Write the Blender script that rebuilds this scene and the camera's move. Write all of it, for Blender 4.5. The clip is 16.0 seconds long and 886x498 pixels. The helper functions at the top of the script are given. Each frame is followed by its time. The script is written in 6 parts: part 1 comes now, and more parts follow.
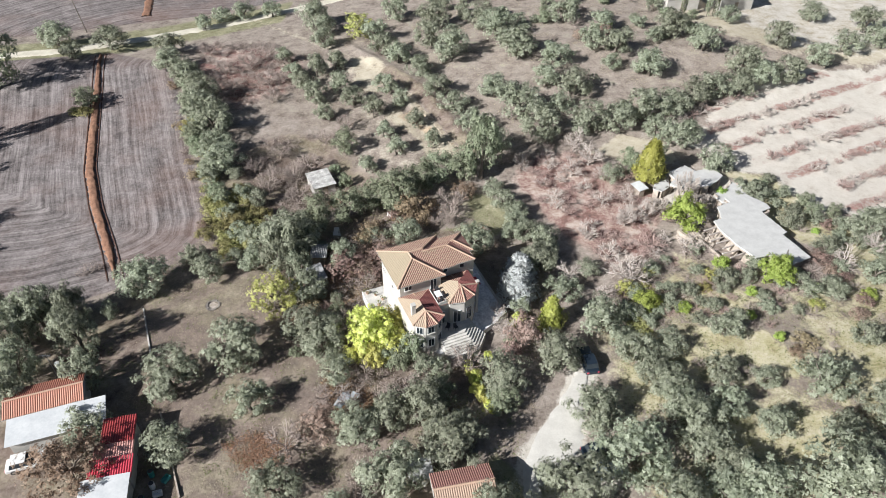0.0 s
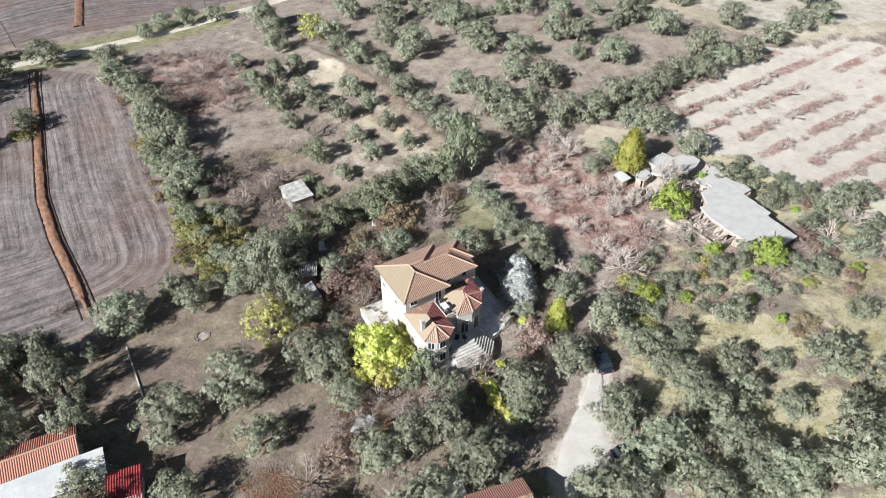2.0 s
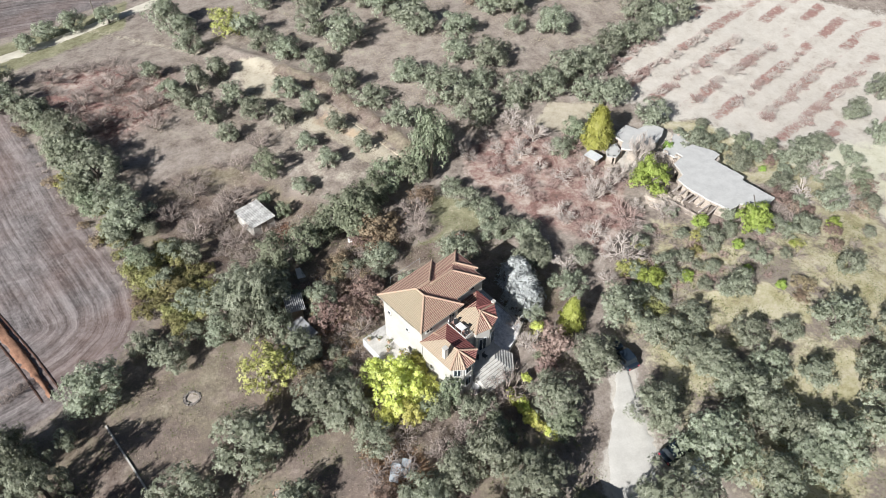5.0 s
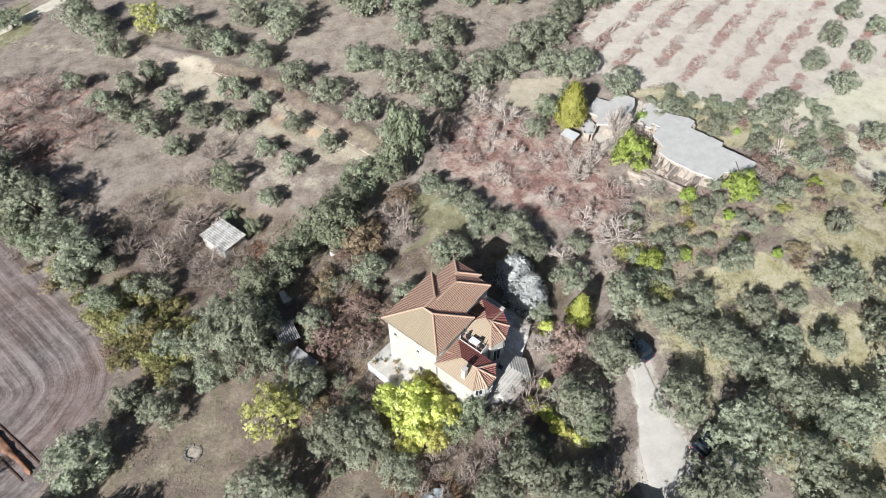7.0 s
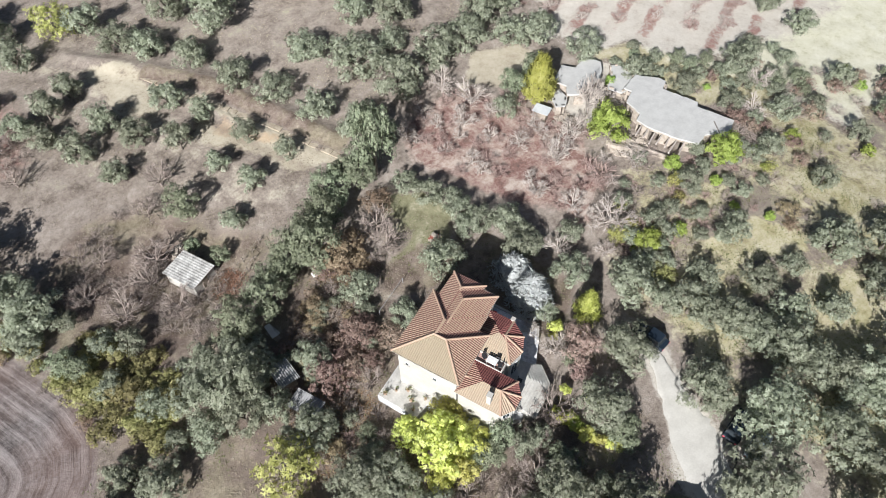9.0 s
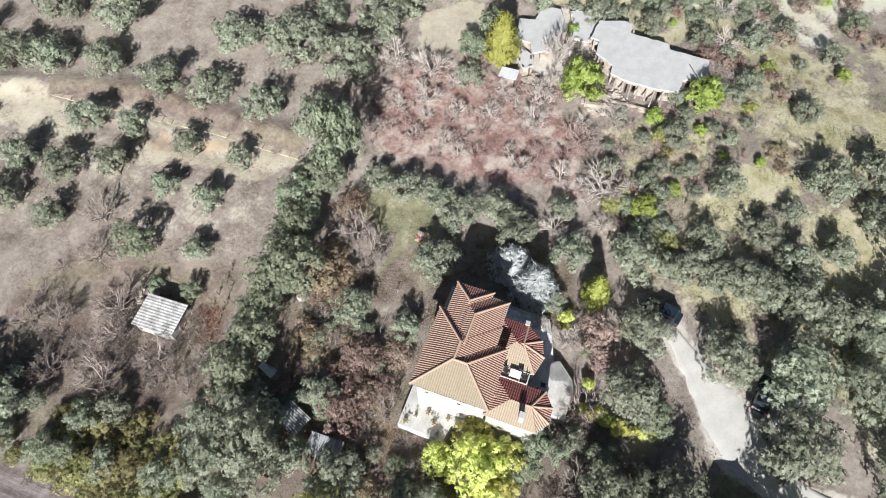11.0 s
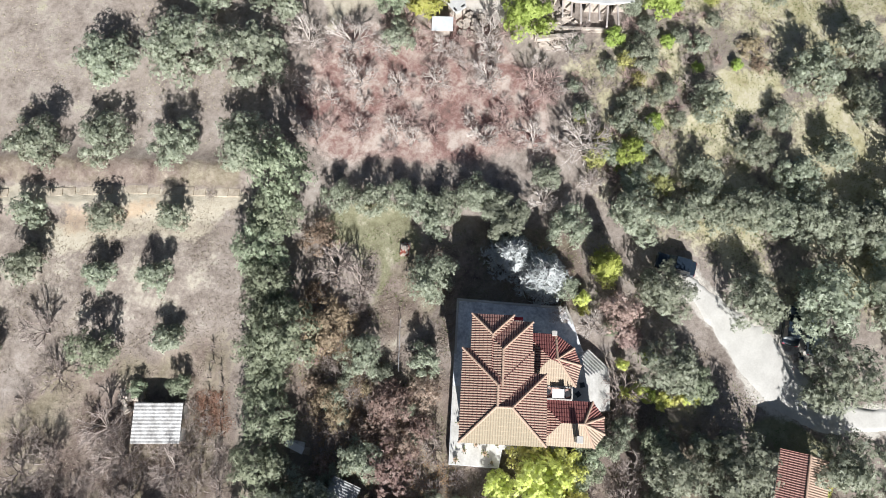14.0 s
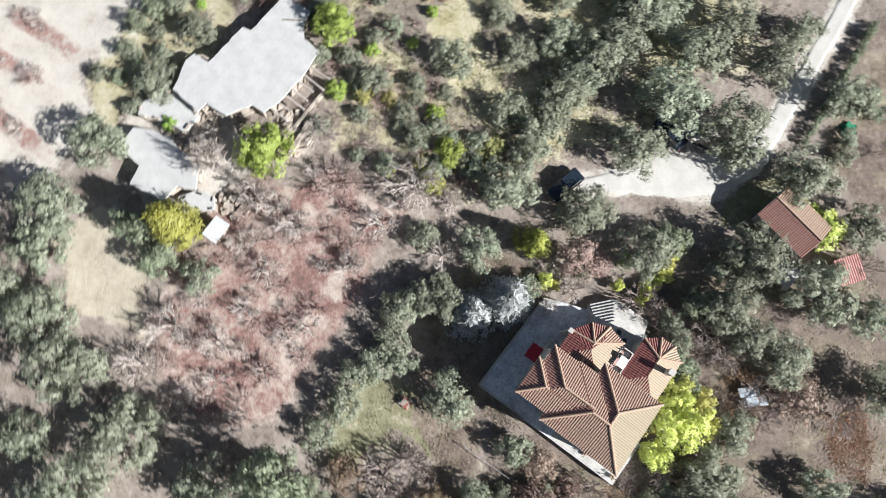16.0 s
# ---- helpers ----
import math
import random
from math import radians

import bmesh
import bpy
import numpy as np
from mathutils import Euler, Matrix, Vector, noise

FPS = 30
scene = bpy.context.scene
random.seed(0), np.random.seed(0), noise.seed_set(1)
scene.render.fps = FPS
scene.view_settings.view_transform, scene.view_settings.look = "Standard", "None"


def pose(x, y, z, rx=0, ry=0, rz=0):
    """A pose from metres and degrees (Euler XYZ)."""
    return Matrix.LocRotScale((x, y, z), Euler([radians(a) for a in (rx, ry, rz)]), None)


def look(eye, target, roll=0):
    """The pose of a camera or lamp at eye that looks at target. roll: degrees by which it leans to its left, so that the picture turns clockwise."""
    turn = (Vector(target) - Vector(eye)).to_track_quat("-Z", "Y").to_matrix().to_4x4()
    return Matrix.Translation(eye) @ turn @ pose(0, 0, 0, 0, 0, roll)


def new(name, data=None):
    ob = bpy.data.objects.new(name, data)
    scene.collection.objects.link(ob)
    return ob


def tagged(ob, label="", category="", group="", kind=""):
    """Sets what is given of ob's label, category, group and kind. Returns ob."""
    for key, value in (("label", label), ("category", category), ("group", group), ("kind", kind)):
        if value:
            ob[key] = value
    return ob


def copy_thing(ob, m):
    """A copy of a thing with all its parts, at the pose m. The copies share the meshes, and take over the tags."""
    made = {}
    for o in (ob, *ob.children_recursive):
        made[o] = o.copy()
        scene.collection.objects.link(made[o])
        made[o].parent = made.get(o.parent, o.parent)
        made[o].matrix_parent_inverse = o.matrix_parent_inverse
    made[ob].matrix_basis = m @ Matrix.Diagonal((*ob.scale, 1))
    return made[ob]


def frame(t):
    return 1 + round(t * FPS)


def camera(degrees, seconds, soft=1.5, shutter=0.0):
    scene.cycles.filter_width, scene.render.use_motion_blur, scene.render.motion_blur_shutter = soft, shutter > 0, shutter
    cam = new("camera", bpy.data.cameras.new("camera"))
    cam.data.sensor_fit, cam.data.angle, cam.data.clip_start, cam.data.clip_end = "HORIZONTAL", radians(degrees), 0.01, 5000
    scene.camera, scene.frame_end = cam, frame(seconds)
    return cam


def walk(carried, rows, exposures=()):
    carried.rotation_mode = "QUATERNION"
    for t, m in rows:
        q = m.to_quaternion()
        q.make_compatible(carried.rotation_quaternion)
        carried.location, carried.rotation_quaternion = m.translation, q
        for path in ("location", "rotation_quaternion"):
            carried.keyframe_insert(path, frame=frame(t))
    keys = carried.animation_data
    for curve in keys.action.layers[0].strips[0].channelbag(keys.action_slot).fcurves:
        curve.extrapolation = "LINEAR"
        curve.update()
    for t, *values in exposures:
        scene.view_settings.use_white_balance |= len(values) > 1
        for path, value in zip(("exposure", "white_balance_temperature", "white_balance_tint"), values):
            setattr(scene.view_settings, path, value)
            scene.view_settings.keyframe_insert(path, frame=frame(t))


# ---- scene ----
# ---------------------------------------------------------------- camera
cam = camera(67.58, 16.0, soft=0.92, shutter=0.2)
ROWS = [
    (0.0, 0.010, -0.003, 61.491, 50.409, -0.251, 0.523),
    (0.5, -1.797, 0.806, 61.596, 50.197, -0.245, -1.130),
    (1.0, -3.623, 1.704, 61.672, 49.986, -0.226, -2.753),
    (1.5, -5.450, 2.761, 61.802, 49.690, -0.184, -4.495),
    (2.0, -7.257, 3.920, 61.955, 49.410, -0.119, -6.290),
    (2.5, -9.124, 5.357, 62.127, 49.012, -0.103, -8.144),
    (3.0, -10.961, 6.927, 62.300, 48.574, -0.104, -10.005),
    (3.5, -12.711, 8.662, 62.500, 48.063, -0.099, -11.927),
    (4.0, -14.392, 10.506, 62.670, 47.499, -0.104, -13.883),
    (6.5, -20.652, 21.517, 63.838, 43.559, 0.195, -24.116),
    (7.0, -21.512, 24.198, 64.055, 42.532, 0.251, -26.342),
    (7.5, -22.187, 27.007, 64.304, 41.417, 0.290, -28.577),
    (8.0, -22.638, 29.915, 64.594, 40.186, 0.342, -30.885),
    (8.5, -22.903, 32.922, 64.889, 38.862, 0.377, -33.262),
    (9.0, -22.924, 35.990, 65.191, 37.440, 0.393, -35.701),
    (11.5, -19.289, 51.498, 66.299, 28.236, 0.482, -48.602),
    (12.0, -17.638, 54.653, 66.560, 25.920, 0.552, -51.587),
    (12.5, -15.676, 57.759, 66.876, 23.432, 0.590, -54.792),
    (13.0, -13.447, 60.643, 67.123, 20.854, 0.671, -57.476),
    (13.5, -10.990, 63.347, 67.335, 18.213, 0.781, -60.001),
    (14.0, -8.337, 65.840, 67.509, 15.508, 0.864, -62.711),
    (14.5, -5.347, 68.110, 67.678, 12.730, 0.942, -65.574),
    (15.0, -2.269, 70.361, 67.853, 9.957, 0.831, -73.889),
    (15.5, 1.963, 72.427, 68.243, 7.711, 0.727, -96.127),
    (16.0, 7.045, 73.732, 68.697, 10.108, 0.019, -119.636),
]
walk(cam, [(t, pose(x, y, z, rx, ry, rz)) for t, x, y, z, rx, ry, rz in ROWS],
     exposures=[(0.0, 0.69, 6420, 10), (8.0, 0.57, 6420, 10), (12.0, 0.74, 6330, 10), (16.0, 0.86, 6330, 10)])

# ---------------------------------------------------------------- light
SUN_EL, SUN_DIR = radians(31), (-0.815, -0.579)          # low winter sun
world = bpy.data.worlds.new("sky")
scene.world = world
world.use_nodes = True
wn = world.node_tree.nodes
sky = wn.new("ShaderNodeTexSky")
sky.sky_type, sky.sun_disc = "NISHITA", False
sky.sun_elevation = SUN_EL
sky.sun_rotation = math.atan2(SUN_DIR[0], SUN_DIR[1])
world.node_tree.links.new(sky.outputs[0], wn["Background"].inputs[0])
wn["Background"].inputs[1].default_value = 0.030
sun = new("sun", bpy.data.lights.new("sun", "SUN"))
sun.data.energy, sun.data.angle, sun.data.color = 5.0, radians(0.6), (1.0, 0.99, 0.962)
sun.matrix_world = look((SUN_DIR[0] * math.cos(SUN_EL) * 200, SUN_DIR[1] * math.cos(SUN_EL) * 200, math.sin(SUN_EL) * 200), (0, 0, 0))

# ---------------------------------------------------------------- materials
def nodes(name):
    m = bpy.data.materials.new(name)
    m.use_nodes = True
    return m, m.node_tree, m.node_tree.nodes["Principled BSDF"]


def add(tree, kind, **kw):
    n = tree.nodes.new(kind)
    for key, value in kw.items():
        n.inputs[key.replace("_", " ")].default_value = value
    return n


def noise_node(tree, scale, detail=4, coord="Object", rough=0.6):
    tc = tree.nodes.new("ShaderNodeTexCoord")
    n = add(tree, "ShaderNodeTexNoise", Scale=scale, Detail=detail, Roughness=rough)
    tree.links.new(tc.outputs[coord], n.inputs["Vector"])
    return n.outputs["Fac"]


def ramp(tree, fac, stops):
    r = tree.nodes.new("ShaderNodeValToRGB")
    el = r.color_ramp.elements
    while len(el) < len(stops):
        el.new(0.5)
    for e, (at, col) in zip(el, stops):
        e.position, e.color = at, (*col, 1)
    tree.links.new(fac, r.inputs[0])
    return r.outputs[0]


def value(tree, op, a, b):
    n = tree.nodes.new("ShaderNodeMath")
    n.operation = op
    for i, v in enumerate((a, b)):
        if isinstance(v, (int, float)):
            n.inputs[i].default_value = v
        else:
            tree.links.new(v, n.inputs[i])
    return n.outputs[0]


def mix(tree, fac, a, b, blend="MIX"):
    n = tree.nodes.new("ShaderNodeMix")
    n.data_type, n.blend_type = "RGBA", blend
    for i, v in ((0, fac), (6, a), (7, b)):
        if isinstance(v, tuple):
            n.inputs[i].default_value = (*v, 1)
        elif isinstance(v, (int, float)):
            n.inputs[i].default_value = v
        else:
            tree.links.new(v, n.inputs[i])
    return n.outputs[2]


def bump(tree, shader, height, strength=0.4, distance=0.05):
    n = add(tree, "ShaderNodeBump", Strength=strength, Distance=distance)
    tree.links.new(height, n.inputs["Height"])
    tree.links.new(n.outputs[0], shader.inputs["Normal"])


def surface(name, dark, light, big=0.6, small=9.0, rough=0.85, relief=0.3, metal=0.0, coord="Object"):
    """A weathered surface: stains at one scale, grain at another."""
    m, t, s = nodes(name)
    wide, fine = noise_node(t, big, 5, coord), noise_node(t, small, 4, coord)
    fac = value(t, "ADD", value(t, "MULTIPLY", wide, 0.65), value(t, "MULTIPLY", fine, 0.35))
    t.links.new(ramp(t, fac, [(0.33, dark), (0.66, light)]), s.inputs["Base Color"])
    s.inputs["Roughness"].default_value, s.inputs["Metallic"].default_value = rough, metal
    bump(t, s, fine, relief, 0.03)
    return m


def foliage(name, dark, mid, light, rough=0.55, leak=0.25):
    """Leaves: each leaf and each plant its own shade, some light passing through."""
    dark, light = (tuple(x + (y - x) * 0.45 for x, y in zip(c, mid)) for c in (dark, light))
    m, t, s = nodes(name)
    geo, info = t.nodes.new("ShaderNodeNewGeometry"), t.nodes.new("ShaderNodeObjectInfo")
    col = ramp(t, geo.outputs["Random Per Island"], [(0.0, dark), (0.5, mid), (1.0, light)])
    hsv = add(t, "ShaderNodeHueSaturation", Saturation=1.0)
    t.links.new(value(t, "ADD", value(t, "MULTIPLY", info.outputs["Random"], 0.35), 0.82), hsv.inputs["Value"])
    t.links.new(value(t, "ADD", value(t, "MULTIPLY", info.outputs["Random"], 0.04), 0.48), hsv.inputs["Hue"])
    t.links.new(col, hsv.inputs["Color"])
    t.links.new(hsv.outputs[0], s.inputs["Base Color"])
    s.inputs["Roughness"].default_value = rough
    s.inputs["Specular IOR Level"].default_value = 0.2
    tr = t.nodes.new("ShaderNodeBsdfTranslucent")
    t.links.new(hsv.outputs[0], tr.inputs[0])
    mx = add(t, "ShaderNodeMixShader", Fac=leak)
    t.links.new(s.outputs[0], mx.inputs[1])
    t.links.new(tr.outputs[0], mx.inputs[2])
    t.links.new(mx.outputs[0], t.nodes["Material Output"].inputs[0])
    return m


def plain(name, col, rough=0.5, metal=0.0):
    m, t, s = nodes(name)
    n = noise_node(t, 3.0, 4)
    t.links.new(ramp(t, n, [(0.3, tuple(c * 0.85 for c in col)), (0.7, col)]), s.inputs["Base Color"])
    s.inputs["Roughness"].default_value, s.inputs["Metallic"].default_value = rough, metal
    return m


M_OLIVE = foliage("olive leaves", (0.14, 0.16, 0.10), (0.345, 0.37, 0.275), (0.56, 0.58, 0.475), 0.6, 0.34)
M_DENSE = foliage("laurel leaves", (0.13, 0.155, 0.09), (0.285, 0.318, 0.215), (0.47, 0.50, 0.38), 0.62, 0.24)
M_LIME = foliage("lime leaves", (0.24, 0.33, 0.075), (0.40, 0.51, 0.13), (0.58, 0.66, 0.25), 0.55, 0.35)
M_YELLOW = foliage("yellow leaves", (0.56, 0.56, 0.14), (0.72, 0.73, 0.23), (0.85, 0.85, 0.48), 0.55, 0.38)
M_PALE = foliage("pale autumn leaves", (0.27, 0.27, 0.075), (0.46, 0.45, 0.16), (0.62, 0.60, 0.30))
M_BRAMBLE = foliage("bramble leaves", (0.18, 0.17, 0.065), (0.32, 0.305, 0.135), (0.46, 0.43, 0.23))
M_GOLD = foliage("golden sprays", (0.27, 0.29, 0.063), (0.46, 0.475, 0.125), (0.65, 0.65, 0.27), 0.55, 0.35)
M_RUSSET = foliage("russet leaves", (0.22, 0.148, 0.118), (0.37, 0.268, 0.22), (0.53, 0.44, 0.38))
M_PINK = foliage("pink brown twigs", (0.24, 0.165, 0.148), (0.38, 0.27, 0.242), (0.54, 0.42, 0.385))
M_ORANGE = foliage("dry orange leaves", (0.22, 0.16, 0.10), (0.36, 0.28, 0.19), (0.50, 0.41, 0.30))
M_SILVER = foliage("silver needles", (0.34, 0.36, 0.355), (0.58, 0.60, 0.60), (0.78, 0.80, 0.80))
M_BARK = surface("grey bark", (0.10, 0.085, 0.07), (0.24, 0.21, 0.18), 1.2, 14)
M_TWIG = surface("bare twigs", (0.22, 0.175, 0.155), (0.46, 0.39, 0.355), 0.8, 6)
M_OLDSTONE = surface("dark old stone", (0.13, 0.115, 0.105), (0.30, 0.27, 0.245), 1.5, 8)
M_TWIGRED = surface("russet twigs", (0.26, 0.18, 0.16), (0.48, 0.36, 0.33), 0.8, 6)
M_GREYSHEET = surface("grey weathered sheet", (0.22, 0.22, 0.225), (0.42, 0.42, 0.43), 0.8, 4, 0.6, 0.15)
M_TWIGPALE = surface("pale dead wood", (0.34, 0.29, 0.26), (0.60, 0.54, 0.50), 0.8, 6)
M_RENDER = surface("white render", (0.42, 0.398, 0.366), (0.565, 0.545, 0.513), 0.5, 8, 0.9, 0.15)
M_PAVING = surface("stained terrace paving", (0.40, 0.41, 0.44), (0.88, 0.88, 0.89), 0.9, 3.6, 0.9, 0.2)
M_LIMESTONE = surface("pale limestone paving", (0.40, 0.385, 0.355), (0.66, 0.64, 0.605), 0.7, 5, 0.9, 0.2)
M_CONCRETE = surface("bleached concrete roof", (0.44, 0.435, 0.428), (0.575, 0.57, 0.557), 0.7, 4, 0.9, 0.2)
M_RUBBLE = surface("stone rubble", (0.26, 0.22, 0.18), (0.55, 0.48, 0.42), 1.5, 8)
M_SHEET = surface("weathered corrugated sheet", (0.24, 0.225, 0.215), (0.80, 0.785, 0.76), 1.3, 5, 0.55, 0.15, 0.1)
M_REDSHEET = surface("red metal sheet", (0.40, 0.035, 0.06), (0.56, 0.065, 0.095), 0.7, 4, 0.5, 0.1)
M_WHITEPAINT = surface("white painted metal", (0.68, 0.68, 0.68), (0.84, 0.84, 0.84), 1, 6, 0.5, 0.1)
M_PALESHEET = surface("blue white painted sheet", (0.52, 0.58, 0.64), (0.74, 0.78, 0.82), 1.0, 6, 0.5, 0.1)
M_WOOD = surface("grey timber", (0.20, 0.16, 0.12), (0.42, 0.36, 0.29), 1.0, 12)
M_GLASS = plain("dark window glass", (0.035, 0.045, 0.055), 0.08)
M_FRAME = plain("window frame paint", (0.72, 0.73, 0.74), 0.5)
M_TYRE = plain("tyre rubber", (0.03, 0.03, 0.03), 0.9)
M_STEEL = plain("bare steel", (0.45, 0.45, 0.46), 0.4, 0.8)
M_BLACKCAR = plain("dark blue car paint", (0.020, 0.030, 0.045), 0.25)
M_GREYCAR = plain("silver blue car paint", (0.45, 0.52, 0.60), 0.3, 0.3)
M_PLASTICWHITE = plain("white plastic", (0.80, 0.80, 0.80), 0.4)
M_GREENNET = plain("green shade netting", (0.02, 0.22, 0.12), 0.8)
M_REDCLOTH = plain("red awning fabric", (0.45, 0.03, 0.05), 0.9)


def tile_material(name, pan, shade_red, bleached):
    """Barrel tiles: darker pan tiles between cover tiles; sunward slopes are painted tan, those turned away red."""
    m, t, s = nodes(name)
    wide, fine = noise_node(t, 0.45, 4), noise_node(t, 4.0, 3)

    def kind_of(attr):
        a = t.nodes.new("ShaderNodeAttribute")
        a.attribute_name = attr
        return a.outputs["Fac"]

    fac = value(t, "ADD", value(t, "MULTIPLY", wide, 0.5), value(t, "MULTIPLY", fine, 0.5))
    # lit slopes painted tan, shaded ones red, by the slope's side alone
    old = ramp(t, kind_of("sun_side"), [(0.12, (0, 0, 0)), (0.80, (1, 1, 1))])
    sunk = ramp(t, kind_of("sun_side"), [(0.55, (0, 0, 0)), (0.95, (1, 1, 1))])
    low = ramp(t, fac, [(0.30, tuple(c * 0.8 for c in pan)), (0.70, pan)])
    red = ramp(t, fac, [(0.30, tuple(c * 0.8 for c in shade_red)), (0.70, shade_red)])
    # bleached: tan given to the slopes painted as sunlit
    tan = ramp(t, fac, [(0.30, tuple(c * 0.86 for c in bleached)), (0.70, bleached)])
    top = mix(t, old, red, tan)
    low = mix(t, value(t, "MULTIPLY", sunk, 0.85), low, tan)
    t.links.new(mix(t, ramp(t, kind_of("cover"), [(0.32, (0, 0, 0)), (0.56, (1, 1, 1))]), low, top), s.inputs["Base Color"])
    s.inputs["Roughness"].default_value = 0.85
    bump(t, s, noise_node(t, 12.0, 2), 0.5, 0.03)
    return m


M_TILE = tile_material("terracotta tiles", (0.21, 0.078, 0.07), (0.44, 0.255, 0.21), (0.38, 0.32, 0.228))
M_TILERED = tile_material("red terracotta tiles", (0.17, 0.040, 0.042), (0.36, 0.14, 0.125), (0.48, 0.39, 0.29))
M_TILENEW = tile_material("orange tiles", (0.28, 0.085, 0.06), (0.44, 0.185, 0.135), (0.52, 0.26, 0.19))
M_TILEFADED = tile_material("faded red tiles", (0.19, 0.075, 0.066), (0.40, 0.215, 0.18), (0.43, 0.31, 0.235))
M_RIDGE = surface("mortared ridge tiles", (0.40, 0.26, 0.19), (0.58, 0.43, 0.33), 1.0, 6)


def ground_material():
    """Dry grass and soil, with the kinds of ground laid over one another by the zone values of the sheet."""
    m, t, s = nodes("ground soil and dry grass")
    wide, mid, fine = noise_node(t, 0.045, 5), noise_node(t, 0.42, 7, "Object", 0.68), noise_node(t, 2.3, 6, "Object", 0.72)
    grain = noise_node(t, 11.0, 3)

    def zone(name):
        a = t.nodes.new("ShaderNodeAttribute")
        a.attribute_name = name
        return a.outputs["Fac"]

    def edged(name, push=0.55):
        """The zone's value, its rim broken by the grain of the ground."""
        v = value(t, "ADD", zone(name), value(t, "MULTIPLY", value(t, "SUBTRACT", mid, 0.5), push * 2))
        v = value(t, "ADD", v, value(t, "MULTIPLY", value(t, "SUBTRACT", fine, 0.5), push))
        r = ramp(t, v, [(0.38, (0, 0, 0)), (0.62, (1, 1, 1))])
        return r

    both = value(t, "ADD", value(t, "MULTIPLY", mid, 0.52), value(t, "ADD", value(t, "MULTIPLY", fine, 0.32), value(t, "MULTIPLY", grain, 0.16)))
    base = ramp(t, both, [(0.38, (0.135, 0.11, 0.094)), (0.46, (0.25, 0.209, 0.18)), (0.54, (0.335, 0.288, 0.254)), (0.64, (0.45, 0.40, 0.356))])
    greenish = ramp(t, both, [(0.38, (0.15, 0.142, 0.082)), (0.52, (0.27, 0.26, 0.165)), (0.66, (0.42, 0.395, 0.28))])
    col = mix(t, edged("green"), base, greenish)
    straw = ramp(t, both, [(0.36, (0.32, 0.27, 0.205)), (0.50, (0.455, 0.405, 0.32)), (0.66, (0.55, 0.505, 0.41))])
    col = mix(t, edged("straw"), col, straw)
    meadow = ramp(t, both, [(0.38, (0.24, 0.215, 0.105)), (0.47, (0.40, 0.365, 0.225)), (0.55, (0.50, 0.455, 0.325)), (0.64, (0.60, 0.555, 0.44))])
    col = mix(t, edged("meadow", 0.8), col, meadow)
    ochre = ramp(t, both, [(0.38, (0.28, 0.19, 0.12)), (0.52, (0.42, 0.31, 0.21)), (0.64, (0.53, 0.43, 0.32))])
    col = mix(t, edged("ochre"), col, ochre)
    soil = ramp(t, both, [(0.38, (0.085, 0.061, 0.052)), (0.46, (0.17, 0.130, 0.110)), (0.54, (0.25, 0.20, 0.170)), (0.64, (0.375, 0.316, 0.27))])
    moss = ramp(t, both, [(0.38, (0.14, 0.12, 0.078)), (0.50, (0.265, 0.232, 0.165)), (0.64, (0.44, 0.39, 0.30))])
    patches = ramp(t, noise_node(t, 0.17, 5, "Object", 0.7), [(0.46, (0, 0, 0)), (0.60, (0.75, 0.75, 0.75))])
    soil = mix(t, patches, soil, moss)
    col = mix(t, edged("soil"), col, soil)
    litter = ramp(t, both, [(0.38, (0.145, 0.068, 0.060)), (0.46, (0.245, 0.138, 0.122)), (0.53, (0.35, 0.262, 0.228)), (0.64, (0.53, 0.45, 0.39))])
    trodden = ramp(t, both, [(0.38, (0.36, 0.28, 0.24)), (0.50, (0.52, 0.44, 0.385)), (0.64, (0.62, 0.55, 0.49))])
    litter = mix(t, ramp(t, noise_node(t, 0.30, 7, "Object", 0.72), [(0.50, (0, 0, 0)), (0.58, (0.70, 0.70, 0.70))]), litter, trodden)
    col = mix(t, edged("litter"), col, litter)
    chalk = ramp(t, both, [(0.36, (0.40, 0.346, 0.298)), (0.47, (0.528, 0.487, 0.433)), (0.64, (0.618, 0.582, 0.53))])
    col = mix(t, edged("chalk"), col, chalk)
    bleached = ramp(t, both, [(0.38, (0.44, 0.42, 0.29)), (0.47, (0.58, 0.56, 0.44)), (0.64, (0.68, 0.66, 0.56))])
    col = mix(t, edged("bleached", 0.6), col, bleached)
    red = ramp(t, both, [(0.38, (0.185, 0.088, 0.078)), (0.54, (0.30, 0.17, 0.148)), (0.66, (0.52, 0.42, 0.37))])
    col = mix(t, edged("redrow"), col, red)
    fur = zone("furrow")
    comb = t.nodes.new("ShaderNodeCombineXYZ")
    t.links.new(fur, comb.inputs[0])
    t.links.new(value(t, "MULTIPLY", zone("along"), 0.035), comb.inputs[1])
    lines = add(t, "ShaderNodeTexNoise", Scale=1.1, Detail=6, Roughness=0.8)
    t.links.new(comb.outputs[0], lines.inputs["Vector"])
    rows = value(t, "ADD", value(t, "MULTIPLY", lines.outputs["Fac"], 0.52), value(t, "ADD", value(t, "MULTIPLY", fine, 0.22), value(t, "MULTIPLY", mid, 0.26)))
    plough = ramp(t, rows, [(0.42, (0.092, 0.080, 0.078)), (0.50, (0.20, 0.176, 0.173)), (0.58, (0.335, 0.30, 0.294))])
    plough = mix(t, value(t, "MULTIPLY", ramp(t, wide, [(0.45, (0, 0, 0)), (0.7, (1, 1, 1))]), 0.45), plough, (0.26, 0.15, 0.115))
    col = mix(t, edged("field", 0.25), col, plough)
    t.links.new(col, s.inputs["Base Color"])
    s.inputs["Roughness"].default_value = 0.95
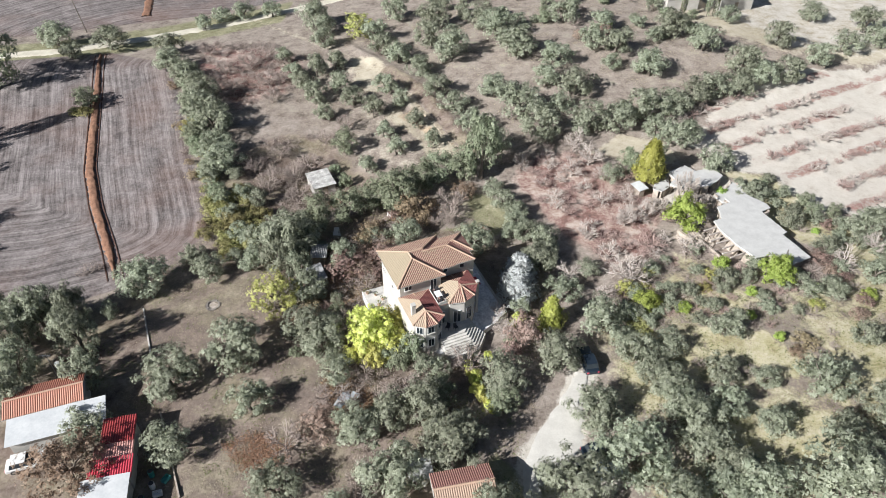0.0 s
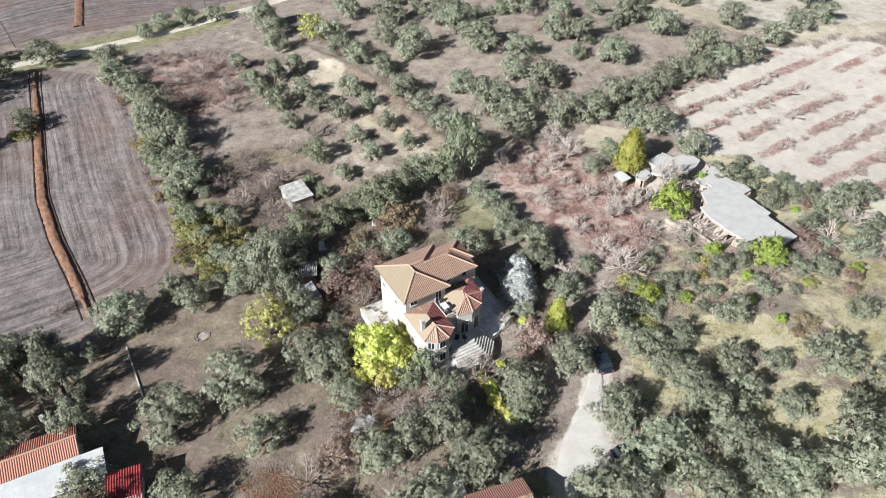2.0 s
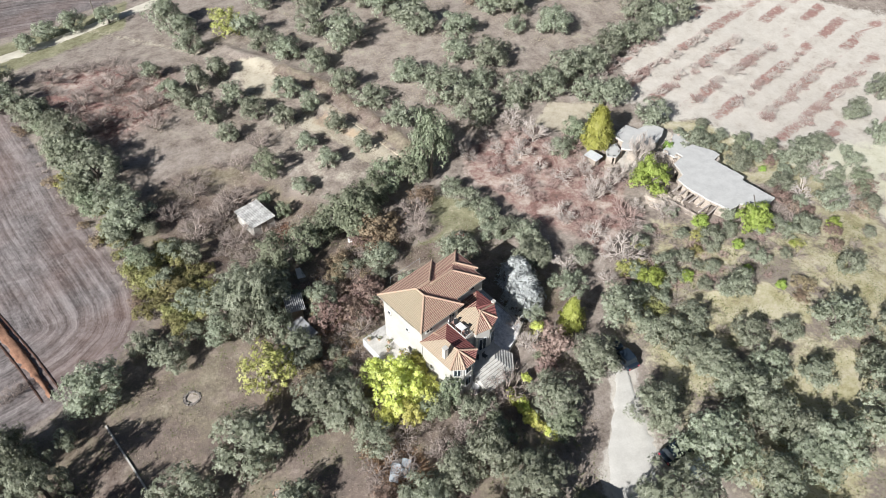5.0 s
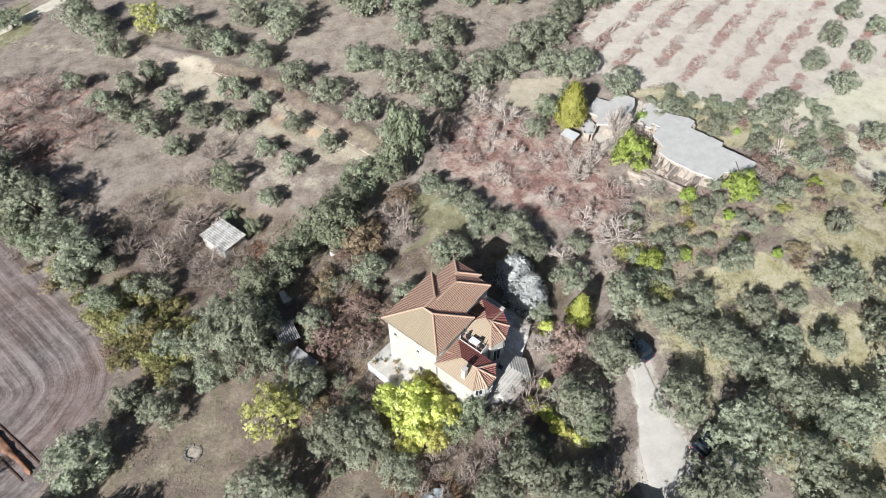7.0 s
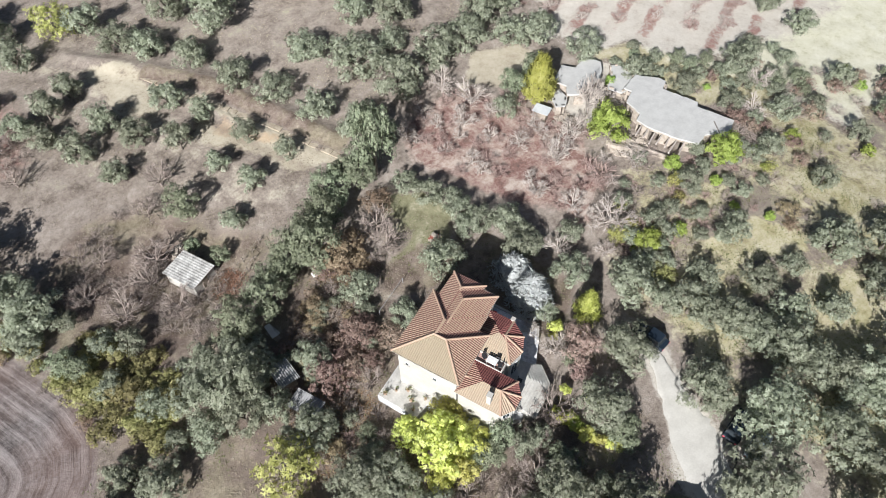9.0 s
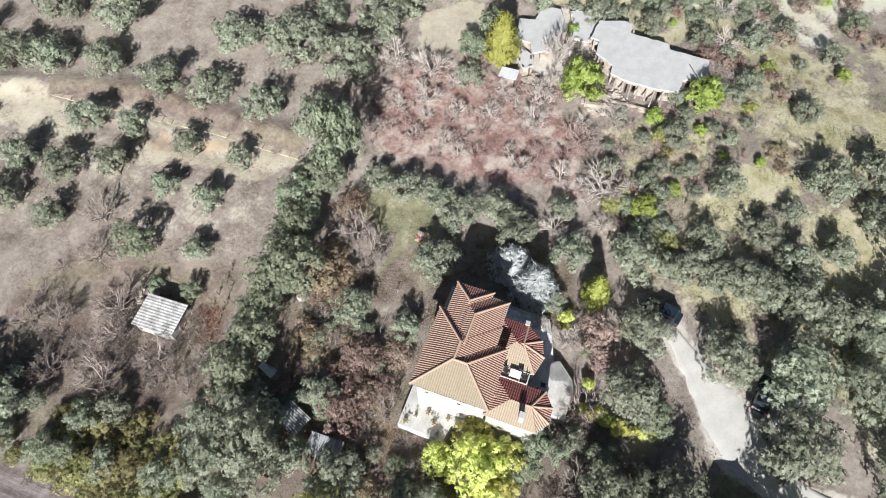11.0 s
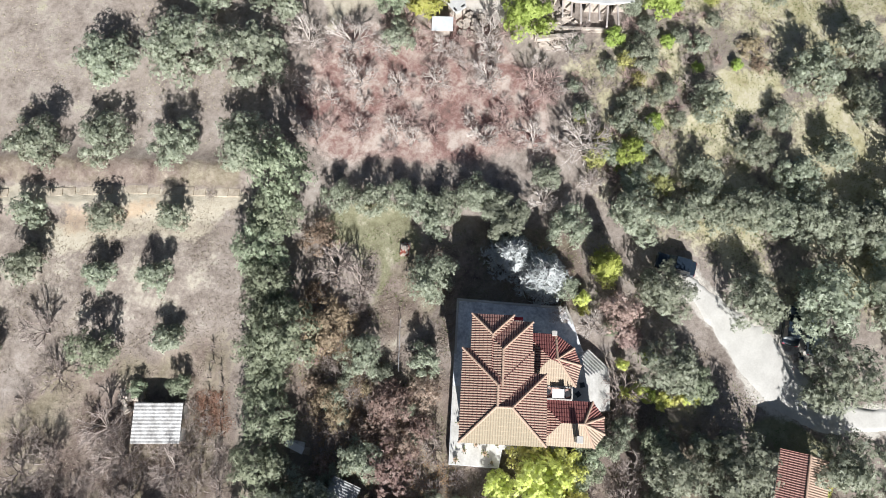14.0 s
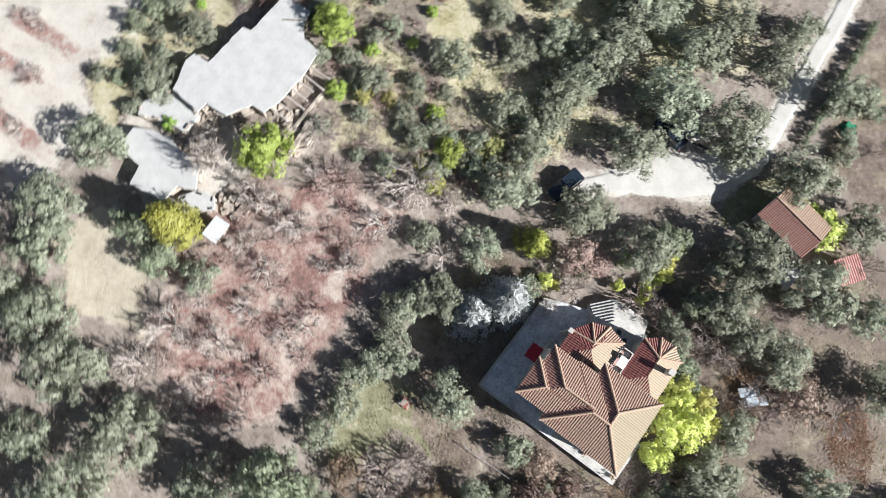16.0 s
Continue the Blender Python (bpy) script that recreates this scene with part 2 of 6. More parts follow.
    s.inputs["Specular IOR Level"].default_value = 0.2
    height = value(t, "ADD", value(t, "MULTIPLY", fine, 0.6), value(t, "MULTIPLY", grain, 0.4))
    height = value(t, "ADD", height, value(t, "MULTIPLY", value(t, "MULTIPLY", lines.outputs["Fac"], zone("field")), 1.2))
    bump(t, s, height, 0.6, 0.2)
    return m


M_GROUND = ground_material()
M_GRAVEL = surface("pale gravel drive", (0.46, 0.44, 0.405), (0.63, 0.61, 0.57), 0.5, 6, 0.95, 0.3)
M_TRACK = surface("pale earth track", (0.46, 0.42, 0.34), (0.68, 0.64, 0.55), 0.5, 6, 0.95, 0.3)
M_BANK = surface("dry earth bank", (0.24, 0.19, 0.14), (0.56, 0.49, 0.39), 0.8, 5, 0.95, 0.6)
M_CLAY = surface("turned red clay", (0.13, 0.062, 0.040), (0.31, 0.17, 0.11), 1.2, 5, 0.95, 0.6)


# ---------------------------------------------------------------- building helpers
def part(name, bm, material, parent=None, label="", smooth=False):
    me = bpy.data.meshes.new(name)
    bm.to_mesh(me)
    bm.free()
    me.materials.append(material)
    if smooth:
        me.polygons.foreach_set("use_smooth", [True] * len(me.polygons))
    ob = new(name, me)
    ob.parent = parent
    if label:
        ob["label"] = label
    return ob


def raw(name, verts, faces, material, parent=None, label=""):
    me = bpy.data.meshes.new(name)
    me.from_pydata([tuple(v) for v in verts], [], [tuple(f) for f in faces])
    me.materials.append(material)
    ob = new(name, me)
    ob.parent = parent
    if label:
        ob["label"] = label
    return ob


def empty(name, m, label, category, group="", kind=""):
    ob = new(name)
    ob.matrix_world = m
    return tagged(ob, label, category, group, kind)


def box(bm, x0, x1, y0, y1, z0, z1, bevel=0.0, m=None):
    vs = bmesh.ops.create_cube(bm, size=1)["verts"]
    for v in vs:
        v.co = Vector((x0 + (v.co.x + 0.5) * (x1 - x0), y0 + (v.co.y + 0.5) * (y1 - y0), z0 + (v.co.z + 0.5) * (z1 - z0)))
        if m is not None:
            v.co = m @ v.co
    if bevel:
        bmesh.ops.bevel(bm, geom=list({e for v in vs for e in v.link_edges}), offset=bevel, segments=1, affect="EDGES")
    return bm


def boxed(*args, **kw):
    return box(bmesh.new(), *args, **kw)


def prism(points, z0, z1, bevel=0.0):
    bm = bmesh.new()
    low = [bm.verts.new((x, y, z0)) for x, y in points]
    top = [bm.verts.new((x, y, z1)) for x, y in points]
    n = len(points)
    bm.faces.new(top)
    bm.faces.new(low[::-1])
    for i in range(n):
        bm.faces.new((low[i], low[(i + 1) % n], top[(i + 1) % n], top[i]))
    bmesh.ops.recalc_face_normals(bm, faces=bm.faces)
    if bevel:
        bmesh.ops.bevel(bm, geom=bm.edges[:], offset=bevel, segments=1, affect="EDGES")
    return bm


def tube(bm, a, b, ra, rb, sides=6):
    a, b = Vector(a), Vector(b)
    q = (b - a).to_track_quat("Z", "Y")
    rings = []
    for p, r in ((a, ra), (b, rb)):
        rings.append([bm.verts.new(p + q @ Vector((r * math.cos(i * math.tau / sides), r * math.sin(i * math.tau / sides), 0))) for i in range(sides)])
    for i in range(sides):
        j = (i + 1) % sides
        bm.faces.new((rings[0][i], rings[0][j], rings[1][j], rings[1][i]))
    bm.faces.new(rings[1])
    bm.faces.new(rings[0][::-1])
    return bm


# ---------------------------------------------------------------- ground
def height(x, y):
    """The lie of the land, rising to the north and east, with a hollow round the shed and a rise to the east."""
    x, y = np.asarray(x, float), np.asarray(y, float)
    u, v = np.clip(x, -90, 80) / 60, (np.clip(y, 10, 132) - 65) / 60
    z = -0.745 + 0.557 * u + 1.705 * v - 0.639 * u * v - 0.385 * u * u + 3.306 * v * v
    z = z + 2.478 * np.sin(1.6 * u) - 0.599 * np.sin(1.6 * v) + 0.353 * np.cos(1.6 * u) * np.sin(1.6 * v) - 1.539 * np.sin(1.6 * u) * np.cos(1.6 * v)
    return z - 1.7 * np.exp(-((x + 21) ** 2 + (y - 93) ** 2) / 90) + 1.4 * np.exp(-((x - 46) ** 2 + (y - 62) ** 2) / 300)


def at(x, y, dz=0.0):
    return (x, y, float(height(x, y)) + dz)


def inside(x, y, poly, soft=2.0):
    """About 1 inside a polygon and 0 outside it, with a soft rim."""
    x, y = np.asarray(x, float), np.asarray(y, float)
    hit, near = np.zeros(x.shape, bool), np.full(x.shape, 1e9)
    for (ax, ay), (bx, by) in zip(poly, poly[1:] + poly[:1]):
        if ay != by:
            hit ^= ((ay > y) != (by > y)) & (x < (bx - ax) * (y - ay) / (by - ay) + ax)
        dx, dy = bx - ax, by - ay
        k = np.clip(((x - ax) * dx + (y - ay) * dy) / (dx * dx + dy * dy), 0, 1)
        near = np.minimum(near, np.hypot(x - ax - k * dx, y - ay - k * dy))
    return np.clip(0.5 + np.where(hit, near, -near) / (2 * soft), 0, 1)


def from_line(x, y, line):
    """The distance from a line of points."""
    near = np.full(np.shape(x), 1e9)
    for (ax, ay), (bx, by) in zip(line, line[1:]):
        dx, dy = bx - ax, by - ay
        k = np.clip(((x - ax) * dx + (y - ay) * dy) / (dx * dx + dy * dy), 0, 1)
        near = np.minimum(near, np.hypot(x - ax - k * dx, y - ay - k * dy))
    return near


TRENCH = [(-47.0, 69.5), (-50.5, 76.0), (-56.5, 86.0), (-62.0, 97.0), (-66.5, 110.0), (-70.5, 122.0), (-75.8, 137.8)]
TRACK = [(-130.0, 127.0), (-97.0, 136.0), (-86.0, 139.0), (-64.6, 149.5), (-50.5, 156.7), (-35.0, 165.7), (0.0, 186.0)]
FIELD = [(-36.5, 80.0), (-41.0, 91.0), (-47.0, 104.0), (-52.0, 117.0), (-59.0, 133.5), (-74.0, 139.0), (-97.0, 133.0), (-140.0, 122.0), (-140.0, 62.0), (-58.0, 62.0), (-47.0, 67.0), (-40.0, 72.0)]
HEADLAND = [(-59.0, 133.5), (-52.0, 117.0), (-47.0, 104.0), (-41.0, 91.0), (-38.0, 84.0), (-37.2, 79.0), (-38.5, 75.0), (-42.0, 71.0), (-48.0, 67.0), (-58.0, 63.0), (-75.0, 60.0), (-140.0, 58.0)]
FAR_FIELD = [(-180.0, 140.0), (-97.0, 147.0), (-78.0, 155.0), (-62.0, 161.0), (-40.0, 172.0), (-20.0, 200.0), (-180.0, 230.0)]
CHALK = [(42.0, 100.0), (50.0, 112.0), (66.0, 124.0), (95.0, 128.0), (120.0, 100.0), (110.0, 82.0), (72.0, 80.0), (60.0, 82.0), (52.0, 91.0)]
ORCHARD = [(9.0, 93.5), (22.0, 99.5), (31.0, 92.5), (35.0, 82.0), (30.0, 72.0), (23.0, 69.0), (18.0, 76.0), (11.5, 88.0)]
BRUSH = [(-41.0, 116.0), (-31.0, 121.0), (-30.0, 134.0), (-42.0, 143.0), (-56.0, 143.0), (-52.0, 128.0)]
CLEARING = [(24.5, 98.0), (30.0, 104.0), (38.5, 102.0), (37.0, 95.5), (32.0, 94.0)]
PATH = [(-50.0, 161.0), (-26.0, 139.0), (-14.5, 126.5), (-7.6, 119.0), (-2.7, 109.3), (3.3, 97.1)]
TERRACES = [(-12.5, 92.0), (-1.0, 94.0), (1.8, 97.5), (-6.5, 115.0), (-14.0, 124.5), (-24.0, 136.0), (-34.0, 133.0), (-25.0, 112.0), (-17.0, 103.0)]
PALELAND = [(53.0, 91.0), (60.0, 82.0), (72.0, 80.0), (110.0, 82.0), (130.0, 60.0), (100.0, 50.0), (66.0, 62.0), (62.0, 74.0)]
LAWN = [(4.0, 88.0), (9.0, 87.0), (10.5, 80.0), (6.0, 76.0), (0.5, 75.0), (-0.5, 78.0), (4.5, 82.5)]
YARD = [(-17.0, 95.0), (-10.0, 90.0), (-24.0, 82.0), (-33.0, 86.0), (-27.0, 94.0)]
EASTSIDE = [(20.0, 64.0), (27.0, 70.0), (36.0, 73.0), (42.0, 66.5), (58.0, 68.0), (75.0, 66.0), (75.0, 18.0), (30.0, 14.0), (18.0, 30.0), (20.0, 48.0)]
SCORCHED = [(-24.3, 42.1), (-21.9, 44.2), (-16.8, 42.2), (-17.0, 38.4), (-21.3, 38.8)]


BEDLINES = [[(-19.0, 45.4), (-15.5, 39.9)], [(-18.0, 54.1), (-15.4, 48.9), (-11.4, 41.2)], [(-18.0, 54.1), (-24.0, 60.5), (-27.5, 63.0)]]
DRIVELINE = [(16.4, 51.5), (14.6, 47.0), (12.6, 42.6), (10.4, 38.4), (9.6, 34.5), (11.4, 30.0), (14.4, 24.5), (18.0, 18.0), (22.0, 11.0)]


def build_ground():
    fx, fy = np.arange(-104, 100.1, 0.8), np.arange(4, 184.1, 0.8)
    wide = np.array([6, 16, 36, 80, 180, 450, 1200, 2600], float)
    xs = np.concatenate([(fx[0] - wide)[::-1], fx, fx[-1] + wide])
    ys = np.concatenate([(fy[0] - wide)[::-1], fy, fy[-1] + wide])
    gx, gy = (a.ravel() for a in np.meshgrid(xs, ys))
    rough = np.array([noise.noise((a * 0.35, b * 0.35, 3.0)) * 0.10 + noise.noise((a * 1.1, b * 1.1, 7.0)) * 0.05 for a, b in zip(gx, gy)])
    wx = gx + np.array([noise.noise((a * 0.16, b * 0.16, 1.0)) for a, b in zip(gx, gy)]) * 2.2
    wy = gy + np.array([noise.noise((a * 0.16, b * 0.16, 9.0)) for a, b in zip(gx, gy)]) * 2.2
    field = np.maximum(inside(gx, gy, FIELD, 0.6), inside(gx, gy, FAR_FIELD, 1.0))
    z = height(gx, gy) + rough * (1 - 0.5 * field)
    path = from_line(gx, gy, PATH)
    z += 0.7 * np.exp(-((path - 2.6) / 1.4) ** 2) * (gx + gy * 0.55 > 55)
    n = len(xs)
    idx = np.arange(n * len(ys)).reshape(len(ys), n)
    faces = np.stack([idx[:-1, :-1], idx[:-1, 1:], idx[1:, 1:], idx[1:, :-1]], -1).reshape(-1, 4)
    ob = raw("ground", np.stack([gx, gy, z], -1).tolist(), faces.tolist(), M_GROUND)
    ob.data.polygons.foreach_set("use_smooth", [True] * len(faces))
    across = (gy - 0.44 / 0.90 * gx) * 0.90
    phase = np.abs(((across - 53.0) / 5.15) % 1.0 - 0.5) * 2
    patch = np.array([noise.noise((a * 0.13, b * 0.13, 5.0)) for a, b in zip(gx, gy)])
    rows = 0.56 * np.clip((phase - 0.33) / 0.3, 0, 1) * inside(wx, wy, CHALK, 1.5) * np.clip(0.80 + 1.3 * patch, 0, 1)
    trench = from_line(gx, gy, TRENCH)
    side = from_line(gx, gy, HEADLAND)
    zones = {
        "field": field,
        # pale ground; the farthest north-east patch is lightened further in place of haze
        "chalk": np.maximum.reduce([inside(wx, wy, CHALK, 2.0), 0.95 * inside(wx, wy, [(33.5, 84.0), (35.5, 91.5), (42.5, 92.5), (48.5, 89.5), (46.5, 81.5), (40.0, 79.5), (36.5, 80.5)], 1.2), 0.9 * np.clip(1.55 - from_line(gx, gy, DRIVELINE) / (1.5 + 1.5 * np.exp(-((gy - 40.5) / 4.5) ** 2)), 0, 1), 0.92 * inside(wx, wy, [(59.0, 71.0), (66.0, 61.0), (90.0, 54.0), (120.0, 60.0), (110.0, 84.0), (74.0, 82.0)], 3), 0.55 * inside(wx, wy, [(60.0, 150.0), (70.0, 132.0), (84.0, 130.0), (130.0, 132.0), (140.0, 190.0), (60.0, 190.0)], 4), 0.75 * inside(wx, wy, [(13.5, 42.0), (17.5, 43.0), (19.0, 36.0), (13.5, 35.0)], 1.5)]),
        "redrow": rows,
        "bleached": 0.9 * inside(wx, wy, PALELAND, 3),
        "litter": np.maximum(0.70 * inside(wx, wy, ORCHARD, 1.5), 0.72 * inside(wx, wy, BRUSH, 2)),
        "straw": np.maximum.reduce([inside(wx, wy, CLEARING, 1.0), 0.3 * inside(gx, gy, LAWN, 0.8), 0.55 * np.clip(1.6 - from_line(gx, gy, [(-6.5, 74.5), (-0.8, 76.3), (1.9, 77.4), (4.0, 78.6)]) / 0.9, 0, 1), 0.5 * np.clip(1.5 - from_line(gx, gy, [(-24.2, 81.6), (-15.0, 87.0), (-10.0, 91.4)]) / 0.7, 0, 1), 0.38 * inside(wx, wy, TERRACES, 3.0), 0.68 * inside(wx, wy, [(-18.7, 134.9), (-14.4, 130.7), (-12.2, 120.5), (-14.8, 118.5), (-19.3, 124.2), (-20.3, 130.1)], 0.8), 0.9 * inside(wx, wy, [(-11.4, 112.9), (-7.6, 106.6), (-2.2, 97.3), (2.1, 97.2), (0.0, 101.2), (-5.5, 109.1), (-9.4, 115.3)], 0.8), *[0.6 * np.clip(1.5 - from_line(gx, gy, q) / 0.5, 0, 1) for q in BEDLINES], np.clip(1.6 - from_line(gx, gy, [(x - 0.7, y - 0.4) for x, y in PATH[2:]]) / 0.8, 0, 1), 0.75 * inside(wx, wy, PALELAND, 3), 0.95 * inside(wx, wy, [(52.0, 150.0), (66.0, 132.0), (84.0, 128.0), (130.0, 132.0), (140.0, 190.0), (50.0, 190.0)], 3), 0.5 * np.clip(1.6 - path / 1.0, 0, 1) * (gy > 131)]),
        "green": np.maximum.reduce([0.85 * inside(wx, wy, LAWN, 0.8), 0.95 * inside(wx, wy, [(3.2, 84.5), (6.5, 85.5), (8.5, 81.5), (4.5, 80.5)], 2.0), 0.9 * inside(wx, wy, [(31.0, 57.9), (32.9, 53.3), (34.5, 50.0), (29.5, 49.0), (27.5, 53.0)], 1.5), 1.0 * inside(wx, wy, [(4.5, 32.5), (8.0, 32.0), (9.0, 37.0), (6.5, 40.0), (3.0, 38.5)], 1.0), 0.45 * inside(wx, wy, EASTSIDE, 5), np.clip(1.1 - np.abs(from_line(gx, gy, TRACK) - 3.5) / 4, 0, 1) * (gx < -40), np.where(gy > 112, 0.3, 0)]),
        # dark soil, also painted as shade north of the villa and under western trees
        "soil": np.maximum.reduce([0.95 * inside(wx, wy, [(-62.0, 62.0), (-42.0, 64.5), (-36.5, 54.0), (-32.0, 45.0), (-27.0, 36.0), (-50.0, 36.0), (-66.0, 46.0)], 1.0), 0.85 * inside(gx, gy, [(x + 0.3, y + 0.3) for x, y in PATH[2:]] + [(x + 3.0, y + 1.7) for x, y in PATH[:1:-1]], 0.5), 0.9 * inside(wx, wy, YARD, 2), 0.86 * inside(wx, wy, [(-38, 101), (-30, 107), (-22, 106), (-16, 99), (-10, 91), (-24, 81), (-38, 83)], 2.5), 0.8 * inside(wx, wy, SCORCHED, 1.0), 0.85 * inside(wx, wy, [(9.0, 26.5), (14.5, 16.0), (18.5, 9.0), (0.0, 6.0), (-6.0, 24.0), (4.0, 30.0)], 1.5), 0.95 * inside(wx, wy, [(-4, 76), (4, 80), (14, 72), (16, 62), (8, 60), (2, 72)], 1.0), 0.62 * inside(wx, wy, [(-62, 64), (-47, 66), (-36, 78), (-22, 83), (-6, 88), (0, 84), (-4, 76), (4, 56), (6, 30), (-20, 20), (-70, 20)], 3)]),
        "ochre": 0.52 * inside(wx, wy, [(-9.6, 114.8), (-6.1, 113.0), (-0.9, 104.3), (-2.5, 103.0), (-8.2, 110.6)], 0.8),
        "meadow": np.maximum.reduce([0.72 * inside(wx, wy, EASTSIDE, 4) * np.clip(0.85 + 1.1 * patch, 0, 1.25), inside(wx, wy, [(51.5, 59.0), (58.0, 52.0), (64.0, 44.0), (56.0, 41.0), (53.5, 48.5), (49.0, 53.5)], 1.2), 0.9 * inside(wx, wy, [(40.4, 57.0), (42.5, 52.0), (39.0, 50.5), (36.0, 53.0), (32.5, 53.0), (31.0, 58.0), (35.0, 58.5)], 1.2), 0.7 * inside(wx, wy, [(46.0, 94.0), (53.0, 92.0), (61.0, 82.0), (68.0, 72.0), (60.0, 66.0), (50.0, 76.0), (44.0, 86.0)], 2.0)]),
        "furrow": side,
        "along": gy,
    }
    band = (gx + 6.7) * 0.906 + (gy - 116.2) * 0.423
    zones["soil"] = np.maximum(zones["soil"], 0.45 * np.clip(1.4 - np.abs(band + 3.2) / 1.4, 0, 1) * inside(gx, gy, TERRACES, 1.0))
    for name, values in zones.items():
        a = ob.data.attributes.new(name, "FLOAT", "POINT")
        a.data.foreach_set("value", values.astype(np.float32))
    return tagged(ob, "dry winter grass, bare soil and ploughed earth", "ground", kind="structure")


build_ground()


def ribbon(name, line, widths, material, lift, ragged=0.25, crown=0.0, seed=0):
    """A strip laid along a line on the land, with ragged edges."""
    rnd = random.Random(seed)
    pts = []
    for (ax, ay), (bx, by), wa, wb in zip(line, line[1:], widths, widths[1:]):
        steps = max(2, int(math.hypot(bx - ax, by - ay) / 0.5))
        for i in range(steps):
            k = i / steps
            pts.append((ax + (bx - ax) * k, ay + (by - ay) * k, wa + (wb - wa) * k))
    pts.append((*line[-1], widths[-1]))
    for _ in range(8):
        pts = [pts[0]] + [tuple(0.25 * a + 0.5 * b + 0.25 * c for a, b, c in zip(p, q, r)) for p, q, r in zip(pts, pts[1:], pts[2:])] + [pts[-1]]
    verts, faces, m = [], [], 9
    for i, (x, y, w) in enumerate(pts):
        a, b = pts[max(i - 1, 0)], pts[min(i + 1, len(pts) - 1)]
        d = Vector((b[0] - a[0], b[1] - a[1], 0)).normalized()
        nx, ny = -d.y, d.x
        for j in range(m):
            s = (j / (m - 1) - 0.5) * 2
            edge = w / 2 + (rnd.uniform(-ragged, ragged) + noise.noise((x * 0.5, y * 0.5, 4 + s)) * ragged * 1.5 if abs(s) > 0.9 else 0)
            px, py = x + nx * s * edge, y + ny * s * edge
            dz = lift if abs(s) < 0.9 else -0.12
            dz += crown * (1 - s * s) + crown * 0.9 * noise.noise((px * 2.2, py * 2.2, 1.0))
            verts.append(at(px, py, dz))
    for i in range(len(pts) - 1):
        for j in range(m - 1):
            k = i * m + j
            faces.append((k, k + 1, k + m + 1, k + m))
    ob = raw(name, verts, faces, material)
    ob.data.polygons.foreach_set("use_smooth", [True] * len(faces))
    return ob


tagged(ribbon("driveway", [(16.4, 51.5), (14.6, 47.0), (12.6, 42.6), (10.4, 38.4), (9.6, 34.5), (11.4, 30.0), (14.4, 24.5), (18.0, 18.0), (22.0, 11.0), (27.0, 2.0)],
              [1.6, 3.2, 5.3, 5.2, 3.8, 2.4, 2.1, 2.1, 2.2, 2.4], M_GRAVEL, 0.10, 0.3, 0.0, 2), "pale gravel driveway bending through the trees", "driveway", kind="structure")
tagged(ribbon("road", TRACK, [3.4] * len(TRACK), M_TRACK, 0.14, 0.3, 0.0, 3), "pale dirt track along the field edge", "road", kind="structure")
tagged(ribbon("clay_trench", TRENCH, [0.3, 1.4, 1.6, 1.7, 1.6, 1.5, 0.5], M_CLAY, 0.14, 0.25, 0.24, 5), "strip of turned red clay across a ploughed field", "trench", kind="structure")
tagged(ribbon("far_clay_strip", [(-74.0, 161.0), (-76.0, 168.0), (-80.0, 182.0), (-86.0, 205.0)], [2.2] * 4, M_CLAY, 0.10, 0.3, 0.2, 6), "strip of turned red clay in a farther field", "trench", kind="structure")

M_RUTCLAY = surface("dark brown clay", (0.05, 0.028, 0.022), (0.12, 0.062, 0.045), 1.5, 6, 0.9, 0.5)
# a thin dark strip along each side of the trench
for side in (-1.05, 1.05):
    tagged(ribbon("trench_rut", [(x + side * 0.9, y + side * 0.45) for x, y in TRENCH], [0.22] * len(TRENCH), M_RUTCLAY, 0.09, 0.12, 0.0, 15), "thin dark rut beside turned clay", "rut", kind="structure")
# ---------------------------------------------------------------- plants
def tufts(name, material, rnd, P, A, O, size, slim, blades):
    """A mesh of small tufts of narrow leaves at P, pointing along A, shaded as if facing O."""
    O = O / np.linalg.norm(O, axis=1)[:, None]
    A = A / np.linalg.norm(A, axis=1)[:, None]
    n = len(P)
    s = (size * rnd.uniform(0.7, 1.4, n))[:, None]
    U = np.cross(A, rnd.normal(size=A.shape))
    U /= np.linalg.norm(U, axis=1)[:, None]
    V = np.cross(A, U)
    verts, faces, w = [P[:, None, :]], [], 1 + 2 * blades
    for b in range(blades):
        ang = b * math.tau / blades + rnd.uniform(-0.5, 0.5, n)[:, None]
        out = U * np.cos(ang) + V * np.sin(ang)
        side = -U * np.sin(ang) + V * np.cos(ang)
        way = A * rnd.uniform(0.05, 0.6, n)[:, None] + out * rnd.uniform(0.7, 1.05, n)[:, None]
        long = s * rnd.uniform(0.75, 1.3, n)[:, None]
        mid, tip = P + way * long * 0.9 + side * s * slim * 1.9, P + way * long * 2.0 - side * s * slim * 0.5
        verts.append(np.stack([mid, tip], 1))
        k = 1 + 2 * b
        base = np.arange(n)[:, None] * w
        turned = (np.cross(mid - P, tip - P) * O).sum(1)[:, None] < 0
        faces.append(base + np.where(turned, np.array([[0, k + 1, k]]), np.array([[0, k, k + 1]])))
    me = bpy.data.meshes.new(name)
    me.from_pydata(np.concatenate(verts, 1).reshape(-1, 3).tolist(), [], np.concatenate(faces).tolist())
    me.materials.append(material)
    me.polygons.foreach_set("use_smooth", [True] * len(me.polygons))
    me.normals_split_custom_set_from_vertices(np.repeat(O, w, axis=0).tolist())
    return me


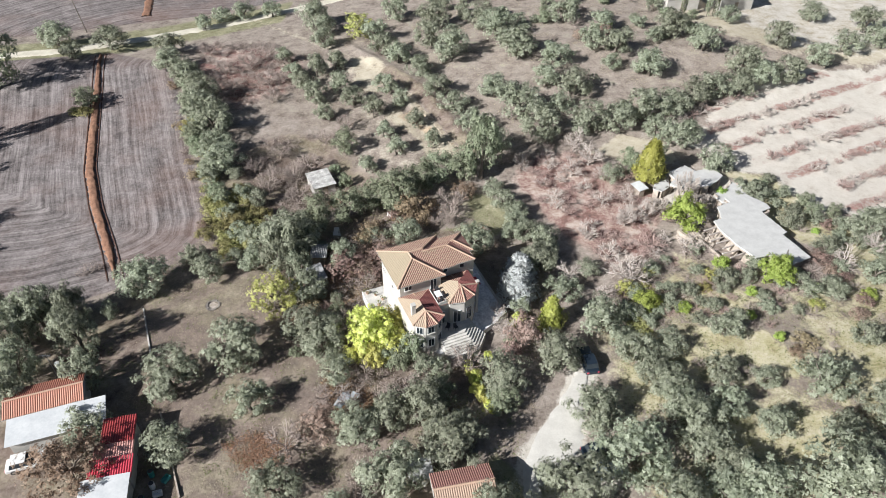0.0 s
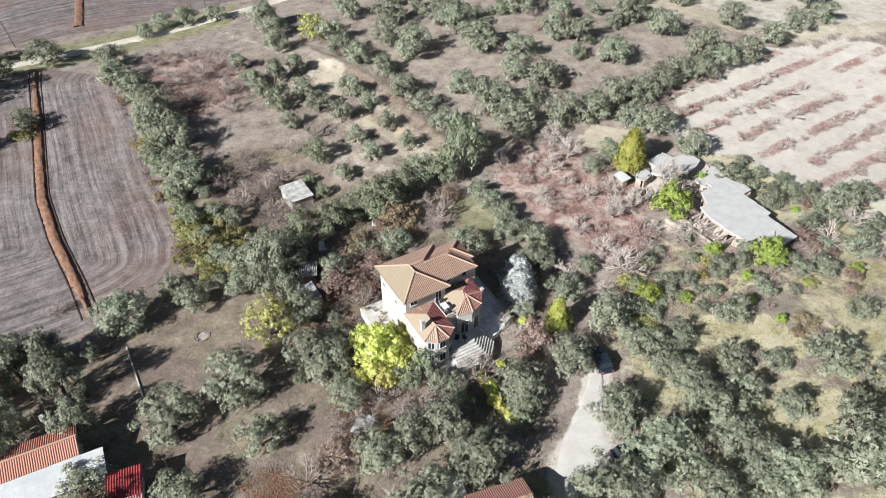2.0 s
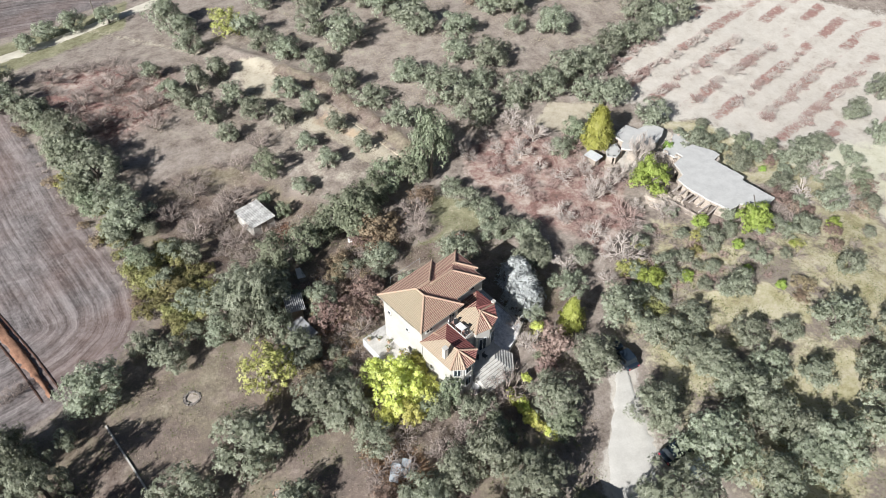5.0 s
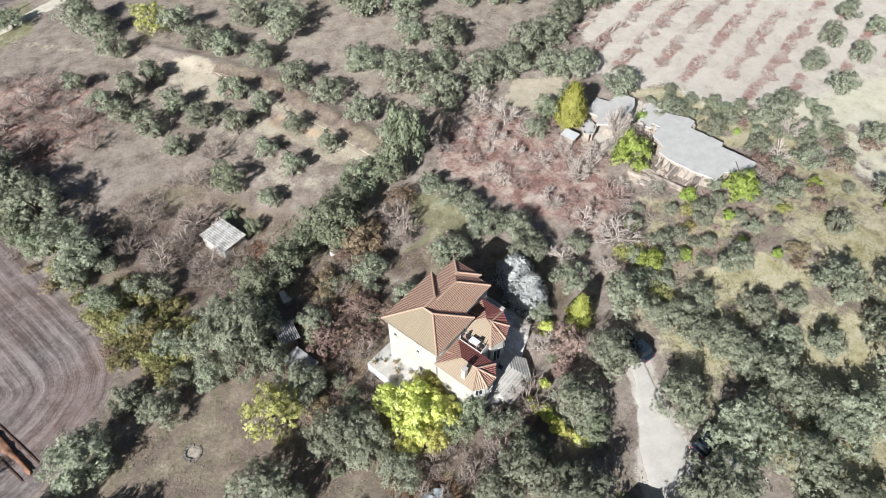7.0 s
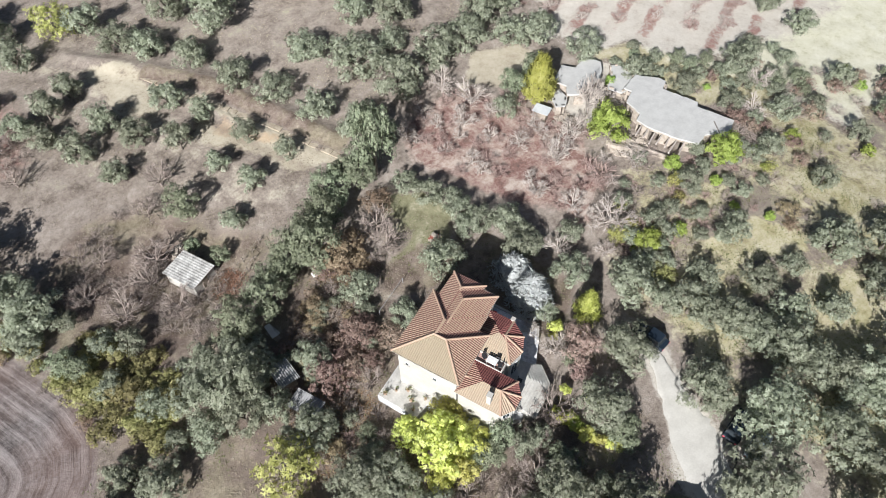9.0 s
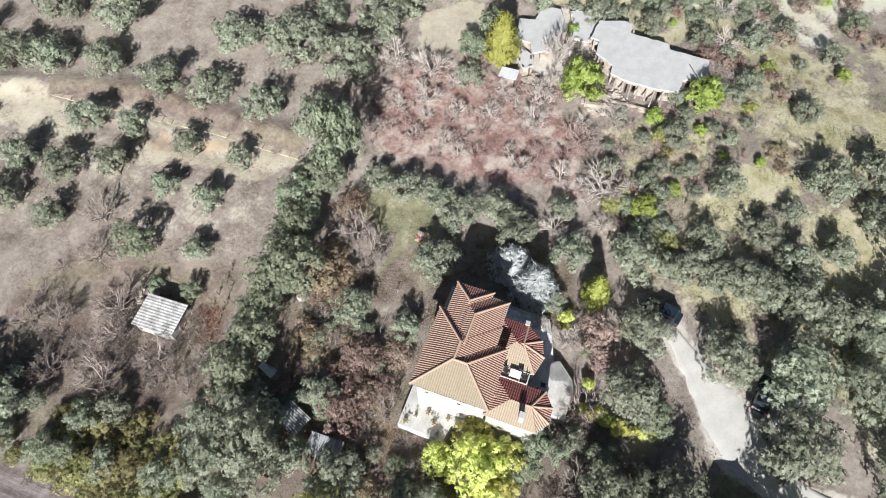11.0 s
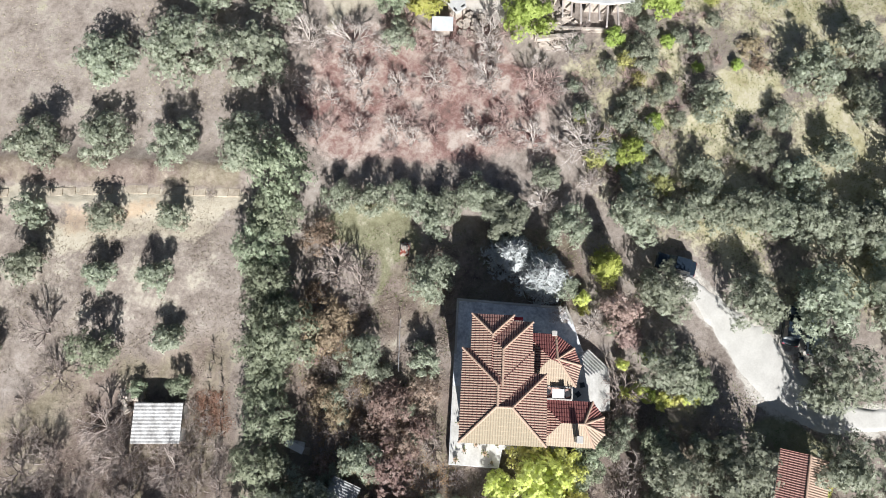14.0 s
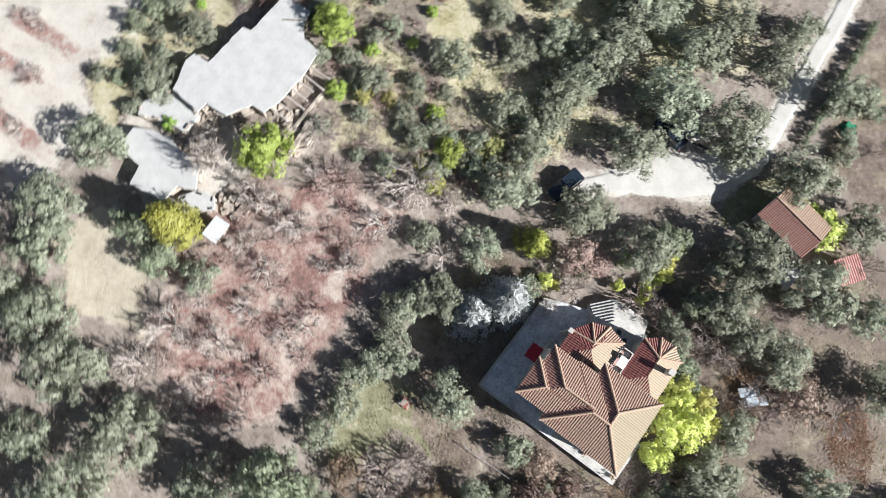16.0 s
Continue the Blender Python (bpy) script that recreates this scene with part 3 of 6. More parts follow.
def leaf_mesh(name, material, seed, lobes, per_lobe, size, squash=0.75, lobe_r=(0.26, 0.42), slim=0.38, spread=0.75, core=0.25, blades=5):
    """A crown of radius about one: tufts of narrow leaves that point out and up, gathered into lobes with gaps between them."""
    rnd = np.random.RandomState(seed)
    ctr, rad = [np.array([0.0, 0.0, 0.35 * squash])], [0.42]
    while len(ctr) < lobes:
        d = rnd.normal(size=3)
        d /= np.linalg.norm(d)
        if d[2] < -0.88:
            continue
        k = rnd.uniform(0.35, 0.7) if rnd.rand() < 0.3 else rnd.uniform(0.8, 1.08)
        ctr.append(d * np.array([1, 1, squash]) * spread * k)
        rad.append(rnd.uniform(*lobe_r))
    P, A, O, K = [], [], [], []
    for c, r in zip(ctr, rad):
        n = max(6, int(per_lobe * (r / lobe_r[1]) ** 2))
        d = rnd.normal(size=(n, 3))
        d[:, 2] = np.abs(d[:, 2]) * np.where(rnd.rand(n) < 0.75, 1, -1)
        d /= np.linalg.norm(d, axis=1)[:, None]
        k = np.where(rnd.rand(n) < core, rnd.uniform(0.3, 0.8, n), rnd.uniform(0.8, 1.1, n))
        K.append(np.where(k < 0.8, 1.45, 1.0))
        P.append(c + d * (r * k)[:, None] * np.array([1, 1, 0.85]))
        O.append(d * 0.5 + 0.3 * c / (np.linalg.norm(c) + 0.2) + np.array([0, 0, 0.55]) + rnd.normal(size=d.shape) * 0.3)
        A.append(d + np.array([0, 0, 0.45]) + 0.5 * c + rnd.normal(size=d.shape) * 0.3)
    return tufts(name, material, rnd, np.concatenate(P), np.concatenate(A), np.concatenate(O), size * np.concatenate(K), slim, blades)


def cone_mesh(name, material, seed, boughs, size, slim=0.26, droop=0.15, blades=5, per=9):
    """A pointed conifer of radius about one and height about 2.2: boughs in tiers, each with tufts towards its tip."""
    rnd = np.random.RandomState(seed)
    P, A, O = [], [], []
    for i in range(boughs):
        h = (i + rnd.uniform(0, 1)) / boughs
        ang = i * 2.39996 + rnd.uniform(-0.3, 0.3)
        reach = (1 - h) ** 0.75 * rnd.uniform(0.72, 1.12) + 0.06
        out = np.array([math.cos(ang), math.sin(ang), 0.0])
        k = np.sqrt(rnd.uniform(0.12, 1.0, per))[:, None]
        side = np.cross(out, [0, 0, 1]) * rnd.normal(size=(per, 1)) * 0.13 * k
        z = 0.12 + 2.0 * h - droop * k * reach + 0.12 * (k ** 3)
        P.append(out * reach * k + side + np.array([0, 0, 1]) * z)
        A.append(np.tile(out * 0.9 + np.array([0, 0, 0.35]), (per, 1)) + rnd.normal(size=(per, 3)) * 0.3)
        O.append(np.tile(out * 0.75 + np.array([0, 0, 0.55]), (per, 1)) + rnd.normal(size=(per, 3)) * 0.3)
    P = np.concatenate(P)
    return tufts(name, material, rnd, P, np.concatenate(A), np.concatenate(O), np.full(len(P), size), slim, blades)


def twig_mesh(name, material, seed, depth=4, first=6, reach=1.0, up=0.75, thick=0.022, droop=0.0):
    """Bare branches forking out of one foot to about radius one."""
    rnd = random.Random(seed)
    verts, faces = [], []

    def limb(a, d, length, r, level):
        b = a + d * length
        q = d.to_track_quat("Z", "Y")
        k = len(verts)
        if level == 0:
            verts.extend(a + q @ Vector((r * math.cos(i * 2.094), r * math.sin(i * 2.094), 0)) for i in range(3))
            verts.append(b)
            faces.extend((k + i, k + (i + 1) % 3, k + 3) for i in range(3))
            return
        for p, w in ((a, r), (b, r * 0.66)):
            for i in range(3):
                verts.append(p + q @ Vector((w * math.cos(i * 2.094), w * math.sin(i * 2.094), 0)))
        for i in range(3):
            j = (i + 1) % 3
            faces.append((k + i, k + j, k + 3 + j, k + 3 + i))
        for _ in range(rnd.choice((3, 3, 4))):
            side = Vector((rnd.gauss(0, 1), rnd.gauss(0, 1), rnd.gauss(0.15 - droop, 0.7)))
            limb(a + d * length * rnd.uniform(0.55, 1.0), (d + side * 0.55).normalized(), length * rnd.uniform(0.5, 0.85), r * 0.66, level - 1)

    for i in range(first):
        ang = i * math.tau / first + rnd.uniform(-0.4, 0.4)
        d = Vector((math.cos(ang), math.sin(ang), up * rnd.uniform(0.7, 1.5))).normalized()
        limb(Vector((0, 0, rnd.uniform(0.12, 0.35))), d, 0.42 * reach * rnd.uniform(0.8, 1.15), thick, depth)
    k = len(verts)
    for z, w in ((0, thick * 1.8), (0.36, thick * 1.2)):
        for i in range(6):
            verts.append(Vector((w * math.cos(i * 1.047), w * math.sin(i * 1.047), z)))
    for i in range(6):
        j = (i + 1) % 6
        faces.append((k + i, k + j, k + 6 + j, k + 6 + i))
    me = bpy.data.meshes.new(name)
    me.from_pydata([tuple(v) for v in verts], [], faces)
    me.materials.append(material)
    return me


def trunk_mesh(seed, foot, top, r=0.085, forks=4, reach=0.45):
    """A short leaning trunk that forks into limbs under the crown."""
    rnd = random.Random(seed)
    bm = bmesh.new()
    a, b = Vector((0, 0, foot)), Vector((rnd.uniform(-0.05, 0.05), rnd.uniform(-0.05, 0.05), foot + (top - foot) * 0.55))
    tube(bm, a - Vector((0, 0, 0.12)), a + (b - a) * 0.4, r * 1.5, r, 7)
    tube(bm, a + (b - a) * 0.4, b, r, r * 0.85, 7)
    for i in range(forks):
        ang = i * math.tau / forks + rnd.uniform(-0.5, 0.5)
        e = b + Vector((math.cos(ang) * reach, math.sin(ang) * reach, (top - foot) * rnd.uniform(0.5, 0.9)))
        mid = (b + e) / 2 + Vector((0, 0, 0.05))
        tube(bm, b, mid, r * 0.65, r * 0.45, 5)
        tube(bm, mid, e, r * 0.45, r * 0.2, 5)
    me = bpy.data.meshes.new("trunk")
    bm.to_mesh(me)
    bm.free()
    me.materials.append(M_BARK)
    return me


def plant(name, crown, trunk, label, category, crown_name="crown", crown_z=0.0):
    ob = empty(name, Matrix.Identity(4), label, category)
    if trunk:
        t = new("trunk", trunk)
        t.parent = ob
    c = new(crown_name, crown)
    c.location.z = crown_z
    c.parent = ob
    return ob


def variants(name, n, material, label, category, lobes=20, per=95, size=0.085, squash=0.75, lift=0.98, trunk_r=0.075, **kw):
    """Some plants of one kind, about one metre in radius, to be copied and scaled."""
    out = []
    for i in range(n):
        seed = sum(map(ord, name)) + 17 * i
        crown = leaf_mesh("crown", material, seed, lobes + i % 3, per, size, squash, **kw)
        out.append(plant(name, crown, trunk_mesh(seed, 0.0, lift, trunk_r), label, category, "crown", lift))
    return out


def conifers(name, n, material, label, boughs, size, droop):
    """Some pointed conifers, about one metre in radius."""
    out = []
    for i in range(n):
        seed = sum(map(ord, name)) + 17 * i
        trunk = bpy.data.meshes.new("trunk")
        bm = tube(bmesh.new(), (0, 0, -0.1), (0, 0, 1.9), 0.07, 0.015, 7)
        bm.to_mesh(trunk)
        bm.free()
        trunk.materials.append(M_BARK)
        out.append(plant(name, cone_mesh("crown", material, seed, boughs, size, droop=droop), trunk, label, "tree"))
    return out


def bare_variants(name, n, material, label, category, **kw):
    out = []
    for i in range(n):
        ob = new(name, twig_mesh("branches", material, 31 + 7 * i, **kw))
        out.append(tagged(ob, label, category))
    return out


PLANT_RND = random.Random(12)


def grow(kinds, spots, group, tall=1.0, wide=1.0, sink=0.05):
    """Copies of the kinds at (x, y, radius), turned and scaled each in its own way."""
    for x, y, r in spots:
        k = PLANT_RND.choice(kinds)
        w, h = r * wide * PLANT_RND.uniform(0.94, 1.06), r * tall * PLANT_RND.uniform(0.9, 1.15)
        m = Matrix.Translation(at(x, y, -sink)) @ Matrix.Rotation(PLANT_RND.uniform(0, math.tau), 4, "Z") @ Matrix.Diagonal((w, w, h, 1))
        tagged(copy_thing(k, m), group=group)


def retire(kinds):
    for k in kinds:
        for o in (*k.children_recursive, k):
            bpy.data.objects.remove(o)


OLIVES_A = [(18.7, 22.4, 2.2), (10.1, 22.7, 2.9), (17.1, 27.0, 3.1), (23.6, 28.7, 2.8), (-2.1, 28.9, 2.8), (5.4, 31.7, 3.8), (-10.3, 33.1, 2.4), (22.1, 33.6, 3.2), (27.8, 34.4, 2.7), (39.1, 34.9, 4.8), (31.7, 35.1, 3.2), (12.9, 35.5, 4.0), (-17.3, 36.2, 2.8), (-5.4, 37.0, 3.4), (19.3, 39.1, 3.8), (27.5, 39.8, 3.0), (1.0, 40.3, 3.6), (-29.9, 41.1, 2.7), (42.5, 41.9, 2.9), (35.4, 42.9, 2.6), (-39.2, 43.1, 3.2), (-9.5, 43.5, 2.9), (27.0, 43.7, 3.2), (1.2, 43.8, 1.6), (48.0, 44.9, 3.4), (16.4, 44.9, 3.3), (-6.0, 45.2, 2.7), (31.2, 45.6, 2.7), (-2.2, 45.6, 3.2), (-22.4, 47.0, 2.6)]
OLIVES_B = [(25.8, 48.1, 2.7), (42.5, 48.1, 3.6), (37.0, 49.6, 2.0), (7.1, 50.0, 3.0), (32.1, 50.4, 2.5), (-32.8, 50.6, 3.6), (-13.1, 51.6, 2.5), (23.1, 52.8, 2.6), (13.4, 53.0, 3.0), (27.0, 54.5, 2.2), (-25.4, 54.9, 4.0), (51.0, 55.6, 2.3), (-15.2, 56.2, 2.9), (34.7, 57.0, 2.8), (19.6, 58.8, 3.0), (-17.5, 58.4, 3.2), (23.5, 60.4, 1.8), (50.3, 63.4, 2.4), (32.3, 64.3, 1.6), (15.5, 64.4, 2.5), (-18.9, 65.5, 2.9), (37.2, 65.9, 2.3), (47.3, 66.2, 1.7), (58.2, 67.3, 2.6), (-41.8, 67.4, 3.5), (-33.2, 69.6, 2.6), (-36.7, 73.1, 2.1)]
OLIVES_C = [(19.9, 69.1, 1.7), (42.4, 69.1, 1.6), (13.2, 70.9, 2.6), (-3.5, 71.8, 2.0), (53.7, 72.4, 2.6), (-14.6, 72.8, 2.3), (14.0, 74.5, 2.4), (4.0, 74.6, 2.7), (-26.7, 75.6, 3.1), (-21.2, 75.7, 3.7), (9.9, 77.1, 2.0), (61.7, 77.5, 2.8), (-6.0, 77.6, 2.4), (51.1, 79.1, 2.0), (-24.4, 78.6, 3.2), (10.6, 79.7, 1.9), (10.6, 82.0, 1.8), (8.9, 84.3, 2.2), (47.8, 85.5, 2.4), (7.5, 87.5, 1.9), (26.9, 90.5, 2.1), (44.0, 93.1, 3.0), (-38.0, 96.1, 3.6), (8.0, 98.5, 3.4), (-40.8, 100.0, 3.7)]
OLIVES_D = [(40.0, 100.2, 3.3), (36.5, 102.7, 2.9), (16.8, 102.9, 3.9), (24.6, 104.6, 3.8), (30.2, 104.9, 3.8), (4.5, 105.4, 2.9), (-42.5, 107.2, 3.9), (36.1, 108.1, 3.8), (13.4, 109.4, 4.2), (41.0, 109.4, 3.3), (-45.8, 110.9, 4.0), (20.6, 111.0, 2.6), (1.3, 111.8, 3.0), (45.9, 113.0, 3.2), (50.0, 114.5, 3.5), (-69.7, 114.8, 4.1), (55.2, 115.7, 3.3), (9.0, 116.0, 3.3), (24.0, 116.0, 3.8), (-48.1, 117.1, 4.4), (-2.2, 117.4, 3.1), (60.5, 119.1, 3.1), (19.1, 119.1, 3.1), (66.5, 121.1, 3.2), (39.3, 121.8, 3.8), (57.8, 122.4, 3.8), (32.3, 124.2, 2.1), (-5.7, 124.7, 2.8), (-52.8, 125.1, 3.5)]
OLIVES_E = [(21.6, 126.2, 3.5), (74.4, 127.1, 3.0), (-10.3, 129.7, 2.8), (34.1, 129.7, 3.6), (0.5, 129.9, 4.4), (14.3, 130.2, 4.7), (52.0, 130.6, 3.7), (-57.7, 130.6, 3.4), (29.5, 131.6, 3.1), (82.0, 132.0, 3.1), (-13.1, 133.0, 3.3), (68.6, 133.6, 3.3), (-80.4, 135.4, 2.6), (90.1, 135.5, 3.0), (-4.0, 136.8, 3.4), (46.8, 137.2, 3.8), (10.4, 138.2, 3.9), (-60.5, 138.2, 3.3), (-27.1, 139.4, 2.9), (33.3, 140.4, 3.2), (-74.5, 140.9, 3.9), (-15.9, 141.0, 3.1), (-86.7, 142.1, 3.7), (91.5, 143.5, 3.4), (7.1, 145.5, 3.8), (25.7, 146.3, 3.9), (61.8, 146.3, 2.6), (-28.5, 146.9, 3.1), (-2.9, 147.2, 3.9), (81.8, 149.2, 3.1)]
OLIVES_F = [(-31.3, 151.5, 3.8), (-57.1, 152.8, 2.2), (-12.1, 153.1, 3.6), (-54.2, 157.0, 2.7), (-49.1, 158.6, 2.7), (-42.6, 159.9, 2.7)]
SAPLINGS = [(-13.7, 95.6, 2.0), (-8.8, 99.6, 2.0), (-2.2, 101.5, 1.9), (-11.3, 104.8, 2.0), (-5.4, 107.7, 2.1), (-22.9, 110.8, 2.2), (-13.7, 111.0, 2.5), (-8.7, 114.5, 2.0), (-17.9, 115.3, 2.5), (-25.4, 117.3, 2.6), (-12.0, 119.2, 2.6), (-20.9, 120.3, 2.6), (-28.8, 122.0, 2.4), (-30.7, 125.9, 2.5), (-26.6, 126.2, 2.7), (-23.0, 128.9, 2.5), (-34.3, 131.9, 2.1)]
BARE_A = [(-5.7, 30.7, 2.8), (-8.2, 36.6, 2.8), (-17.1, 41.4, 3.1), (-10.7, 47.0, 2.6), (-13.7, 48.0, 2.2), (-6.5, 48.0, 2.2), (-3.4, 48.5, 2.8), (-9.5, 51.2, 1.9), (-0.5, 52.0, 2.3), (2.6, 52.8, 2.9), (-13.2, 59.8, 2.3), (21.4, 64.5, 1.9), (-10.8, 66.8, 2.1), (24.9, 67.0, 3.7), (17.0, 68.1, 2.1), (54.9, 69.7, 2.5), (22.8, 72.0, 2.4), (34.7, 73.2, 2.3), (61.5, 73.7, 2.9), (20.7, 76.8, 2.2), (26.9, 79.4, 2.3), (0.4, 81.1, 2.8), (31.7, 81.9, 2.6), (38.9, 83.4, 2.5), (0.8, 84.0, 3.5), (24.4, 84.6, 2.3), (28.4, 85.8, 1.9), (17.3, 85.9, 2.2), (22.1, 88.2, 1.9)]
BARE_B = [(-24.0, 88.8, 2.9), (-29.4, 90.7, 3.2), (20.5, 92.0, 2.8), (-25.4, 94.1, 3.2), (12.5, 94.7, 2.1), (23.8, 94.9, 3.2), (-32.8, 95.6, 2.6), (-23.7, 96.7, 3.7), (17.0, 97.1, 1.9), (21.8, 99.2, 2.9), (-29.2, 99.8, 2.6), (-31.1, 101.7, 2.7), (-21.7, 103.6, 2.6), (-18.5, 106.9, 3.0), (-34.0, 117.5, 2.5), (-42.5, 121.0, 2.9), (-35.8, 123.5, 3.3), (-47.6, 124.5, 2.5), (-45.6, 127.7, 3.5), (-40.9, 129.9, 3.5), (-38.3, 134.0, 3.0), (-51.5, 137.4, 3.5)]
RUSSET = [(-13.7, 44.0, 2.6), (-14.0, 70.0, 2.9), (-8.9, 72.6, 2.4), (-6.2, 70.2, 1.9), (-11.2, 69.6, 1.7), (29.1, 74.1, 3.5), (15.4, 89.6, 2.6)]
LIME = [(3.7, 50.2, 0.9), (40.9, 55.8, 0.8), (30.6, 61.2, 1.1), (26.2, 62.1, 1.9), (44.0, 66.1, 2.6), (38.0, 69.2, 1.3), (35.2, 78.8, 3.3)]
YELLOW = [(-0.4, 32.0, 2.0), (2.4, 33.0, 1.5), (3.9, 48.8, 1.0), (3.7, 51.2, 0.9), (24.5, 57.9, 1.6), (-32.8, 81.6, 2.3), (-35.6, 83.9, 2.1)]
DENSE = [(6.5, 46.7, 2.0), (-0.4, 47.8, 2.0), (-6.1, 53.7, 2.1), (-19.8, 81.0, 3.0), (-15.2, 82.2, 2.8), (-12.7, 84.3, 2.8), (-7.2, 84.5, 3.3), (-9.9, 86.1, 2.9), (-6.9, 88.0, 2.7), (-4.1, 89.1, 2.8), (-1.2, 91.5, 3.1), (2.3, 91.7, 3.0), (30.2, 93.3, 2.3), (34.9, 94.0, 2.1), (-17.8, 101.1, 2.7)]
SILVER = [(9.7, 64.7, 2.1), (10.2, 68.6, 1.9)]
PALE = [(13.4, 59.3, 2.7), (-22.6, 63.3, 3.7), (32.5, 90.1, 3.5), (-47.2, 106.9, 2.0), (-19.8, 144.0, 3.8)]
ORANGE = [(-38.9, 37.8, 4.3), (-5.2, 82.3, 3.2), (2.8, 87.1, 2.2)]

OLIVE = variants("olive_tree", 7, M_OLIVE, "grey-green olive tree on dry grass", "tree", 40, 74, 0.030, 0.72, 0.74, lobe_r=(0.15, 0.30), spread=0.87, core=0.3)
SAPLING = variants("young_olive_tree", 3, M_OLIVE, "small young olive tree in a terraced row", "tree", 34, 50, 0.042, 0.84, 0.76, 0.05, lobe_r=(0.16, 0.32), spread=0.80)
LAUREL = variants("evergreen_tree", 4, M_DENSE, "dense dark green evergreen of the boundary hedge", "tree", 44, 80, 0.028, 0.95, 0.92, 0.07, lobe_r=(0.15, 0.30), spread=0.86, core=0.3)
LIMEBUSH = variants("lime_green_bush", 2, M_LIME, "bright lime green leafy bush", "bush", 46, 56, 0.036, 0.8, 0.78, lobe_r=(0.18, 0.34), spread=0.80, core=0.5)
YELLOWTREE = variants("yellow_tree", 2, M_YELLOW, "bright yellow leafy autumn tree", "tree", 74, 56, 0.032, 0.72, 0.95, lobe_r=(0.11, 0.26), spread=0.90, slim=0.45)
GOLDTREE = conifers("golden_conifer", 2, M_GOLD, "golden yellow-green conifer with upright sprays", 150, 0.085, -0.25)
YELLOWBUSH = variants("yellow_bush", 2, M_YELLOW, "low bright yellow-leaved hedge bush", "bush", 20, 34, 0.075, 0.8, 0.8, lobe_r=(0.22, 0.42), spread=0.72)
BRAMBLE = variants("bramble", 3, M_BRAMBLE, "tangled yellow-brown bramble at a field edge", "bush", 34, 30, 0.048, 0.6, 0.55, 0.04, lobe_r=(0.14, 0.32), spread=0.86)
PALETREE = variants("pale_autumn_tree", 2, M_PALE, "yellow-green thinning autumn tree", "tree", 60, 30, 0.034, 0.9, 0.8, spread=0.88, lobe_r=(0.11, 0.25))
RUSSETBUSH = variants("russet_bush", 3, M_RUSSET, "reddish brown bush with dead leaves", "bush", 50, 26, 0.036, 0.65, 0.72, 0.05, spread=0.90, lobe_r=(0.12, 0.28))
ORANGEBUSH = variants("orange_brown_bush", 2, M_ORANGE, "leggy bush with dry orange-brown leaves", "bush", 58, 34, 0.030, 0.65, 0.75, 0.05, spread=0.90, lobe_r=(0.11, 0.26))
SILVERFIR = conifers("silver_conifer", 2, M_SILVER, "silvery blue-grey conifer beside the house", 120, 0.08, 0.2)
PINKBUSH = variants("pink_brown_shrub", 2, M_PINK, "pinkish brown twiggy shrub by the terrace", "shrub", 46, 40, 0.034, 0.8, 0.8, 0.05, spread=0.86, lobe_r=(0.13, 0.28))
BARETREE = bare_variants("bare_tree", 5, M_TWIG, "leafless grey-brown fruit tree", "tree", depth=4, first=8, thick=0.024)
DEADTREE = bare_variants("pale_bare_tree", 3, M_TWIGPALE, "leafless pale grey tree", "tree", depth=4, first=8, thick=0.026)
REDSCRUB = bare_variants("russet_shrub", 3, M_TWIGRED, "leafless russet-brown twiggy shrub", "shrub", depth=3, first=15, up=0.6, thick=0.018)
SCRUB = bare_variants("bare_shrub", 5, M_TWIG, "leafless tangled brown shrub", "shrub", depth=3, first=16, up=0.55, thick=0.014)


HOUSE = Matrix.Translation((-7.24, 61.70, 0)) @ Matrix.Rotation(radians(-65.8), 4, "Z")


def spots_in(poly, n, r0, r1, seed, gap=0.75):
    """Places strewn in a polygon, clear of one another."""
    rnd, out = random.Random(seed), []
    xs, ys = [p[0] for p in poly], [p[1] for p in poly]
    for _ in range(n * 30):
        x, y, r = rnd.uniform(min(xs), max(xs)), rnd.uniform(min(ys), max(ys)), rnd.uniform(r0, r1)
        if inside(np.array([x]), np.array([y]), poly, 0.01)[0] < 0.5:
            continue
        if any(math.hypot(x - a, y - b) < gap * (r + s) for a, b, s in out):
            continue
        out.append((x, y, r))
        if len(out) == n:
            break
    return out


def spots_along(line, step, r0, r1, seed, off=0.5):
    """Places along a line, a little off it."""
    rnd, out = random.Random(seed), []
    for (ax, ay), (bx, by) in zip(line, line[1:]):
        n = max(1, int(math.hypot(bx - ax, by - ay) / step))
        for i in range(n):
            k = (i + rnd.uniform(0.1, 0.9)) / n
            out.append((ax + (bx - ax) * k + rnd.uniform(-off, off), ay + (by - ay) * k + rnd.uniform(-off, off), rnd.uniform(r0, r1)))
    return out


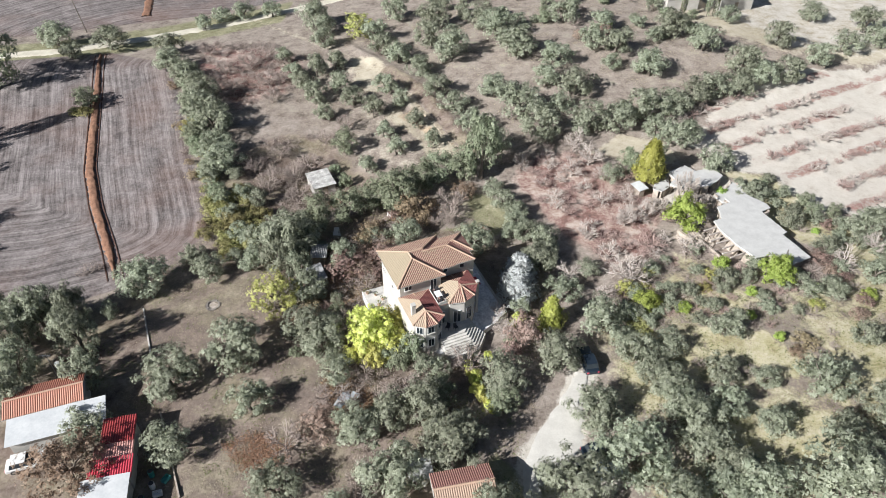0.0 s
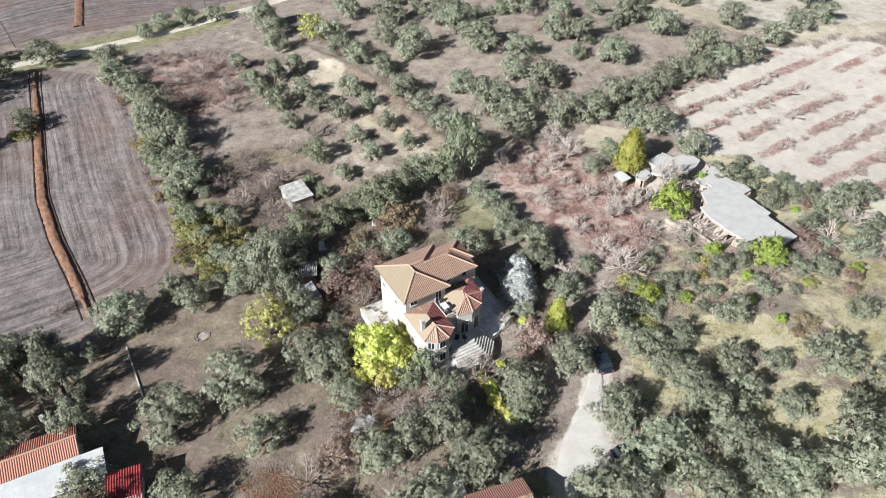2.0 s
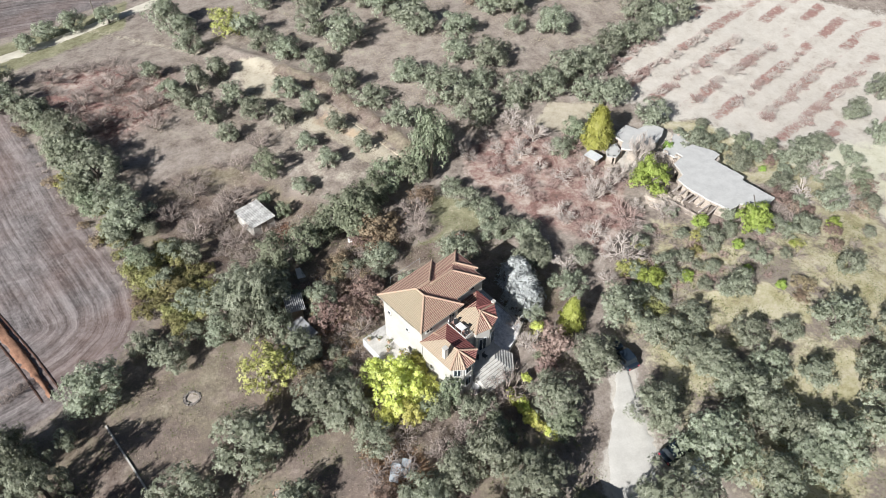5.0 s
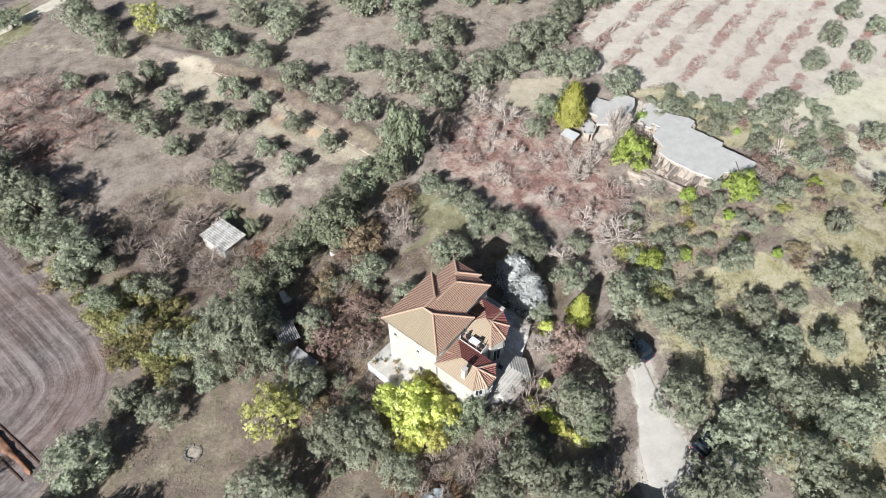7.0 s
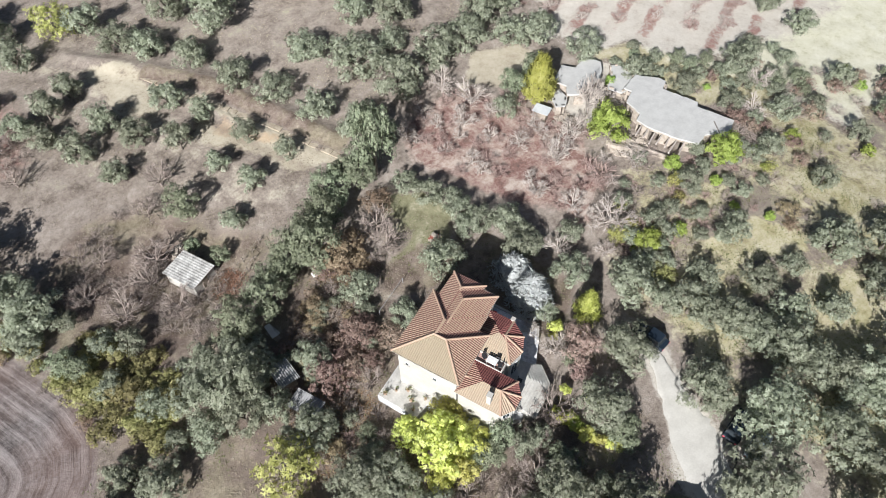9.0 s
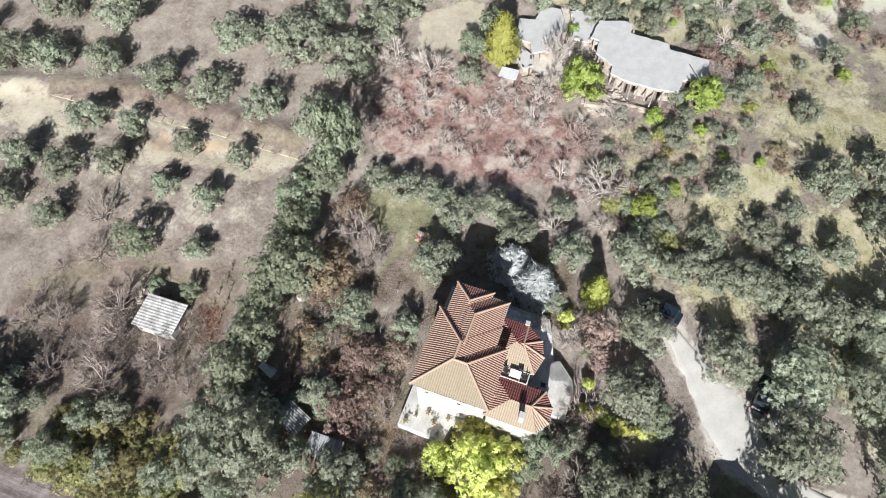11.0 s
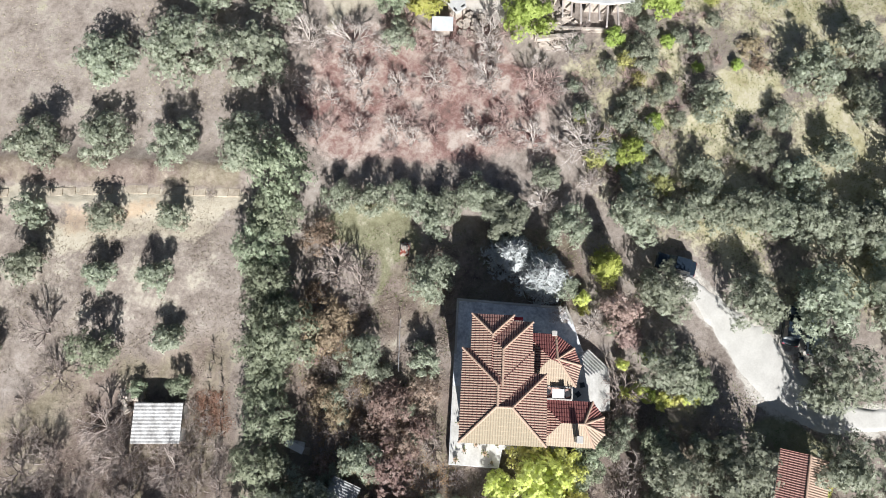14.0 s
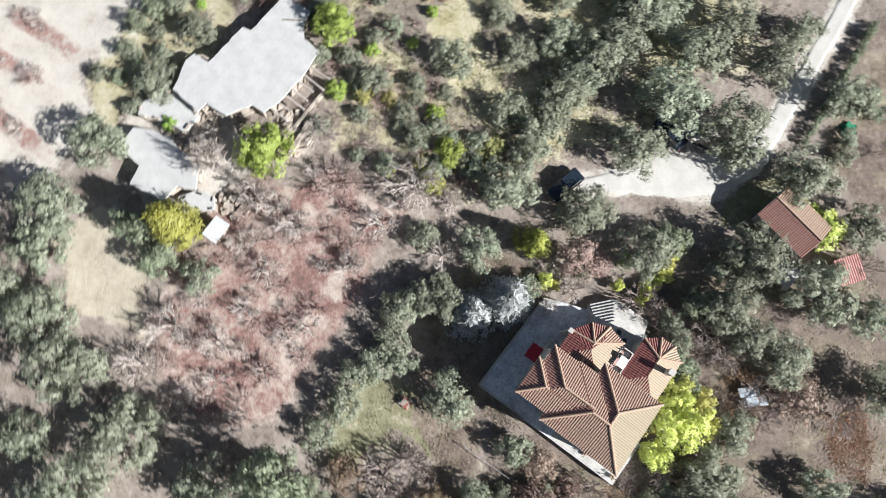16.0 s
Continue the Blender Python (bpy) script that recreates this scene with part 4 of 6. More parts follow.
for spots in (OLIVES_A, OLIVES_B, OLIVES_C, OLIVES_D, OLIVES_E, OLIVES_F):
    grow(OLIVE, [(p[0], p[1], p[2] * (0.86 if p[0] > 29.5 and 41 < p[1] < 74 else 0.84 if p[0] < -40 and p[1] < 62 else 1.0)) for p in spots if not (p[0] < -60 and p[1] < 120)], "olive grove", 1.0, 1.0)
grow(OLIVE, [(24.4, 50.5, 2.3), (26.4, 45.9, 2.5), (27.3, 41.7, 2.5), (29.5, 37.3, 2.6), (22.0, 55.2, 1.9)], "olive grove", 1.0)
grow(SAPLING, SAPLINGS, "young olives in rows", 1.0, 0.98)
grow(OLIVE, [(-45.8, 56.1, 2.9), (-42.9, 51.0, 2.6), (-52.2, 59.6, 2.9), (-48.8, 61.2, 2.3), (-54.4, 57.9, 2.8), (-51.2, 51.5, 2.7), (-49.7, 47.9, 2.3), (-44.6, 62.1, 1.1), (-56.4, 53.8, 2.8), (-60.0, 47.0, 2.8), (-58.5, 60.0, 2.6), (-50.9, 60.7, 1.7)], "tall western olives", 1.75)
grow(OLIVE, [(-30.5, 73.0, 1.5)] + [(-35.5, 93.8, 1.6), (-32.8, 88.4, 1.9), (-30.0, 87.0, 1.8), (-36.0, 88.0, 1.2), (-31.0, 77.9, 1.8), (-27.7, 71.6, 2.2)], "olive grove", 1.05)
grow(OLIVE, [(-22.8, 73.2, 3.4), (-23.6, 70.8, 2.3), (-20.4, 69.6, 2.0)], "tall olives by the sheds", 1.7)
grow(LAUREL, [(-14.2, 62.2, 1.1), (-18.6, 55.1, 0.8)], "garden evergreens", 1.0)
grow(LAUREL, spots_along([(8.4, 28.4), (12.0, 21.6), (15.9, 14.5)], 0.6, 0.45, 0.62, 96, 0.1), "clipped drive hedge", 1.3)
grow(SCRUB + OLIVE, spots_in([(7.0, 27.0), (12.5, 17.0), (4.0, 12.0), (-3.0, 22.0)], 12, 0.8, 1.6, 97, 0.8), "scrub beyond the drive hedge", 0.9)
grow(LAUREL, DENSE, "boundary hedge trees", 1.05)
grow(LAUREL, [(5.8, 91.9, 3.3)], "tall evergreens", 1.95)
grow(LAUREL, [(-91.0, 123.5, 6.6)], "tall evergreens", 1.0)
grow(LAUREL, [(-89.0, 102.4, 2.4)], "windbreak past the field", 4.0)
grow(LAUREL, [(-93.8, 102.6, 3.0), (-91.0, 97.0, 2.6), (-88.2, 90.6, 2.8), (-84.6, 83.4, 2.6), (-81.3, 76.5, 3.0), (-77.5, 68.3, 2.8)], "windbreak past the field", 1.6)
grow(LAUREL, [(-70.9, 117.6, 2.8)], "field bush", 0.7)
grow(SCRUB, [(-51.1, 70.8, 1.9), (-50.2, 71.6, 1.5), (-52.0, 70.2, 1.4)], "brown scrub in the field", 0.8)
grow(BRAMBLE, [(-70.0, 114.6, 1.8), (-71.8, 114.9, 1.4)], "field brambles", 0.7)
grow(LIMEBUSH, LIME, "lime green bushes", 1.0)
grow(YELLOWTREE, [(-11.0, 59.4, 1.7), (-7.2, 58.4, 2.2), (-9.1, 56.0, 3.0), (-6.4, 54.9, 2.1), (-10.9, 53.8, 1.5), (-8.6, 53.2, 1.8)], "yellow trees", 1.15)
grow(LIMEBUSH, [(-0.3, 32.0, 1.7), (2.0, 31.9, 1.1)], "lime bushes behind a hut", 1.0)
grow(YELLOWBUSH, [p for p in YELLOW if -20 < p[0] < 20], "yellow bushes", 0.9)
grow(BRAMBLE, [p for p in YELLOW if not -20 < p[0] < 20] + spots_along([(-39.0, 90.0), (-36.5, 84.0), (-35.5, 79.0), (-32.0, 74.5)], 1.0, 0.9, 1.7, 91, 1.6) + spots_along([(-44.0, 104.0), (-40.0, 92.0)], 1.8, 0.8, 1.5, 92, 1.2) + spots_in([(-35.2, 91.9), (-31.3, 88.4), (-27.9, 83.3), (-29.2, 76.5), (-34.1, 76.8), (-36.6, 85.0)], 26, 0.8, 1.6, 93, 0.55), "brambles at the field edge", 0.85)
grow(GOLDTREE, [(13.4, 59.3, 1.7)], "golden conifers", 1.35)
grow(PALETREE, [(12.6, 58.6, 1.3), (14.4, 60.0, 1.4)], "autumn trees", 1.1)
grow(GOLDTREE, [(32.5, 90.1, 2.7)], "golden conifers", 1.15)
grow(LAUREL, [(33.2, 92.4, 2.2)], "tall evergreens", 1.6)
grow(PALETREE, [(p[0], p[1], p[2] * 0.92) for p in PALE if p[0] < 0], "autumn trees", 1.05)
grow(DEADTREE, [(-21.3, 63.6, 2.8), (-23.2, 62.6, 2.2)], "half-bare autumn trees", 1.25)
grow(OLIVE, [(13.8, 71.0, 2.3), (11.7, 77.1, 2.0)], "olives behind the villa", 1.05)
grow(SCRUB, [(15.3, 75.3, 1.8), (22.1, 64.3, 1.7), (-1.6, 80.2, 1.5), (0.6, 80.6, 1.3), (7.4, 61.0, 1.3)], "twiggy garden shrubs", 1.1)
grow(DEADTREE, [(7.2, 58.2, 1.9)], "pale bush by the terrace", 1.0)
grow(OLIVE, [(9.9, 62.3, 1.6)], "olives behind the villa", 1.0)
grow(LIMEBUSH, [(7.1, 51.5, 0.9)], "low green garden bushes", 0.8)
grow(PINKBUSH, [(9.6, 56.3, 2.6), (8.0, 54.4, 1.4)], "pinkish twiggy shrubs", 1.0)
grow(LAUREL, [(-17.0, 92.5, 1.3), (-19.2, 96.4, 1.1)], "bushes behind the shed", 1.1)
grow(SCRUB, [(1.6, 99.8, 0.9)], "small path-side shrub", 0.8)
grow(RUSSETBUSH, [p for p in RUSSET if p[0] < 12] + [(-8.6, 72.6, 1.9), (-7.4, 74.0, 1.3)], "russet bushes", 0.9)
grow(REDSCRUB, [(-9.2, 72.0, 2.3), (-10.3, 73.4, 1.6), (-7.6, 71.2, 1.6)], "plum brown garden scrub", 1.0)
grow(REDSCRUB, [p for p in RUSSET if p[0] >= 12] + spots_in(ORCHARD, 40, 1.1, 2.3, 95, 0.5), "russet orchard shrubs", 0.8)
grow(ORANGEBUSH, ORANGE, "orange-brown bushes", 0.9)
grow(SILVERFIR, SILVER, "silver conifers", 1.1, 1.5)
for spots in (BARE_A, BARE_B,):
    grow(BARETREE, [p for p in spots if p[0] < 8], "bare trees", 1.0)
    grow(DEADTREE, [p for p in spots if p[0] >= 8], "pale bare trees", 0.95)
grow(DEADTREE, [(36.4, 83.8, 2.6), (37.4, 84.4, 2.3)], "tall bare trees by the ruin", 2.3)
grow(LIMEBUSH, [(43.3, 86.2, 1.0), (44.3, 82.9, 0.9)], "lime green bushes among rubble", 1.2)
grow(DEADTREE, [(30.2, 80.9, 2.4), (28.0, 85.1, 1.6), (27.0, 79.7, 2.3)], "tall bare trees by the ruin", 1.3)
# bare fruit trees of the leaf-strewn orchard, and scrub in the rough corners
grow(DEADTREE, spots_in(ORCHARD, 17, 1.2, 2.0, 5, 1.0), "orchard trees", 0.95)
grow(SCRUB, spots_in(BRUSH, 90, 1.0, 2.0, 7, 0.42), "bare scrub", 0.85)
GARDEN = [(-20.0, 61.0), (-14.5, 59.0), (-10.6, 66.0), (-5.4, 76.5), (0.0, 84.5), (-4.0, 86.0), (-12.0, 80.0), (-19.0, 75.0)]
grow(SCRUB + SCRUB[:3] + REDSCRUB + RUSSETBUSH[:1] + ORANGEBUSH, spots_in(GARDEN, 60, 0.7, 1.7, 8, 0.48), "garden scrub", 0.9)
grow(OLIVE, spots_in(GARDEN, 12, 0.8, 1.5, 9), "small garden olives", 1.0)
grow(SCRUB, spots_in([(-14.0, 50.0), (-5.0, 48.0), (-2.5, 52.0), (-12.0, 56.0)], 12, 0.8, 1.5, 10, 0.6), "front garden scrub", 0.9)
grow(LAUREL, [(-3.9, 53.6, 1.7), (-5.4, 52.6, 1.4)], "tall garden evergreens", 1.7)
grow(OLIVE, [(-2.3, 52.0, 1.6), (-0.6, 51.4, 1.4)], "tall garden shrubs", 1.45)
grow(SCRUB, [(-2.25, 52.5, 1.9), (-0.1, 51.2, 1.7), (1.0, 53.4, 1.5)], "tall twiggy shrubs", 1.6)
grow(LAUREL, [ (-13.6, 54.2, 1.0), (8.1, 56.3, 0.9)], "garden evergreens", 1.0)
SOUTH = [(-15.0, 50.0), (-5.0, 49.0), (3.0, 48.0), (6.0, 42.0), (-2.0, 38.5), (-16.0, 43.0)]
grow(SCRUB, [p for p in spots_in(SOUTH, 34, 0.7, 1.5, 32, 0.5) if math.hypot(p[0] + 11.0, p[1] - 47.6) > 2.8], "front garden scrub", 0.8)
grow(DEADTREE, [(7.9, 58.2, 1.7), (6.9, 61.6, 1.4), (-11.8, 49.2, 1.5)], "pale garden trees", 1.3)
grow(YELLOWBUSH, [(9.5, 60.1, 0.9), (8.6, 59.4, 0.6), (5.3, 53.8, 0.7)] + spots_along([(2.7, 53.0), (3.8, 48.8), (6.0, 45.6)], 0.55, 0.42, 0.7, 71, 0.2), "yellow hedge bushes", 1.35)
grow(SCRUB, spots_in([(-30.0, 96.0), (-24.0, 98.0), (-17.0, 90.0), (-23.0, 82.5), (-31.0, 88.0), (-34.0, 98.0), (-31.0, 103.0), (-24.0, 106.0)], 58, 0.9, 1.9, 11, 0.45), "scrub round the shed", 0.75)
STRIP_LOW = [(21.0, 63.0), (30.0, 71.0), (37.0, 74.0), (42.0, 66.0), (49.0, 66.0), (49.0, 60.0), (40.0, 57.5), (30.0, 59.0), (23.0, 57.0)]
grow(SCRUB + REDSCRUB, spots_in(STRIP_LOW, 64, 0.8, 1.9, 12, 0.5), "scrub by the ruin", 0.85)
grow(OLIVE, spots_in(STRIP_LOW, 24, 0.8, 1.7, 13, 0.8), "self-sown olives", 0.95)
grow(LIMEBUSH, spots_in(STRIP_LOW, 7, 0.5, 1.1, 14), "lime green scrub", 0.9)
grow(PALETREE, spots_in(STRIP_LOW, 7, 0.9, 1.5, 18), "yellow-green scrub", 0.8)
grow(ORANGEBUSH, [(43.8, 55.2, 1.7), (42.2, 53.6, 1.2), (21.9, 58.3, 1.1)], "dry orange scrub", 0.45)
grow(SCRUB, spots_along([(8.5, 94.0), (14.5, 97.5), (22.0, 101.0)], 1.6, 1.2, 2.0, 15, 0.8), "orchard edge scrub", 1.0)
grow(SCRUB + ORANGEBUSH, spots_along([(-37.0, 79.5), (-41.5, 91.0), (-47.6, 104.0), (-52.6, 117.0), (-59.6, 133.0)], 3.2, 0.8, 1.4, 16, 0.7), "field edge scrub", 0.8)
grow(OLIVE + LAUREL, spots_along([(-34.0, 80.0), (-38.5, 91.0), (-44.5, 104.0), (-50.0, 117.0), (-56.0, 130.0)], 3.4, 1.5, 2.5, 17, 1.2), "field edge hedge", 1.05)
for k in range(-1, 6):
    foot = (45.6 + 4.2 * k, 103.6 - 3.7 * k)
    reach = 18 if k < 0 else 25
    grow(DEADTREE + REDSCRUB, spots_along([foot, (foot[0] + reach, foot[1] + 0.49 * reach)], 1.75, 1.1, 2.0, 20 + k, 0.6), "bare fruit trees in rows", 0.75)
grow(OLIVE, [(79.3, 85.8, 2.4), (88.1, 90.0, 2.5), (97.7, 94.9, 2.6), (78.7, 78.9, 2.6), (66.9, 79.6, 2.2), (89.0, 84.1, 2.2), (69.2, 74.7, 1.8), (99.1, 89.2, 2.1), (72.1, 67.1, 2.1), (63.0, 64.4, 1.2), (63.4, 80.3, 1.8), (70.7, 77.7, 1.3), (64.4, 72.8, 1.5)], "olives on pale ground", 1.05)
# the scrub belt and loose trees east of the ruin
VERGE = [(45.0, 93.0), (52.0, 91.0), (60.0, 81.0), (66.0, 74.0), (61.0, 70.0), (54.0, 79.0), (47.0, 87.0)]
grow(OLIVE + LAUREL + SCRUB[:1], spots_in(VERGE, 22, 0.8, 1.7, 86, 0.75), "scrub behind the ruin", 0.9)
BELT = [(49.0, 68.5), (50.0, 60.0), (60.0, 54.0), (74.0, 54.0), (82.0, 66.0), (66.0, 76.0), (54.0, 84.0)]
grow(SCRUB + RUSSETBUSH, spots_in(BELT, 54, 1.0, 2.0, 81, 0.55), "scrub belt by the ruin", 0.85)
grow(OLIVE + LAUREL, spots_in(BELT, 12, 1.0, 1.9, 82, 0.9), "self-sown trees by the ruin", 1.0)
grow(LIMEBUSH, spots_in(BELT, 5, 0.7, 1.3, 83), "lime green scrub", 0.9)
grow(LAUREL, [(52.4, 148.5, 1.3), (58.2, 148.9, 1.3), (60.0, 149.2, 1.2)], "slim far cypresses", 4.5, 0.75)
FARSIDE = [(-10.0, 152.0), (40.0, 128.0), (58.0, 140.0), (46.0, 172.0), (0.0, 182.0)]
grow(SCRUB + RUSSETBUSH + OLIVE, spots_in(FARSIDE, 44, 1.2, 2.4, 84, 0.8), "far scrub and trees", 0.95)
grow(LAUREL + LIMEBUSH, spots_in(FARSIDE, 10, 1.2, 2.0, 85, 0.8), "far green bushes", 0.9)
grow(SCRUB, spots_in([(20.0, 48.0), (24.0, 62.0), (46.0, 60.0), (60.0, 50.0), (40.0, 30.0)], 14, 0.7, 1.4, 30), "scrub in the east grove", 0.8)
for kinds in (PINKBUSH, REDSCRUB, YELLOWBUSH, BRAMBLE, GOLDTREE, OLIVE, SAPLING, LAUREL, LIMEBUSH, YELLOWTREE, PALETREE, RUSSETBUSH, ORANGEBUSH, SILVERFIR, BARETREE, DEADTREE, SCRUB):
    retire(kinds)


def undergrowth(name, poly, n, material, label, seed, size=0.16, spread=0.45, sprays=12, avoid=()):
    """Low weeds and fallen twigs in one sheet of many small sprays."""
    rnd = np.random.RandomState(seed)
    xs, ys = [p[0] for p in poly], [p[1] for p in poly]
    x, y = rnd.uniform(min(xs), max(xs), n * 3), rnd.uniform(min(ys), max(ys), n * 3)
    ok = inside(x, y, poly, 0.01) > 0.5
    clump = np.array([noise.noise((a * 0.22, b * 0.22, seed)) for a, b in zip(x, y)])
    ok &= clump + rnd.uniform(-0.35, 0.35, len(x)) > 0.0
    for other in avoid:
        ok &= inside(x, y, other, 0.01) < 0.5
    x, y = x[ok][:n], y[ok][:n]
    px = (x[:, None] + rnd.normal(size=(len(x), sprays)) * spread).ravel()
    py = (y[:, None] + rnd.normal(size=(len(x), sprays)) * spread).ravel()
    P = np.stack([px, py, height(px, py) + rnd.uniform(0.01, 0.07, px.shape)], -1)
    N = rnd.normal(size=P.shape) * 0.45 + np.array([0, 0, 1])
    N /= np.linalg.norm(N, axis=1)[:, None]
    T = np.cross(N, rnd.normal(size=N.shape))
    T /= np.linalg.norm(T, axis=1)[:, None]
    B, s = np.cross(N, T), size * rnd.uniform(0.5, 1.5, len(P))[:, None]
    quad = np.stack([P - T * s, P - B * s * 0.45, P + T * s, P + B * s * 0.45], 1).reshape(-1, 3)
    up = np.where((N[:, 2] > 0)[:, None], np.arange(4), np.arange(4)[::-1])
    ob = raw(name, quad.tolist(), (np.arange(len(P))[:, None] * 4 + up).tolist(), material)
    return tagged(ob, label, "undergrowth", kind="stuff")


M_STRAW = foliage("dry straw", (0.22, 0.18, 0.13), (0.37, 0.315, 0.235), (0.52, 0.46, 0.36))
M_BRUSHWOOD = foliage("brown brushwood", (0.14, 0.11, 0.088), (0.26, 0.212, 0.172), (0.42, 0.355, 0.295))
M_WEED = foliage("green weeds", (0.06, 0.08, 0.03), (0.14, 0.17, 0.06), (0.26, 0.28, 0.12))
GREENERY = [(-10.0, 48.0), (3.0, 48.0), (7.5, 57.0), (11.0, 66.0), (2.0, 76.0), (-4.0, 84.0), (-18.0, 76.0), (-20.0, 60.0)]
HALL = [tuple((HOUSE @ Vector((x, y, 0)))[:2]) for x, y in ((-4.8, -2.7), (11.6, -2.7), (11.6, 14.4), (-4.8, 14.4))]
DRIVE = [(12.0, 52.5), (18.0, 52.0), (18.5, 46.0), (14.5, 37.0), (13.5, 31.0), (20.0, 20.0), (16.0, 16.0), (8.0, 30.0), (6.5, 36.0), (9.0, 43.0)]
WEST = [(-52.0, 62.0), (-36.0, 79.0), (-22.0, 82.0), (-6.0, 86.0), (5.0, 90.0), (10.0, 76.0), (16.0, 62.0), (12.0, 46.0), (6.0, 30.0), (-28.0, 30.0), (-44.0, 50.0)]
EAST = [(18.0, 62.0), (30.0, 71.0), (60.0, 66.0), (64.0, 44.0), (40.0, 16.0), (22.0, 16.0), (19.0, 44.0)]
NORTH = [(9.0, 100.0), (40.0, 112.0), (70.0, 128.0), (80.0, 160.0), (-10.0, 160.0), (-26.0, 142.0), (0.0, 112.0)]
MIDDLE = [(-34.0, 88.0), (-20.0, 82.0), (0.0, 93.0), (2.0, 98.0), (-12.0, 122.0), (-28.0, 138.0), (-48.0, 128.0)]
undergrowth("dry_weeds", WEST, 4200, M_STRAW, "dry straw-coloured weeds and leaf litter", 3, 0.075, 0.45, 10, (HALL, DRIVE))
undergrowth("green_weeds", WEST, 1300, M_WEED, "low green weeds among dry grass", 4, 0.09, 0.4, 10, (HALL, DRIVE))
undergrowth("fallen_twigs", GREENERY, 2600, M_BRUSHWOOD, "brown twigs and dead leaves in a garden", 8, 0.10, 0.5, 14, (HALL,))
undergrowth("dry_weeds_east", EAST, 1800, M_STRAW, "dry straw-coloured weeds under olive trees", 5, 0.08, 0.5, 10, (DRIVE,))
undergrowth("green_weeds_east", EAST, 2000, M_WEED, "low green weeds under olive trees", 6, 0.09, 0.5, 10, (DRIVE,))

M_DEADLEAF = foliage("fallen orange leaves", (0.17, 0.095, 0.06), (0.31, 0.185, 0.12), (0.46, 0.32, 0.22))
undergrowth("fallen_leaves", SCORCHED, 380, M_DEADLEAF, "heap of fallen orange-brown leaves on dry grass", 21, 0.10, 0.35, 12)
undergrowth("dead_leaves", [(-14.0, 52.5), (-9.0, 50.5), (-7.5, 46.5), (-11.5, 45.5), (-15.0, 49.0)], 700, M_DEADLEAF, "fallen orange-brown leaves under garden shrubs", 22, 0.09, 0.4, 10)
undergrowth("shed_leaves", [(-20.0, 88.6), (-17.4, 91.0), (-15.4, 88.6), (-18.2, 85.8)], 260, M_DEADLEAF, "fallen orange leaves on trodden soil by a shed", 24, 0.09, 0.4, 10)
undergrowth("garden_leaves", GARDEN, 1500, M_DEADLEAF, "fallen russet leaves among garden scrub", 23, 0.09, 0.5, 10)
undergrowth("dry_weeds_north", NORTH, 3000, M_STRAW, "dry straw-coloured weeds between far olive trees", 15, 0.09, 0.6, 9)
undergrowth("dry_weeds_shed", MIDDLE, 3400, M_BRUSHWOOD, "brown dry weeds on a terraced slope", 16, 0.085, 0.5, 10)
BANKLINE = [(-19.2, 141.5), (-15.4, 131.0), (-9.6, 121.0), (-6.7, 115.8), (-2.1, 108.2), (3.2, 97.4)]
undergrowth("bank_weeds", [(x + 0.3, y + 0.3) for x, y in BANKLINE] + [(x + 2.6, y + 1.5) for x, y in BANKLINE[::-1]], 2600, M_BRUSHWOOD, "dead grey-brown weeds along the top of an earth bank", 17, 0.10, 0.35, 10)


# ---------------------------------------------------------------- the villa
EAVE, LOW, BAY_SLOPE = 7.15, 5.15, 0.35


def rect(x0, x1, y0, y1):
    return [(x0, y0), (x1, y0), (x1, y1), (x0, y1)]


def hip_field(px, py, polys, slope, pitch, wave):
    """Height over the eave, of hipped roofs over convex plans, with the barrels of the tiles running down each slope."""
    best, fold, sunny = np.full(px.shape, -1.0), np.zeros(px.shape), np.zeros(px.shape)
    for poly in polys:
        low, along, south = np.full(px.shape, 1e9), np.zeros(px.shape), np.zeros(px.shape)
        for (ax, ay), (bx, by) in zip(poly, poly[1:] + poly[:1]):
            n = math.hypot(bx - ax, by - ay)
            tx, ty = (bx - ax) / n, (by - ay) / n
            d = (px - ax) * -ty + (py - ay) * tx
            near = d < low
            along = np.where(near, (px - ax) * tx + (py - ay) * ty, along)
            # 1 for slopes towards local -y, the villa's sunward side, 0 opposite
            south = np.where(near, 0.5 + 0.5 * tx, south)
            low = np.where(near, d, low)
        up = low > best
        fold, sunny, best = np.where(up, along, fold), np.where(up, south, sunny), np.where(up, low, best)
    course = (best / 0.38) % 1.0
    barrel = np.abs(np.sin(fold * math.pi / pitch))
    # course ends drop to the dark pan colour, painted shade under the tile lips
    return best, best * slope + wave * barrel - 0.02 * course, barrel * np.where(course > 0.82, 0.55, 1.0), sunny


